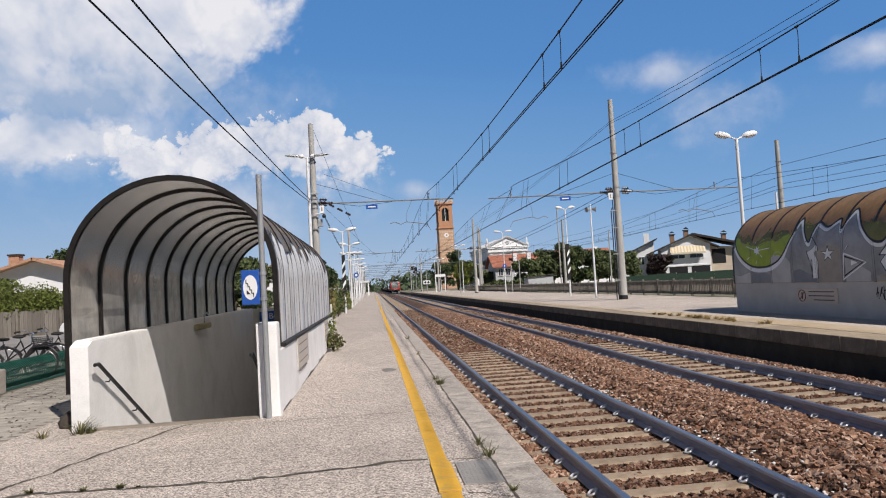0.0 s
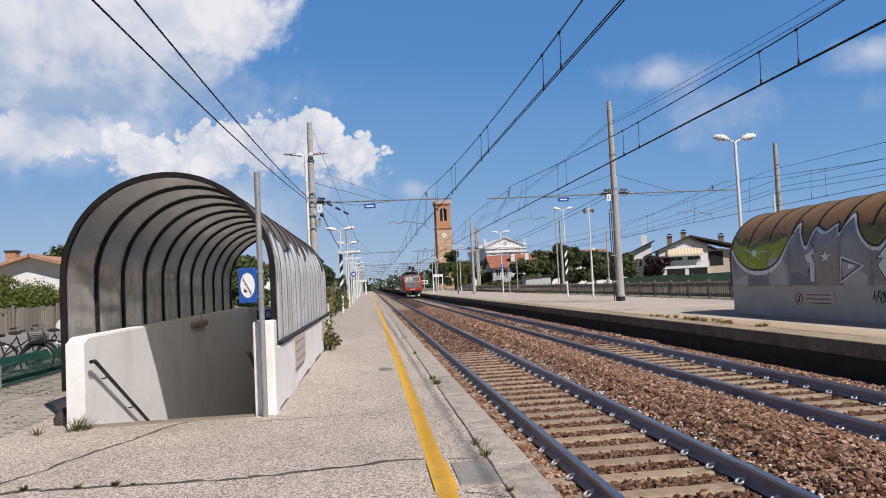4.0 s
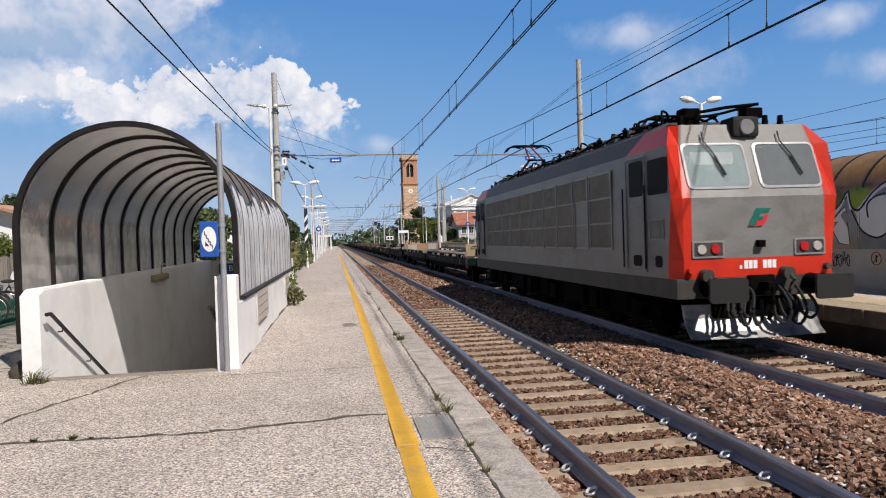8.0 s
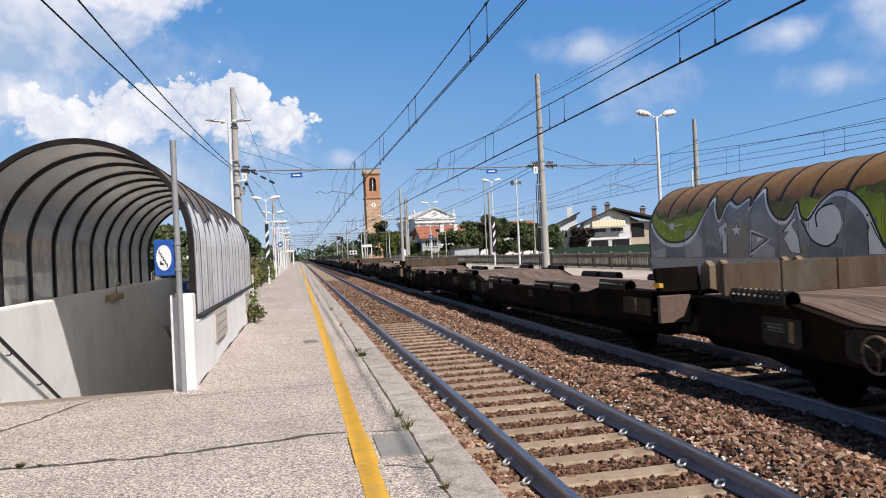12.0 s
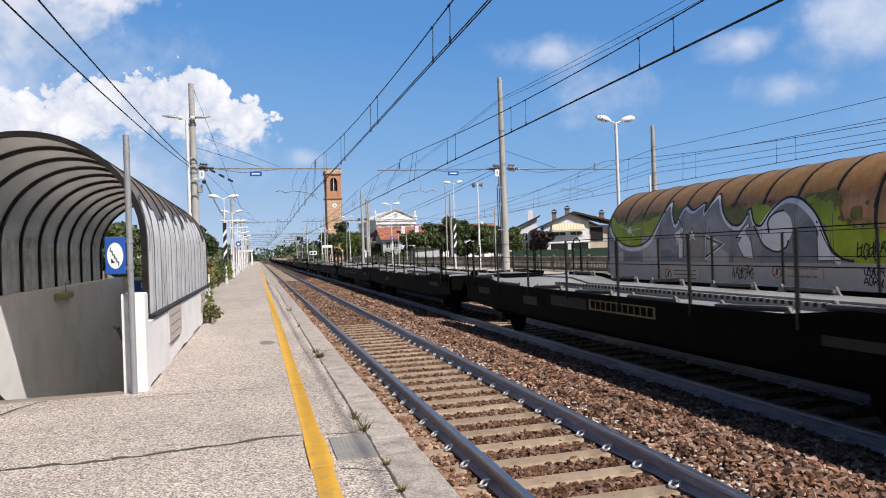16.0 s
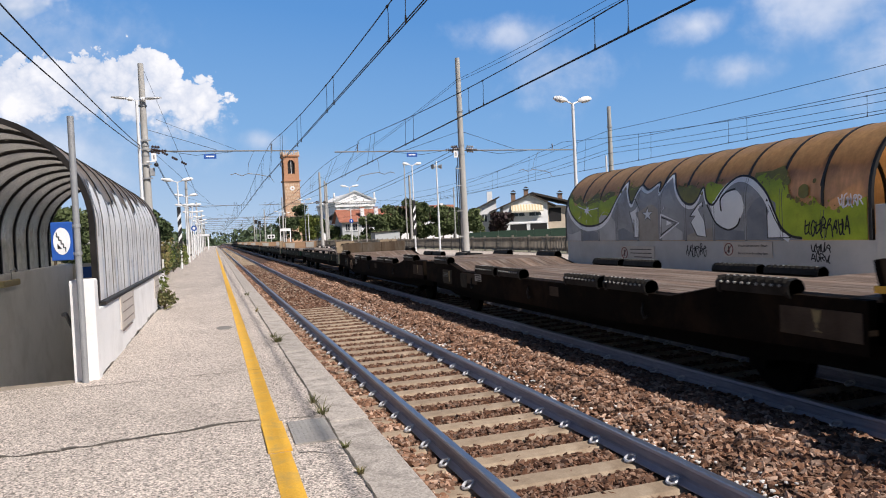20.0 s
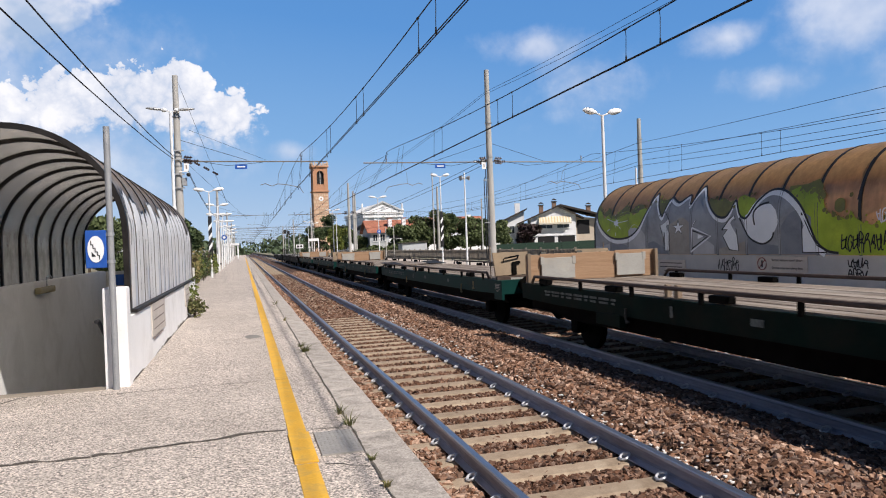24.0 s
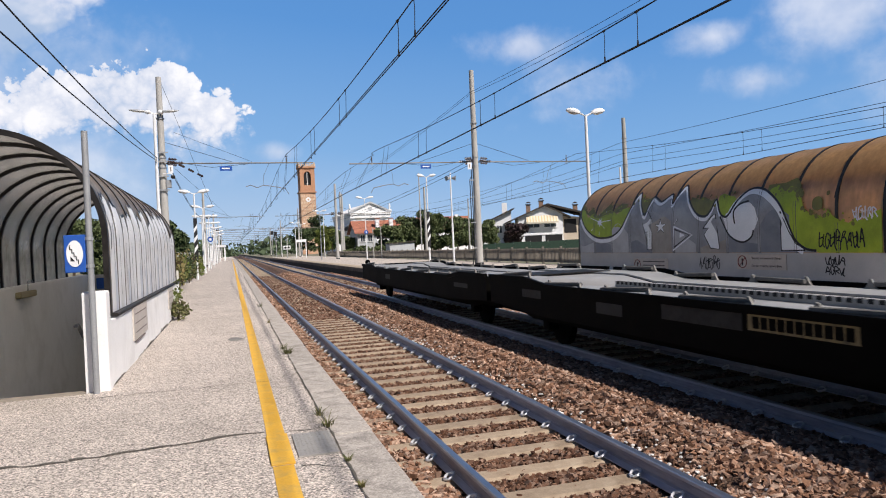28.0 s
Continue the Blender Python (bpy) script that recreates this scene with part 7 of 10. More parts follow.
def wagon_black(L, rails=True):
    th = thing("car_wagon", "black car wagon with grey steel deck" + (" and cable railings" if rails else " and no railings"), "flat wagon", (X2, 0, 0), group="flat wagons of the train")
    mid = L / 2
    deck = DECK_DULL if L < 28 else DECK_GREY
    rnd = random.Random(int(L * 10))
    for y0, y1 in ((0.55, mid - 0.12), (mid + 0.12, L - 0.55)):
        dp = deck_profile(y0, y1, 1.20, 1.10, 1.8, 0.9)
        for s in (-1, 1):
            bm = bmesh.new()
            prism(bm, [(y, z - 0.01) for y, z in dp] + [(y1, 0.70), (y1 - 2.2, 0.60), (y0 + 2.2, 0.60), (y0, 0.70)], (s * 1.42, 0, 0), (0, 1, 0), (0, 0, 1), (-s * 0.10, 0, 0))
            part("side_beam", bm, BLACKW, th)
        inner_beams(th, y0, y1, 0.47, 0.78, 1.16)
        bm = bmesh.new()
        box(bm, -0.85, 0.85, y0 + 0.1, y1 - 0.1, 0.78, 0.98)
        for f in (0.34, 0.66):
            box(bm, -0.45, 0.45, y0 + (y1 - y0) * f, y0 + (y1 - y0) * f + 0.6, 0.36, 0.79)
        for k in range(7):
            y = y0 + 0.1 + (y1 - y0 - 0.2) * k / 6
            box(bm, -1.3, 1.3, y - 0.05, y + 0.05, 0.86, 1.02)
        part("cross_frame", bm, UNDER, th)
        for s in (-1, 1):
            bm = bmesh.new()
            prism(bm, dp + [(y, z - 0.03) for y, z in dp[::-1]], (s * 0.98 - 0.34, 0, 0), (0, 1, 0), (0, 0, 1), (0.68, 0, 0))
            part("wheel_track", bm, deck, th, "pale grey steel wheel track")
            bm = bmesh.new()
            prism(bm, [(y, z + 0.06) for y, z in dp] + [(y, z - 0.03) for y, z in dp[::-1]], (s * 1.425 - 0.03, 0, 0), (0, 1, 0), (0, 0, 1), (0.06, 0, 0))
            part("edge_rim", bm, BLACKW, th, "black raised deck rim")
            if s > 0:
                continue
            # raised lip with slots
            bm = bmesh.new()
            ya, yb = y0 + 3.0, y1 - 3.0
            box(bm, -0.32, -0.28, ya, yb, 1.06, 1.165)
            lip = part("slotted_lip", bm, deck, th)
            bm = bmesh.new()
            k = ya + 0.05
            while k < yb - 0.08:
                box(bm, -0.328, -0.272, k, k + 0.06, 1.118, 1.168)
                k += 0.13
            ob = part("slot", bm, RUBBER, lip, "row of dark slots")
            ob["kind"] = "stuff"
        bm = bmesh.new()
        prism(bm, dp + [(y, z - 0.05) for y, z in dp[::-1]], (-0.6, 0, -0.03), (0, 1, 0), (0, 0, 1), (1.2, 0, 0))
        part("centre_deck", bm, deck, th, "grey chequer centre deck")
        for s in (-1, 1):
            n = 7
            for k in range(n):
                y = y0 + 1.0 + (y1 - y0 - 2.6) * k / (n - 1) + rnd.uniform(-0.12, 0.12)
                z = (1.20 if (y < y0 + 1.8 or y > y1 - 2.2) else 1.10)
                dz = rnd.uniform(-0.02, 0.07)
                bm = bmesh.new()
                tube(bm, [(s * 1.27, y, z + 0.055 + max(0, dz)), (s * 1.34, y + 1.12, z + 0.055 - min(0, dz))], 0.034, 8)
                cb = part("chock_bar", bm, BAR_D, th, "dark steel chock bar", True)
                for yy in (y + 0.02, y + 1.09):
                    bm = bmesh.new()
                    prism(bm, [(-0.10, 0), (0.10, 0), (0.05, 0.05), (0.015, 0.13), (-0.02, 0.12), (-0.06, 0.04)], (s * 1.30, yy, z - 0.005), (0, 1, 0), (0, 0, 1), (0.03, 0, 0))
                    part("foot", bm, FOOT, cb)
        if rails:
            for s in (-1, 1):
                x = s * 1.44
                n = 8
                tops = []
                for k in range(n):
                    y = y0 + 0.7 + (y1 - y0 - 1.4) * k / (n - 1)
                    lean = rnd.uniform(-0.04, 0.04)
                    bm = bmesh.new()
                    tube(bm, [(x, y, 1.02), (x + lean * 0.6, y + lean, 2.02)], 0.023, 6)
                    part("railing_post", bm, RIB, th)
                    tops.append((x, y + lean, 2.02))
                for dz in (0.0, -0.38):
                    bm = bmesh.new()
                    tube(bm, [(a, b, c + dz) for a, b, c in tops], 0.006, 5)
                    part("railing_cable", bm, BLACKW, th)
                for yh in ((y0 + 0.15,) if y0 < 1 else (y1 - 0.65,)):
                    bm = bmesh.new()
                    tube(bm, [(x, yh, 1.05), (x, yh, 1.95), (x, yh + 0.06, 2.08), (x, yh + 0.22, 2.14), (x, yh + 0.38, 2.08), (x, yh + 0.44, 1.95), (x, yh + 0.44, 1.05)], 0.017, 7)
                    part("railing_hoop", bm, BLACKW, th, "black hooped rail end", True)
        marks(th, [(y0 + 1.2, y0 + 2.2, 0.90, 1.0), (y0 + 9.2, y0 + 9.9, 0.82, 0.98)], -1.425)
    y, wd = (mid + 5.2, 1.95) if rails else (6.0, 1.34)
    bm = bmesh.new()
    box(bm, -1.426, -1.421, y, y + wd, 0.90, 1.07)
    pl = part("owner_plate", bm, MARK_Y, th, "yellowed plate with black lettering bars")
    for k in range(11):
        bm = bmesh.new()
        a = y + 0.05 + (wd - 0.1) * k / 11
        box(bm, -1.430, -1.427, a, a + (wd - 0.1) / 11 * 0.8, 0.925, 1.045)
        part("lettering_bar", bm, UNDER, pl)
    marks(th, [(y + wd + 0.08, y + wd + 1.5, 0.88, 1.06), (y + wd + 5.0, y + wd + 5.8, 0.90, 1.04)], -1.425, GREYED)
    for y in (2.3, mid - 2.0, mid + 2.0, L - 2.3):
        wheel_pair(th, y)
    bm = bmesh.new()
    box(bm, -1.0, 1.0, mid - 0.7, mid + 0.5, 1.20, 1.215)
    part("ramp_plate", bm, CLAMP, th, "dark steel ramp plate over the joint")
    for e, y in ((-1, 0.55), (1, L - 0.55)):
        bm = bmesh.new()
        box(bm, -1.35, 1.35, min(y, y + e * 0.08), max(y, y + e * 0.08), 0.82, 1.22, 0.01)
        part("headstock", bm, BLACKW, th)
        bm = bmesh.new()
        tube(bm, [(0.0, y, 1.0), (0.0, y + e * 0.35, 0.98), (0.02, y + e * 0.40, 0.70)], 0.035, 7)
        part("coupling", bm, UNDER, th)
    bm = bmesh.new()
    ball(bm, (-1.2, L - 0.5, 1.32), 0.10, 2, 0.05)
    part("tail_lamp", bm, BLACKW, th, smooth=True)
    buffers(th, 0.45, -1, UNDER)
    buffers(th, L - 0.5, 1, UNDER)
    return th


CONSIST = [("green", 17.3), ("black_a", 45.3), ("brown", 73.2), ("brown", 100.1), ("brown", 126.9), ("brown", 154.3), ("black_b", 180.9), ("black_b", 210.6), ("black_b", 239.6), ("black_b", 268.6),
           ("brown", 297.3), ("green", 323.75), ("green", 352.2), ("green", 380.0), ("teal", 408.1), ("teal", 436.3), ("black_b", 464.5), ("black_c", 494.4)]
MAKE = {"green": wagon_green, "teal": lambda: wagon_green(TEAL, "teal"), "brown": wagon_brown, "black_a": lambda: wagon_black(27.8), "black_b": lambda: wagon_black(29.0), "black_c": lambda: wagon_black(29.8, False)}
TRAIN = [(loco, 0.0)]
first = {}
for kd, s0 in CONSIST:
    if kd in first:
        w = copy_thing(first[kd], pose(X2, s0, 0))
    else:
        w = first[kd] = MAKE[kd]()
    TRAIN.append((w, s0))

# ---- town and vegetation ----
BRICK = surf("tower_brick", (0.44, 0.25, 0.155), (0.55, 0.35, 0.24), scale=0.9, rough=0.9, bump=0.2, fine=8, fine_amt=0.25, stain=(0.55, 0.42, 0.30), stain_scale=0.5, stain_amt=0.7)
BRICK_D = surf("tower_brick_trim", (0.41, 0.21, 0.12), (0.51, 0.285, 0.175), scale=1.5, rough=0.9, bump=0.2, fine=10)
PALE_BRICK = surf("tower_pale_brick", (0.55, 0.40, 0.28), (0.64, 0.49, 0.36), scale=1.5, rough=0.9, bump=0.2)
STUCCO = surf("white_stucco", (0.77, 0.78, 0.80), (0.85, 0.86, 0.875), scale=0.6, rough=0.9, bump=0.1, stain=(0.6, 0.58, 0.53), stain_scale=0.4, stain_amt=0.4)
STUCCO_B = surf("grey_blue_stucco", (0.42, 0.44, 0.46), (0.50, 0.52, 0.54), scale=0.6, rough=0.9, bump=0.1)
TILE = surf("terracotta_roof", (0.27, 0.10, 0.065), (0.40, 0.17, 0.11), scale=1.2, rough=0.9, bump=0.3, fine=6, fine_amt=0.25)
TILE_L = surf("pale_terracotta_roof", (0.40, 0.22, 0.14), (0.52, 0.31, 0.21), scale=1.2, rough=0.9, bump=0.3, fine=6, fine_amt=0.25)
DARK_TIMBER = surf("dark_timber", (0.035, 0.028, 0.024), (0.06, 0.05, 0.042), rough=0.8, bump=0.1)
VOID = plain("dark_interior", (0.02, 0.02, 0.022), 0.9)
GLASS_W = plain("window_glass_dark", (0.05, 0.06, 0.07), 0.1)
AWNING = surf("cream_awning", (0.66, 0.60, 0.47), (0.75, 0.69, 0.56), scale=2, rough=0.9, bump=0.1)
AWNING_S = plain("awning_stripe", (0.60, 0.48, 0.29), 0.9)
LEAF = island_material("leaf_green", [(0.039, 0.056, 0.022), (0.076, 0.101, 0.040), (0.101, 0.129, 0.052), (0.134, 0.162, 0.067), (0.062, 0.084, 0.034)], 0.7, 0.1)
LEAF_F = island_material("leaf_far", [(0.046, 0.072, 0.039), (0.072, 0.104, 0.055), (0.098, 0.130, 0.072)], 0.8, 0.1)
LEAF_D = island_material("leaf_dark", [(0.034, 0.055, 0.023), (0.060, 0.086, 0.035), (0.088, 0.117, 0.049)], 0.7, 0.1)
LEAF_Y = island_material("leaf_yellow_green", [(0.07, 0.095, 0.02), (0.12, 0.15, 0.03), (0.17, 0.19, 0.045), (0.10, 0.13, 0.03)], 0.7, 0.1)
LEAF_P = island_material("leaf_purple", [(0.03, 0.018, 0.02), (0.05, 0.03, 0.032), (0.04, 0.035, 0.03)], 0.7, 0.1)
DRY = island_material("dry_grass", [(0.16, 0.13, 0.05), (0.25, 0.20, 0.09), (0.10, 0.11, 0.035), (0.20, 0.17, 0.07)], 0.9, 0.1)
BARK = surf("bark", (0.06, 0.045, 0.032), (0.12, 0.09, 0.065), scale=5, rough=0.95, bump=0.5)


def leaves(name, blobs, n, size, mat, parent, seed):
    """Leaf clumps: small bent quads spread through a set of uneven ellipsoids."""
    rng = np.random.default_rng(seed)
    wts = np.array([b[3] * b[4] * b[5] for b in blobs]) ** 0.8
    pick = rng.choice(len(blobs), n, p=wts / wts.sum())
    B = np.array(blobs)[pick]
    d = rng.normal(size=(n, 3))
    d /= np.linalg.norm(d, axis=1)[:, None]
    rad = 0.45 + 0.6 * rng.random(n) ** 0.5 + 0.12 * rng.normal(size=n)
    c = B[:, :3] + d * B[:, 3:6] * rad[:, None]
    a = rng.normal(size=(n, 3))
    a /= np.linalg.norm(a, axis=1)[:, None]
    b = np.cross(a, rng.normal(size=(n, 3)))
    b /= np.linalg.norm(b, axis=1)[:, None]
    s = size * (0.5 + rng.random(n))[:, None]
    V = np.stack([c - a * s - b * s * 0.5, c + a * s * 0.2 - b * s * 0.7, c + a * s + b * s * 0.4, c - a * s * 0.3 + b * s * 0.8], 1).reshape(-1, 3)
    F = np.arange(4 * n).reshape(n, 4)
    me = bpy.data.meshes.new(name)
    me.vertices.add(len(V))
    me.vertices.foreach_set("co", V.astype(np.float32).ravel())
    me.loops.add(4 * n)
    me.loops.foreach_set("vertex_index", F.astype(np.int32).ravel())
    me.polygons.add(n)
    me.polygons.foreach_set("loop_start", np.arange(0, 4 * n, 4, dtype=np.int32))
    me.polygons.foreach_set("loop_total", np.full(n, 4, dtype=np.int32))
    me.update(calc_edges=True)
    me.materials.append(mat)
    ob = new(name, me)
    ob.parent = parent
    return ob


def tree(x, y, h, w, mat, label, seed, n=2600, size=0.22, zb=0.26, low=0.25):
    rnd = random.Random(seed)
    th = thing("tree", label, "tree", (x, y, zb), group="trees")
    bm = bmesh.new()
    cyl(bm, (0, 0, -0.1), (0.05, 0, h * 0.5), 0.02 * h + 0.03, 0.012 * h, 9)
    tops = []
    for k in range(6):
        a = k * 1.05 + rnd.random()
        p = Vector((0.04, 0, h * rnd.uniform(0.25, 0.5)))
        q = Vector((math.cos(a) * w * 0.3, math.sin(a) * w * 0.3, h * rnd.uniform(0.55, 0.85)))
        tube(bm, [p, p.lerp(q, 0.5) + Vector((0, 0, 0.1 * h * rnd.random())), q], 0.008 * h, 6)
        tops.append(q)
    part("trunk", bm, BARK, th)
    blobs = []
    for k in range(13):
        a = rnd.random() * 6.283
        rr = w * 0.5 * math.sqrt(rnd.random()) * 0.75
        zz = h * rnd.uniform(low + 0.1, 0.88)
        sh = 1 - 0.5 * abs(zz / h - 0.5)
        r = w * rnd.uniform(0.16, 0.27) * sh
        blobs.append((math.cos(a) * rr, math.sin(a) * rr, zz, r, r, r * 0.75))
    blobs.append((0, 0, h * 0.88, w * 0.2, w * 0.2, h * 0.1))
    leaves("crown", blobs, n, size, mat, th, seed)
    return th


def shrub(x, y, h, w, l, mat, label, seed, n=900, size=0.09, zb=0.3, name="shrub"):
    rnd = random.Random(seed)
    th = thing(name, label, "shrub", (x, y, zb), group="shrubs")
    bm = bmesh.new()
    for k in range(5):
        a = rnd.random() * 6.28
        tube(bm, [(0, 0, -0.05), (math.cos(a) * w * 0.15, math.sin(a) * l * 0.15, h * 0.4), (math.cos(a) * w * 0.35, math.sin(a) * l * 0.35, h * 0.8)], 0.012 + 0.006 * h, 5)
    part("woody_base", bm, BARK, th)
    blobs = [(rnd.uniform(-0.36, 0.36) * w, rnd.uniform(-0.42, 0.42) * l, h * rnd.uniform(0.25, 0.75), w * 0.28, l * 0.22 + 0.05, h * 0.25) for _ in range(10)]
    leaves("foliage", blobs, n, size, mat, th, seed)
    return th


def window(th, x, y, z, w, h, d=-1, shutters=None):
    """A window in a wall that faces -y: frame, pane, sill."""
    bm = bmesh.new()
    for x0, x1, z0, z1 in ((-w / 2 - 0.08, w / 2 + 0.08, h / 2, h / 2 + 0.08), (-w / 2 - 0.08, -w / 2, -h / 2, h / 2), (w / 2, w / 2 + 0.08, -h / 2, h / 2), (-0.03, 0.03, -h / 2, h / 2)):
        box(bm, x + x0, x + x1, y - 0.06, y - 0.003, z + z0, z + z1)
    wf = part("window", bm, STUCCO, th)
    bm = bmesh.new()
    box(bm, x - w / 2, x + w / 2, y - 0.02, y - 0.004, z - h / 2, z + h / 2)
    part("pane", bm, GLASS_W, wf)
    bm = bmesh.new()
    box(bm, x - w / 2 - 0.12, x + w / 2 + 0.12, y - 0.16, y - 0.003, z - h / 2 - 0.1, z - h / 2)
    part("sill", bm, STUCCO, wf)


# bell tower
tw = thing("bell_tower", "tall square brick bell tower with chequered shaft, clock and open belfry", "bell tower", (25.1, 262.5, 0.26), rz=radians(3))
bm = bmesh.new()
box(bm, -2.75, 2.75, -2.75, 2.75, 0, 22.4)
part("shaft", bm, BRICK, tw, "chequered brick shaft")
dia = bmesh.new()
prism(dia, [(-0.42, 0), (0, 0.55), (0.42, 0), (0, -0.55)], (0, 0, 0), (1, 0, 0), (0, 0, 1), (0, -0.05, 0))
dia_me = mesh_of("pale_diamond", dia, PALE_BRICK)
for j in range(17):
    for i in range(6):
        piece("pale_diamond", dia_me, tw, (-2.25 + i * 0.9 + (0.45 if j % 2 and i < 5 else 0), -2.75, 2.0 + j * 1.2))
for z0, z1, o, nm in ((22.4, 22.9, 0.35, "cornice"), (31.4, 32.0, 0.35, "cornice")):
    bm = bmesh.new()
    box(bm, -2.75 - o, 2.75 + o, -2.75 - o, 2.75 + o, z0, z1, 0.05)
    part(nm, bm, BRICK_D, tw)
bm = bmesh.new()
for sx in (-1, 1):
    for sy in (-1, 1):
        box(bm, sx * 2.0 - 0.7, sx * 2.0 + 0.7, sy * 2.0 - 0.7, sy * 2.0 + 0.7, 22.9, 31.4)
box(bm, -2.7, 2.7, -2.6, 2.6, 22.9, 25.2)
part("belfry", bm, BRICK_D, tw, "brick belfry piers")
for sy in (-1, 1):
    for ax in (0, 1):
        bm = bmesh.new()
        poly = [(-1.35, 31.4), (1.35, 31.4), (1.35, 28.6)] + [(1.3 * math.cos(math.pi * k / 10), 28.6 + 1.6 * math.sin(math.pi * k / 10)) for k in range(11)] + [(-1.35, 28.6)]
        if ax:
            prism(bm, poly, (sy * 2.65, 0, 0), (0, 1, 0), (0, 0, 1), (-sy * 0.5, 0, 0))
        else:
            prism(bm, poly, (0, sy * 2.65, 0), (1, 0, 0), (0, 0, 1), (0, -sy * 0.5, 0))
        part("arch", bm, BRICK_D, tw)
bm = bmesh.new()
box(bm, -1.9, 1.9, -1.9, 1.9, 22.9, 31.3)
part("belfry_core", bm, VOID, tw, "dark belfry interior")
bm = bmesh.new()
box(bm, -0.08, 0.08, -2.3, -2.2, 25.2, 30.0)
part("mullion", bm, STUCCO, tw)
for i in range(8):
    for sy in (-1, 1):
        bm = bmesh.new()
        box(bm, -2.9 + i * 0.76, -2.9 + i * 0.76 + 0.42, sy * 2.9 - 0.15, sy * 2.9 + 0.15, 32.0, 33.4 if i % 2 else 32.9)
        part("battlement", bm, PALE_BRICK, tw)
        bm = bmesh.new()
        box(bm, sy * 2.9 - 0.15, sy * 2.9 + 0.15, -2.9 + i * 0.76, -2.9 + i * 0.76 + 0.42, 32.0, 33.4 if i % 2 else 32.9)
        part("battlement", bm, PALE_BRICK, tw)
bm = bmesh.new()
cyl(bm, (0, -2.76, 19.9), (0, -2.9, 19.9), 0.85, 0.85, 20)
ck = part("clock", bm, STUCCO, tw, "white round clock face")
bm = bmesh.new()
cyl(bm, (0, -2.9, 19.9), (0, -2.93, 19.9), 0.3, 0.3, 12)
part("clock_centre", bm, BRICK_D, ck)
for z in (8.0, 12.0):
    bm = bmesh.new()
    box(bm, 1.6, 2.2, -2.78, -2.7, z, z + 1.6)
    part("slit_window", bm, VOID, tw)

# church
ch = thing("church", "white classical church front with pediment and pilasters", "church", (36.2, 200, 0.26), rz=radians(4))
bm = bmesh.new()
box(bm, -5.6, 5.6, 0, 24, 0, 10.6)
part("nave", bm, STUCCO, ch)
for z0, z1, o in ((10.0, 10.6, 0.35), (10.6, 11.0, 0.15), (11.0, 11.5, 0.55)):
    bm = bmesh.new()
    box(bm, -5.6 - o, 5.6 + o, -o - 0.2, 24, z0, z1)
    part("cornice", bm, STUCCO, ch)
bm = bmesh.new()
prism(bm, [(-6.2, 11.5), (6.2, 11.5), (0, 14.3)], (0, -0.2, 0), (1, 0, 0), (0, 0, 1), (0, 24, 0))
part("pediment", bm, STUCCO, ch)
for s in (-1, 1):
    bm = bmesh.new()
    prism(bm, [(0, 11.75), (s * 6.3, 11.45), (s * 6.3, 11.85), (0, 14.7), (0, 14.25), (s * 5.6, 11.75)][2:] + [(s * 6.3, 11.45)], (0, -0.65, 0), (1, 0, 0), (0, 0, 1), (0, 0.6, 0))
    part("raking_cornice", bm, STUCCO_B, ch)
    bm = bmesh.new()
    ball(bm, (s * 5.9, 0, 13.2), 0.4, 2, 0.15, (0.7, 0.7, 2.2))
    box(bm, s * 5.9 - 0.4, s * 5.9 + 0.4, -0.4, 0.4, 11.5, 12.4)
    part("statue", bm, STUCCO, ch)
    bm = bmesh.new()
    box(bm, s * 7.2 - 1.6, s * 7.2 + 1.6, 3, 22, 0, 6.5)
    prism(bm, [(s * 5.6, 8.2), (s * 9.0, 6.3), (s * 9.0, 6.5), (s * 5.6, 8.5)], (0, 2.8, 0), (1, 0, 0), (0, 0, 1), (0, 19.4, 0))
    part("aisle", bm, STUCCO, ch)
for x in (-4.9, -2.2, 2.2, 4.9):
    bm = bmesh.new()
    box(bm, x - 0.45, x + 0.45, -0.2, 0, 0, 10.0)
    part("pilaster", bm, STUCCO, ch)
for k in range(16):
    bm = bmesh.new()
    box(bm, -5.8 + k * 0.76, -5.5 + k * 0.76, -0.62, -0.36, 10.7, 11.0)
    part("dentil", bm, STUCCO_B, ch)
bm = bmesh.new()
box(bm, -1.2, 1.2, -0.05, 0.1, 0, 4)
part("door", bm, VOID, ch)
bm = bmesh.new()
cyl(bm, (0, -0.22, 12.6), (0, -0.26, 12.6), 0.6, 0.6, 16)
part("roundel", bm, STUCCO_B, ch)

# low house with red roof and dormer chimneys
h2 = thing("house", "two-storey house with red tiled roof, balcony and tall chimneys", "house", (24.8, 131, 0.26), group="houses")
bm = bmesh.new()
box(bm, -4.6, 4.8, 0, 8, 0, 4.6)
prism(bm, [(0, 4.6), (8, 4.6), (4, 6.5)], (-4.6, 0, 0), (0, 1, 0), (0, 0, 1), (9.4, 0, 0))
part("wall", bm, STUCCO_B, h2)
for s in (0, 1):
    bm = bmesh.new()
    pr = [(-0.7, 4.35), (4.05, 6.75), (4.05, 6.6), (-0.7, 4.2)] if s == 0 else [(8.7, 4.35), (3.95, 6.75), (3.95, 6.6), (8.7, 4.2)]
    prism(bm, pr, (-5.2, 0, 0), (0, 1, 0), (0, 0, 1), (10.8, 0, 0))
    part("roof", bm, TILE, h2)
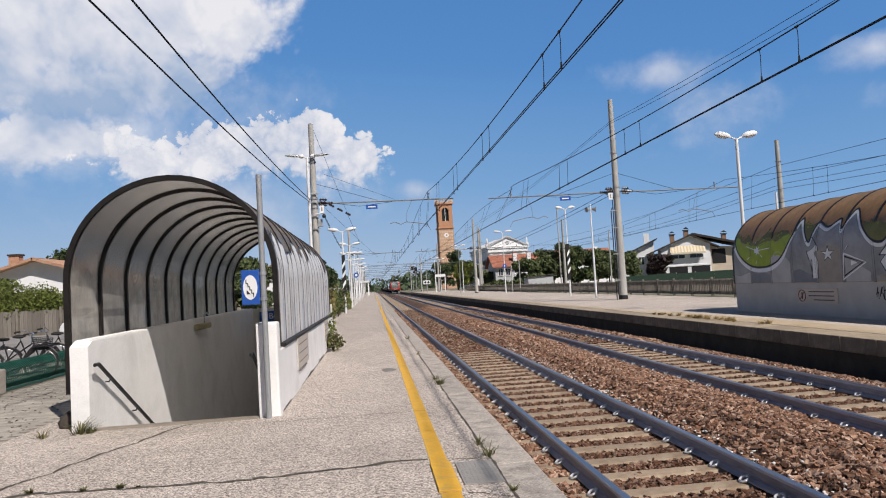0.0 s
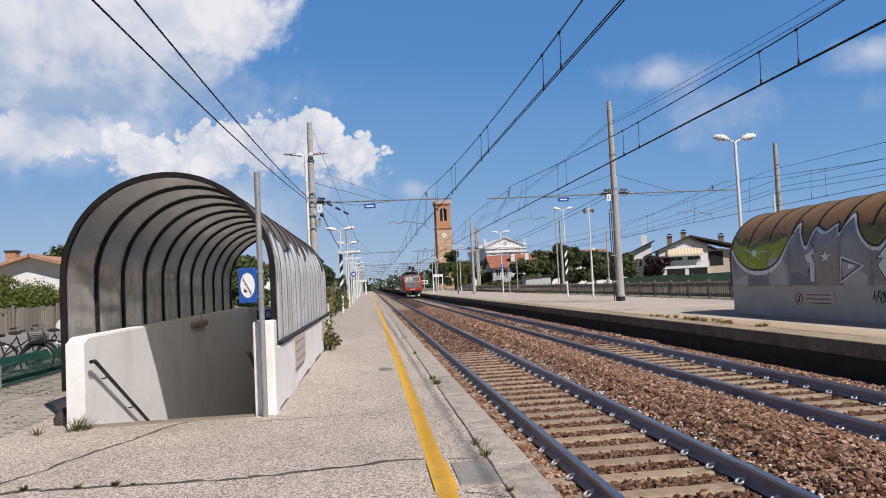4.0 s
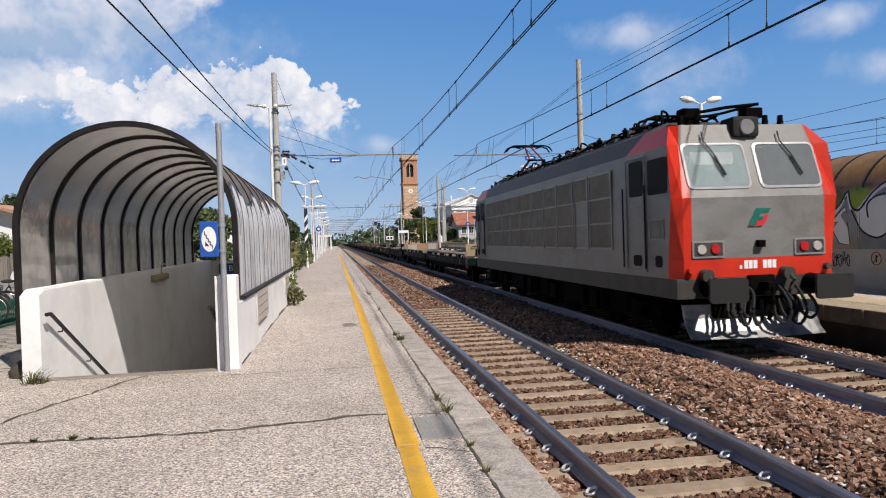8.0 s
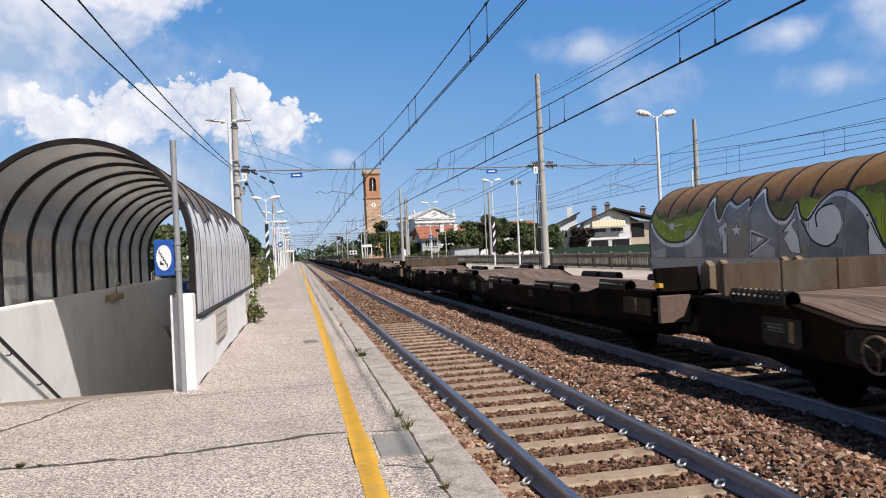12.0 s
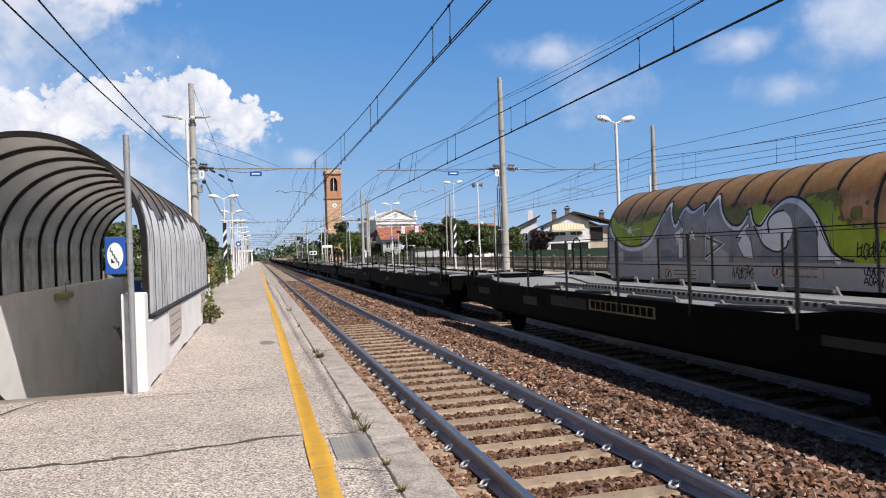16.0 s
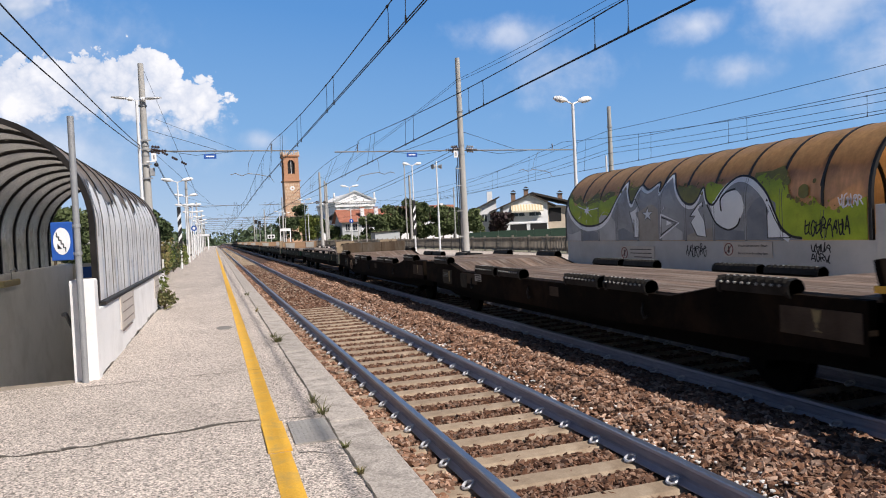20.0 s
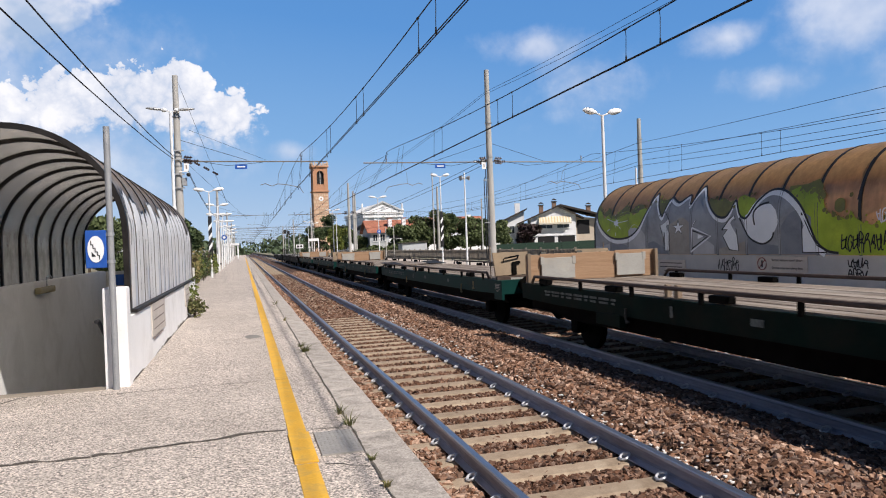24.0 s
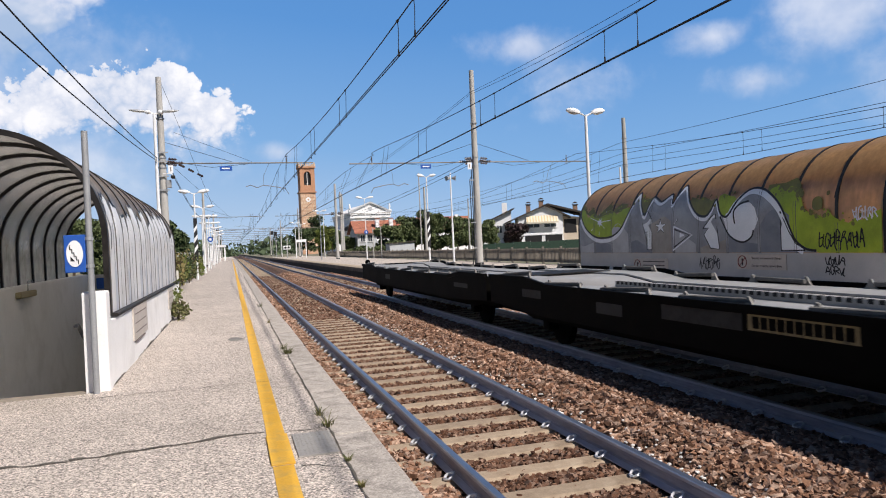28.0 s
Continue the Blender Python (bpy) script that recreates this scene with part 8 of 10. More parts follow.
for x in (-0.5, 2.2):
    bm = bmesh.new()
    box(bm, x - 0.36, x + 0.36, 0.8, 1.5, 4.7, 6.9)
    c = part("chimney", bm, STUCCO, h2)
    bm = bmesh.new()
    box(bm, x - 0.45, x + 0.45, 0.7, 1.6, 6.9, 7.02)
    part("cap", bm, TILE, c)
bm = bmesh.new()
box(bm, -1.2, 4.6, -1.3, 0, 2.0, 2.15)
box(bm, -1.2, 4.6, -1.3, -1.2, 2.15, 3.05)
part("balcony", bm, STUCCO, h2)
bm = bmesh.new()
box(bm, -0.9, 4.4, -0.02, 0.02, 2.15, 4.2)
part("loggia", bm, VOID, h2, "dark loggia opening")
for x in (-3.6, -2.2):
    window(h2, x, 0, 3.3, 0.8, 1.2)
h3 = thing("house", "long house with red tiled roof behind the trees", "house", (46, 162, 0.26), group="houses")
bm = bmesh.new()
box(bm, -8, 8, 0, 9, 0, 5.4)
part("wall", bm, STUCCO, h3)
for s in (0, 1):
    bm = bmesh.new()
    pr = [(-0.7, 5.2), (4.55, 8.3), (4.55, 8.1), (-0.7, 5.0)] if s == 0 else [(9.7, 5.2), (4.45, 8.3), (4.45, 8.1), (9.7, 5.0)]
    prism(bm, pr, (-8.5, 0, 0), (0, 1, 0), (0, 0, 1), (17, 0, 0))
    part("roof", bm, TILE, h3)
for x in (-2.5, 4.5):
    bm = bmesh.new()
    box(bm, x - 0.4, x + 0.4, 1.5, 2.3, 6, 8.6)
    part("chimney", bm, STUCCO, h3)

# white house with awning
hr = thing("house", "white two-storey house with dark timber eaves and a cream awning", "house", (52.7, 120, 0.26), group="houses", rz=radians(-19))
bm = bmesh.new()
prism(bm, [(-4.2, 0), (4.1, 0), (4.1, 6.15), (0.9, 7.75), (-4.2, 5.72)], (0, 0, 0), (1, 0, 0), (0, 0, 1), (0, 9, 0))
part("wall", bm, STUCCO, hr)
for s, poly in ((0, [(-6.6, 5.0), (1.0, 8.05), (1.0, 7.78), (-6.6, 4.78)]), (1, [(5.6, 5.6), (0.8, 8.05), (0.8, 7.78), (5.6, 5.38)])):
    bm = bmesh.new()
    prism(bm, poly, (0, -0.6, 0), (1, 0, 0), (0, 0, 1), (0, 10.5, 0))
    part("roof", bm, DARK_TIMBER, hr, "dark timber eaves and roof edge")
bm = bmesh.new()
prism(bm, [(4.1, 0), (8.6, 0), (8.6, 5.4), (4.1, 5.9)], (0, 2.2, 0), (1, 0, 0), (0, 0, 1), (0, 7, 0))
part("side_wing", bm, surf("beige_stucco", (0.50, 0.42, 0.33), (0.60, 0.52, 0.43), scale=0.8, rough=0.9, bump=0.1), hr, "beige side wing")
bm = bmesh.new()
prism(bm, [(1.5, 7.9), (9.6, 5.7), (9.6, 6.05), (1.5, 8.3)], (0, 1.0, 0), (1, 0, 0), (0, 0, 1), (0, 9, 0))
part("wing_roof", bm, DARK_TIMBER, hr)
for x, z in ((-3.0, 0.9), (0.75, 0.9)):
    bm = bmesh.new()
    box(bm, x, x + 3.1, -0.03, 0.3, 0.1, 2.35)
    part("carport_opening", bm, VOID, hr, "dark ground-floor opening")
bm = bmesh.new()
box(bm, 4.6, 6.9, 2.17, 2.3, 2.6, 5.2)
part("porch_opening", bm, VOID, hr, "dark recessed porch")
for x in (-1.35, 1.75):
    window(hr, x, 0, 4.15, 2.2, 0.62)
bm = bmesh.new()
prism(bm, [(0, 6.0), (-1.0, 4.85), (-1.0, 4.55), (-0.95, 4.82), (0, 5.9)], (-2.7, -0.02, 0), (0, 1, 0), (0, 0, 1), (5.9, 0, 0))
aw = part("awning", bm, AWNING, hr, "cream striped awning")
for k in range(11):
    bm = bmesh.new()
    prism(bm, [(0, 6.015), (-1.0, 4.865), (-1.0, 4.855), (0, 6.005)], (-2.6 + k * 0.53, -0.02, 0), (0, 1, 0), (0, 0, 1), (0.22, 0, 0))
    part("stripe", bm, AWNING_S, aw)
bm = bmesh.new()
box(bm, -4.15, 4.05, -0.12, 0, 2.42, 2.62)
part("string_course", bm, STUCCO, hr)
for x, y, h in ((0.6, 4.0, 8.9), (7.2, 5.0, 7.9), (-1.7, 6, 8.4)):
    bm = bmesh.new()
    box(bm, x - 0.4, x + 0.4, y - 0.4, y + 0.4, 6.0, h)
    c = part("chimney", bm, surf("chimney_brick", (0.22, 0.14, 0.10), (0.32, 0.22, 0.16), rough=0.9), hr)
    bm = bmesh.new()
    box(bm, x - 0.55, x + 0.55, y - 0.55, y + 0.55, h, h + 0.12)
    prism(bm, [(-0.5, 0.35), (0.5, 0.35), (0, 0.65)], (x, y - 0.5, h), (1, 0, 0), (0, 0, 1), (0, 1.0, 0))
    part("cap", bm, DARK_TIMBER, c)
h5 = thing("house", "small white house with a low pitched roof", "house", (47.6, 127, 0.26), group="houses", rz=radians(-19))
bm = bmesh.new()
prism(bm, [(-3.5, 0), (2.0, 0), (2.0, 7.4), (-3.5, 5.0)], (0, 0, 0), (1, 0, 0), (0, 0, 1), (0, 8, 0))
part("wall", bm, STUCCO, h5)
bm = bmesh.new()
prism(bm, [(-4.3, 4.6), (2.6, 7.7), (2.6, 7.95), (-4.3, 4.85)], (0, -0.7, 0), (1, 0, 0), (0, 0, 1), (0, 9.4, 0))
part("roof", bm, DARK_TIMBER, h5)
for x in (-2.2, -0.4):
    window(h5, x, 0, 3.9, 0.9, 1.4)
for x in (0.9,):
    bm = bmesh.new()
    box(bm, x - 0.5, x + 0.5, 2.5, 3.5, 6.4, 9.1)
    part("chimney", bm, STUCCO, h5)

# house and garden across the street
hl = thing("house", "low house with pale terracotta roof across the street", "house", (-33.5, 66, 0.26), group="houses")
bm = bmesh.new()
prism(bm, [(-7, 0), (8.5, 0), (8.5, 3.7), (1.0, 5.9), (-7, 3.6)], (0, 0, 0), (1, 0, 0), (0, 0, 1), (0, 12, 0))
part("wall", bm, STUCCO, hl)
for poly in ([(-8, 3.45), (1.05, 6.1), (1.05, 5.85), (-8, 3.2)], [(9.5, 3.55), (0.95, 6.1), (0.95, 5.85), (9.5, 3.3)]):
    bm = bmesh.new()
    prism(bm, poly, (0, -1.0, 0), (1, 0, 0), (0, 0, 1), (0, 14, 0))
    part("roof", bm, TILE_L, hl)
for x, h in ((-2.4, 6.6), (4.6, 6.5)):
    bm = bmesh.new()
    box(bm, x - 0.45, x + 0.45, 3, 3.9, 4.2, h)
    c = part("chimney", bm, STUCCO if x > 0 else TILE_L, hl)
    bm = bmesh.new()
    box(bm, x - 0.55, x + 0.55, 2.9, 4.0, h, h + 0.15)
    part("cap", bm, DARK_TIMBER, c)
for x in (-4.5, -1.5, 3.5):
    window(hl, x, 0, 2.4, 0.9, 1.2)
h7 = thing("house", "terracotta-roofed house seen through the canopy", "house", (-17, 110, 0.26), group="houses")
bm = bmesh.new()
prism(bm, [(-5, 0), (6, 0), (6, 4.5), (0.5, 6.6), (-5, 4.5)], (0, 0, 0), (1, 0, 0), (0, 0, 1), (0, 10, 0))
part("wall", bm, STUCCO, h7)
for poly in ([(-6, 4.3), (0.55, 6.8), (0.55, 6.6), (-6, 4.1)], [(7, 4.3), (0.45, 6.8), (0.45, 6.6), (7, 4.1)]):
    bm = bmesh.new()
    prism(bm, poly, (0, -0.8, 0), (1, 0, 0), (0, 0, 1), (0, 11.6, 0))
    part("roof", bm, TILE_L, h7)

# trees
TL = "broadleaf tree with a dense uneven crown"
for i, (x, y, h, w, mt) in enumerate([(19.8, 101, 4.6, 4.5, LEAF), (22.3, 103, 6.2, 5.0, LEAF), (25.2, 102, 6.9, 5.2, LEAF), (28.0, 104, 6.4, 5.0, LEAF_D), (30.8, 103, 5.8, 4.8, LEAF), (33.6, 106, 5.6, 5.0, LEAF_D), (36.5, 104, 5.2, 4.4, LEAF),
                                      (15.0, 172, 7.0, 6.0, LEAF_D), (18.2, 174, 10.2, 6.0, LEAF_D), (20.8, 170, 7.2, 5.0, LEAF_D), (16.6, 152, 6.8, 4.2, LEAF_Y), (18.4, 134, 3.9, 3.6, LEAF), (22.5, 140, 3.2, 4.0, LEAF),
                                      (-17.2, 52, 3.6, 3.4, LEAF), (-30, 55, 4.0, 5, LEAF), (-36, 80, 8.0, 6.0, LEAF_D), (-7.6, 62, 4.6, 3.4, LEAF_D), (-8.4, 72, 5.0, 3.6, LEAF_D), (-9.5, 84, 5.5, 4.0, LEAF_D), (-12, 58, 4.2, 4, LEAF), (-15, 64, 5, 5, LEAF)]):
    tree(x, y, h, w, mt, {0: TL}.get(1, TL) if mt is not LEAF_Y else "rounded yellow-green garden tree", 40 + i, n=(15000 if mt is LEAF_Y else 7000) if y < 60 else 5000, size=(0.07 if mt is LEAF_Y else 0.10) if y < 60 else 0.165, low=0.1 if mt is LEAF_Y else 0.15)
shrub(-23.8, 45.9, 3.5, 4.4, 2.2, LEAF_Y, "large rounded yellow-green garden bush over the board fence", 139, n=16000, size=0.055, zb=0.26, name="garden_bush")
tree(46.0, 116, 4.6, 4.4, LEAF_P, "dark purple-leaved tree before the white house", 90, n=2400, size=0.22, low=0.15)
rnd = random.Random(3)
for i in range(8):
    shrub(rnd.uniform(16, 24), rnd.uniform(88, 122), rnd.uniform(1.2, 2.2), 2.4, 3, LEAF, "rounded green garden shrub", 120 + i, n=700, size=0.18, zb=0.26)
# far woods and roofs along the horizon
bl = []
for i in range(330):
    a = radians(rnd.uniform(-50, 62))
    d = rnd.uniform(330, 560)
    h = rnd.uniform(5, 11)
    bl.append((d * math.sin(a), d * math.cos(a), h * 0.45, rnd.uniform(6, 14), rnd.uniform(6, 14), h * 0.5))
ob = leaves("far_woods", bl, 30000, 1.1, LEAF_F, None, 7)
tagged(ob, "dark band of far woods along the horizon", "woods", kind="stuff")

# fences
PALE_FENCE = surf("fence_concrete", (0.17, 0.15, 0.125), (0.25, 0.225, 0.19), scale=2, rough=0.92, bump=0.3, stain=(0.15, 0.14, 0.115), stain_scale=1.3, stain_amt=0.7, per=0.15)
fence = thing("concrete_fence", "weathered concrete palisade fence along the island platform", "fence", (0, 0, 0))
bm = bmesh.new()
box(bm, -0.06, 0.06, -0.05, 0.05, 0.1, 1.22)
post_me = mesh_of("post", bm, PALE_FENCE)
bm = bmesh.new()
box(bm, -0.03, 0.03, -0.045, 0.045, 0.3, 1.12)
slat_me = mesh_of("slat", bm, PALE_FENCE)
bm = bmesh.new()
box(bm, -0.035, 0.035, 0.05, 2.35, 1.00, 1.08)
box(bm, -0.035, 0.035, 0.05, 2.35, 0.42, 0.50)
rail_f = mesh_of("rail", bm, PALE_FENCE)
for k in range(52):
    y = 12 + 2.4 * k
    piece("post", post_me, fence, (15.15, y, 0.25))
    piece("rail", rail_f, fence, (15.15, y, 0.25))
for k in range(290):
    y = 22.15 + 0.185 * k
    if (y - 12) % 2.4 > 0.1:
        piece("slat", slat_me, fence, (15.11, y, 0.25))
bm = bmesh.new()
for k in range(300):
    y = 75.9 + 0.2 * k
    box(bm, 15.08, 15.14, y, y + 0.09, 0.5, 1.37)
ob = part("far_slats", bm, PALE_FENCE, fence)
ob["kind"] = "stuff"
SCREEN = surf("green_screen_mesh", (0.011, 0.030, 0.020), (0.02, 0.046, 0.031), scale=3, rough=0.8, bump=0.1)
gs = thing("garden_screen", "dark green privacy mesh on a garden fence", "fence", (0, 0, 0))
for k in range(16):
    bm = bmesh.new()
    x = 24 + k * 2.2
    box(bm, x, x + 2.18, 74.98, 75.02, 0.4, 1.62 + 0.04 * (k % 3))
    part("mesh_panel", bm, SCREEN, gs)
    bm = bmesh.new()
    cyl(bm, (x, 75.05, 0.2), (x, 75.05, 1.75), 0.04, 0.04, 8)
    part("post", bm, GALV, gs)
WOODF = surf("grey_wood_fence", (0.15, 0.135, 0.115), (0.25, 0.225, 0.20), scale=3, rough=0.92, bump=0.3, stretch=(2, 2, 0.3), per=0.2)
gf = thing("garden_fence", "weathered grey board fence across the street", "fence", (0, 0, 0))
bm = bmesh.new()
box(bm, -0.11, 0.11, -0.02, 0.02, 0.0, 1.5)
bd_me = mesh_of("board", bm, WOODF)
for k in range(130):
    piece("board", bd_me, gf, (-44 + k * 0.235, 44.5 + 0.006 * (k % 3), 0.26), 0, (1, 1, 0.97 + 0.05 * ((k * 7) % 5) / 5))
bm = bmesh.new()
box(bm, -0.06, 0.06, -0.06, 0.06, 0.0, 1.65)
gp_me = mesh_of("post", bm, PALE_FENCE)
for k in range(13):
    piece("post", gp_me, gf, (-44 + k * 2.5, 44.40, 0.26))
# shed and low wall behind the fence
sh = thing("garden_shed", "low grey garden shed among the trees", "shed", (19.4, 92, 0.26))
bm = bmesh.new()
box(bm, -1.7, 1.7, 0, 2.6, 0, 1.95)
part("wall", bm, STUCCO_B, sh)
bm = bmesh.new()
prism(bm, [(-1.9, 1.9), (1.9, 2.1), (1.9, 2.2), (-1.9, 2.0)], (0, -0.2, 0), (1, 0, 0), (0, 0, 1), (0, 3, 0))
part("roof", bm, DARK_TIMBER, sh)

# station building and far platform clutter
sb = thing("station_shelter", "small white platform shelter with a flat roof far along the platform", "shelter", (-5.2, 158, 0.35))
bm = bmesh.new()
box(bm, -1.6, 1.6, 0, 12, 3.0, 3.4, 0.03)
part("roof", bm, STUCCO, sb)
for y in (0.3, 6, 11.7):
    for x in (-1.3, 1.3):
        bm = bmesh.new()
        box(bm, x - 0.1, x + 0.1, y - 0.1, y + 0.1, 0, 3.0)
        part("column", bm, STUCCO, sb)
bm = bmesh.new()
box(bm, -1.5, -1.4, 0.2, 11.8, 0, 3.0)
part("back_wall", bm, STUCCO, sb)
for x, y, h in ((5.9, 200, 6.6), (7.0, 203, 6.4)):
    sg = thing("rail_signal", "black railway signal head on a slim post", "railway signal", (x + 2.6, y, 0.26), group="railway signals")
    bm = bmesh.new()
    cyl(bm, (0, 0, 0), (0, 0, h), 0.08, 0.07, 8)
    part("post", bm, GALV, sg)
    bm = bmesh.new()
    box(bm, -0.4, 0.4, -0.1, 0.1, h - 0.4, h + 0.7, 0.05)
    part("head", bm, BLACK_PAINT, sg)
sg = thing("platform_signal", "low white signal box with two dark lenses", "railway signal", (8.6, 150, 0.26), group="railway signals")
bm = bmesh.new()
cyl(bm, (0, 0, 0), (0, 0, 2.0), 0.09, 0.09, 8)
part("post", bm, GALV, sg)
bm = bmesh.new()
box(bm, -0.75, 0.75, -0.1, 0.1, 1.9, 2.7, 0.03)
part("board", bm, SIGN_WHITE, sg)
for s in (-1, 1):
    bm = bmesh.new()
    cyl(bm, (s * 0.33, -0.1, 2.3), (s * 0.33, -0.14, 2.3), 0.24, 0.24, 12)
    part("lens", bm, BLACK_PAINT, sg)
pf = thing("portal_sign", "white framed goods portal on the island platform", "sign", (10.4, 138, H2))
bm = bmesh.new()
box(bm, -1.0, -0.85, -0.1, 0.1, 0, 3.4)
box(bm, 0.85, 1.0, -0.1, 0.1, 0, 3.4)
box(bm, -1.0, 1.0, -0.12, 0.12, 3.0, 3.5)
part("frame", bm, SIGN_WHITE, pf)
for x, y, h in ((14.9, 84, 4.1), (14.5, 87, 4.0), (16.2, 70, 9.0), (18.0, 60, 5.6)):
    th = thing("slim_pole", "slim grey pole beside the fence", "pole", (x, y, 0.26), group="slim poles")
    bm = bmesh.new()
    cyl(bm, (0, 0, 0), (0, 0, h), 0.07, 0.05, 10)
    part("pole", bm, CONCRETE, th)

# ---- signs, wall fittings and painted graffiti ----
def text_on(name, body, size, mat, parent, m):
    cu = bpy.data.curves.new(name, "FONT")
    cu.body = body
    cu.size = size
    cu.align_x, cu.align_y = "CENTER", "CENTER"
    cu.extrude = 0.002
    tmp = bpy.data.objects.new(name, cu)
    scene.collection.objects.link(tmp)
    me = bpy.data.meshes.new_from_object(tmp)
    bpy.data.objects.remove(tmp)
    me.materials.clear()
    me.materials.append(mat)
    ob = new(name, me)
    ob.parent = parent
    ob.matrix_local = m
    return ob


sp = thing("stairs_sign", "blue stairs pictogram sign on a tall grey post", "sign", (-4.19, 9.11, 0.35))
bm = bmesh.new()
cyl(bm, (0, 0, 0), (0, 0, 3.08), 0.036, 0.036, 14)
part("post", bm, POLE_GREY, sp, smooth=True)
bm = bmesh.new()
box(bm, -0.27, -0.045, -0.02, 0.16, 1.43, 1.87, 0.01)
pn = part("sign_box", bm, BLUE, sp, "blue sign box with a white oval")
bm = bmesh.new()
prism(bm, [(0.088 * math.cos(a * math.pi / 14), 0.155 * math.sin(a * math.pi / 14)) for a in range(28)], (-0.158, -0.021, 1.65), (1, 0, 0), (0, 0, 1), (0, -0.004, 0))
part("white_oval", bm, SIGN_WHITE, pn)
bm = bmesh.new()
st = []
for k in range(5):
    st += [(-0.05 + k * 0.022, 0.095 - k * 0.042), (-0.05 + k * 0.022, 0.053 - k * 0.042)]
for i in range(len(st) - 1):
    a, b = Vector((st[i][0] - 0.158, -0.027, 1.65 + st[i][1])), Vector((st[i + 1][0] - 0.158, -0.027, 1.65 + st[i + 1][1]))
    box(bm, min(a.x, b.x) - 0.0045, max(a.x, b.x) + 0.0045, -0.030, -0.0255, min(a.z, b.z) - 0.0045, max(a.z, b.z) + 0.0045)
prism(bm, [(-0.045, -0.03), (-0.045, -0.085), (0.0, -0.085)], (-0.158, -0.0255, 1.65), (1, 0, 0), (0, 0, 1), (0, -0.004, 0))
part("stairs_pictogram", bm, BLACK_PAINT, pn, "black stair pictogram with an arrow")
for z in (1.5, 1.82):
    bm = bmesh.new()
    cyl(bm, (0, 0, z - 0.02), (0, 0, z + 0.02), 0.045, 0.045, 12)
    box(bm, -0.06, 0.0, -0.015, 0.015, z - 0.015, z + 0.015)
    part("clamp", bm, GALV, sp)

ws = thing("platform_number_sign", "dark blue wall sign with white lettering on the stairwell end wall", "sign", (-5.75, 21.22, 1.27))
bm = bmesh.new()
box(bm, -0.42, 1.4, -0.03, 0.02, -0.16, 0.14, 0.01)
part("panel", bm, BLUE, ws)
text_on("lettering", "Bina", 0.24, SIGN_WHITE, ws, pose(0.05, -0.034, -0.01, 90, 0, 0))

wl = thing("wall_lamp", "yellowed bulkhead wall lamp with a bent conduit", "wall lamp", (-6.36, 14.9, 1.34))
bm = bmesh.new()
box(bm, 0.0, 0.10, -0.55, 0.55, -0.07, 0.05, 0.03)
part("housing", bm, surf("yellowed_plastic", (0.34, 0.28, 0.14), (0.44, 0.37, 0.20), rough=0.5), wl, "yellowed plastic lamp cover")
bm = bmesh.new()
tube(bm, [(0.03, 0.2, 0.05), (0.03, 0.2, 0.22), (0.03, 0.45, 0.25), (0.03, 0.55, 0.20)], 0.015, 6)
part("conduit", bm, GALV, wl)

def plaque(x, y, z, w, h, side, label, icon=True, lines=3, words=()):
    """A notice on a wall along the line; side -1 faces -x, 1 faces +x."""
    th = thing("notice_plaque", label, "notice", (x, y, z), group="notices")
    bm = bmesh.new()
    box(bm, min(0, side * 0.02), max(0, side * 0.02), -w / 2, w / 2, -h / 2, h / 2, 0.004)
    part("plate", bm, PLQ, th)
    d = -side
    if icon:
        bm = bmesh.new()
        R = h * 0.40
        cy = (w / 2 - h * 0.55) * d
        pts = [(side * 0.024, cy + R * math.cos(a * math.pi / 12), R * math.sin(a * math.pi / 12)) for a in range(24)]
        tube(bm, pts, h * 0.03, 6, True)
        tube(bm, [(side * 0.024, cy - R * 0.7, R * 0.7), (side * 0.024, cy + R * 0.7, -R * 0.7)], h * 0.025, 6)
        part("prohibition_ring", bm, RING, th, "dark red prohibition ring")
        bm = bmesh.new()
        box(bm, min(0, side * 0.023), max(0, side * 0.023), cy - R * 0.16, cy + R * 0.16, -R * 0.6, R * 0.55)
        part("figure_bar", bm, BLACK_PAINT, th)
    for body, zz, sz in words:
        text_on("lettering", body, sz, TEXT_K, th, pose(side * 0.024, -w * 0.12 * d, zz, 90, 0, 90 * side))
    for k in range(lines):
        bm = bmesh.new()
        zz = h * (0.28 - 0.28 * k)
        y0, y1 = (-w * 0.42, w * 0.20)
        if not icon:
            y0, y1 = -w * 0.4, w * 0.4
        box(bm, min(0, side * 0.023), max(0, side * 0.023), y0, y1 - (0.12 * w if k == lines - 1 else 0), zz - h * (0.035 if icon else 0.018), zz + h * (0.035 if icon else 0.018))
        part("text_bar", bm, TEXT_K if icon else TEXT_D, th)
    return th


RING = plain("faded_red_ring", (0.22, 0.05, 0.045), 0.6)
PLQ = surf("plaque_plate", (0.50, 0.45, 0.40), (0.60, 0.55, 0.50), scale=3, rough=0.6, bump=0.05, stain=(0.40, 0.33, 0.27), stain_scale=2, stain_amt=0.4)
TEXT_K = plain("notice_text", (0.10, 0.085, 0.08), 0.7)
TEXT_D = plain("faded_text", (0.24, 0.20, 0.18), 0.7)
plaque(9.22, 18.15, 1.0, 1.75, 0.40, -1, "cream notice with prohibition ring on the white parapet")
plaque(9.22, 13.62, 1.15, 1.6, 0.36, -1, "cream bilingual notice with prohibition ring on the white parapet", lines=0, words=(("Vietato attraversare i binari", 0.09, 0.085), ("Do not cross the railway lines", -0.09, 0.078)))
plaque(-4.07, 12.35, 0.92, 1.75, 0.50, 1, "weathered cream notice on the white parapet", icon=False, lines=4)
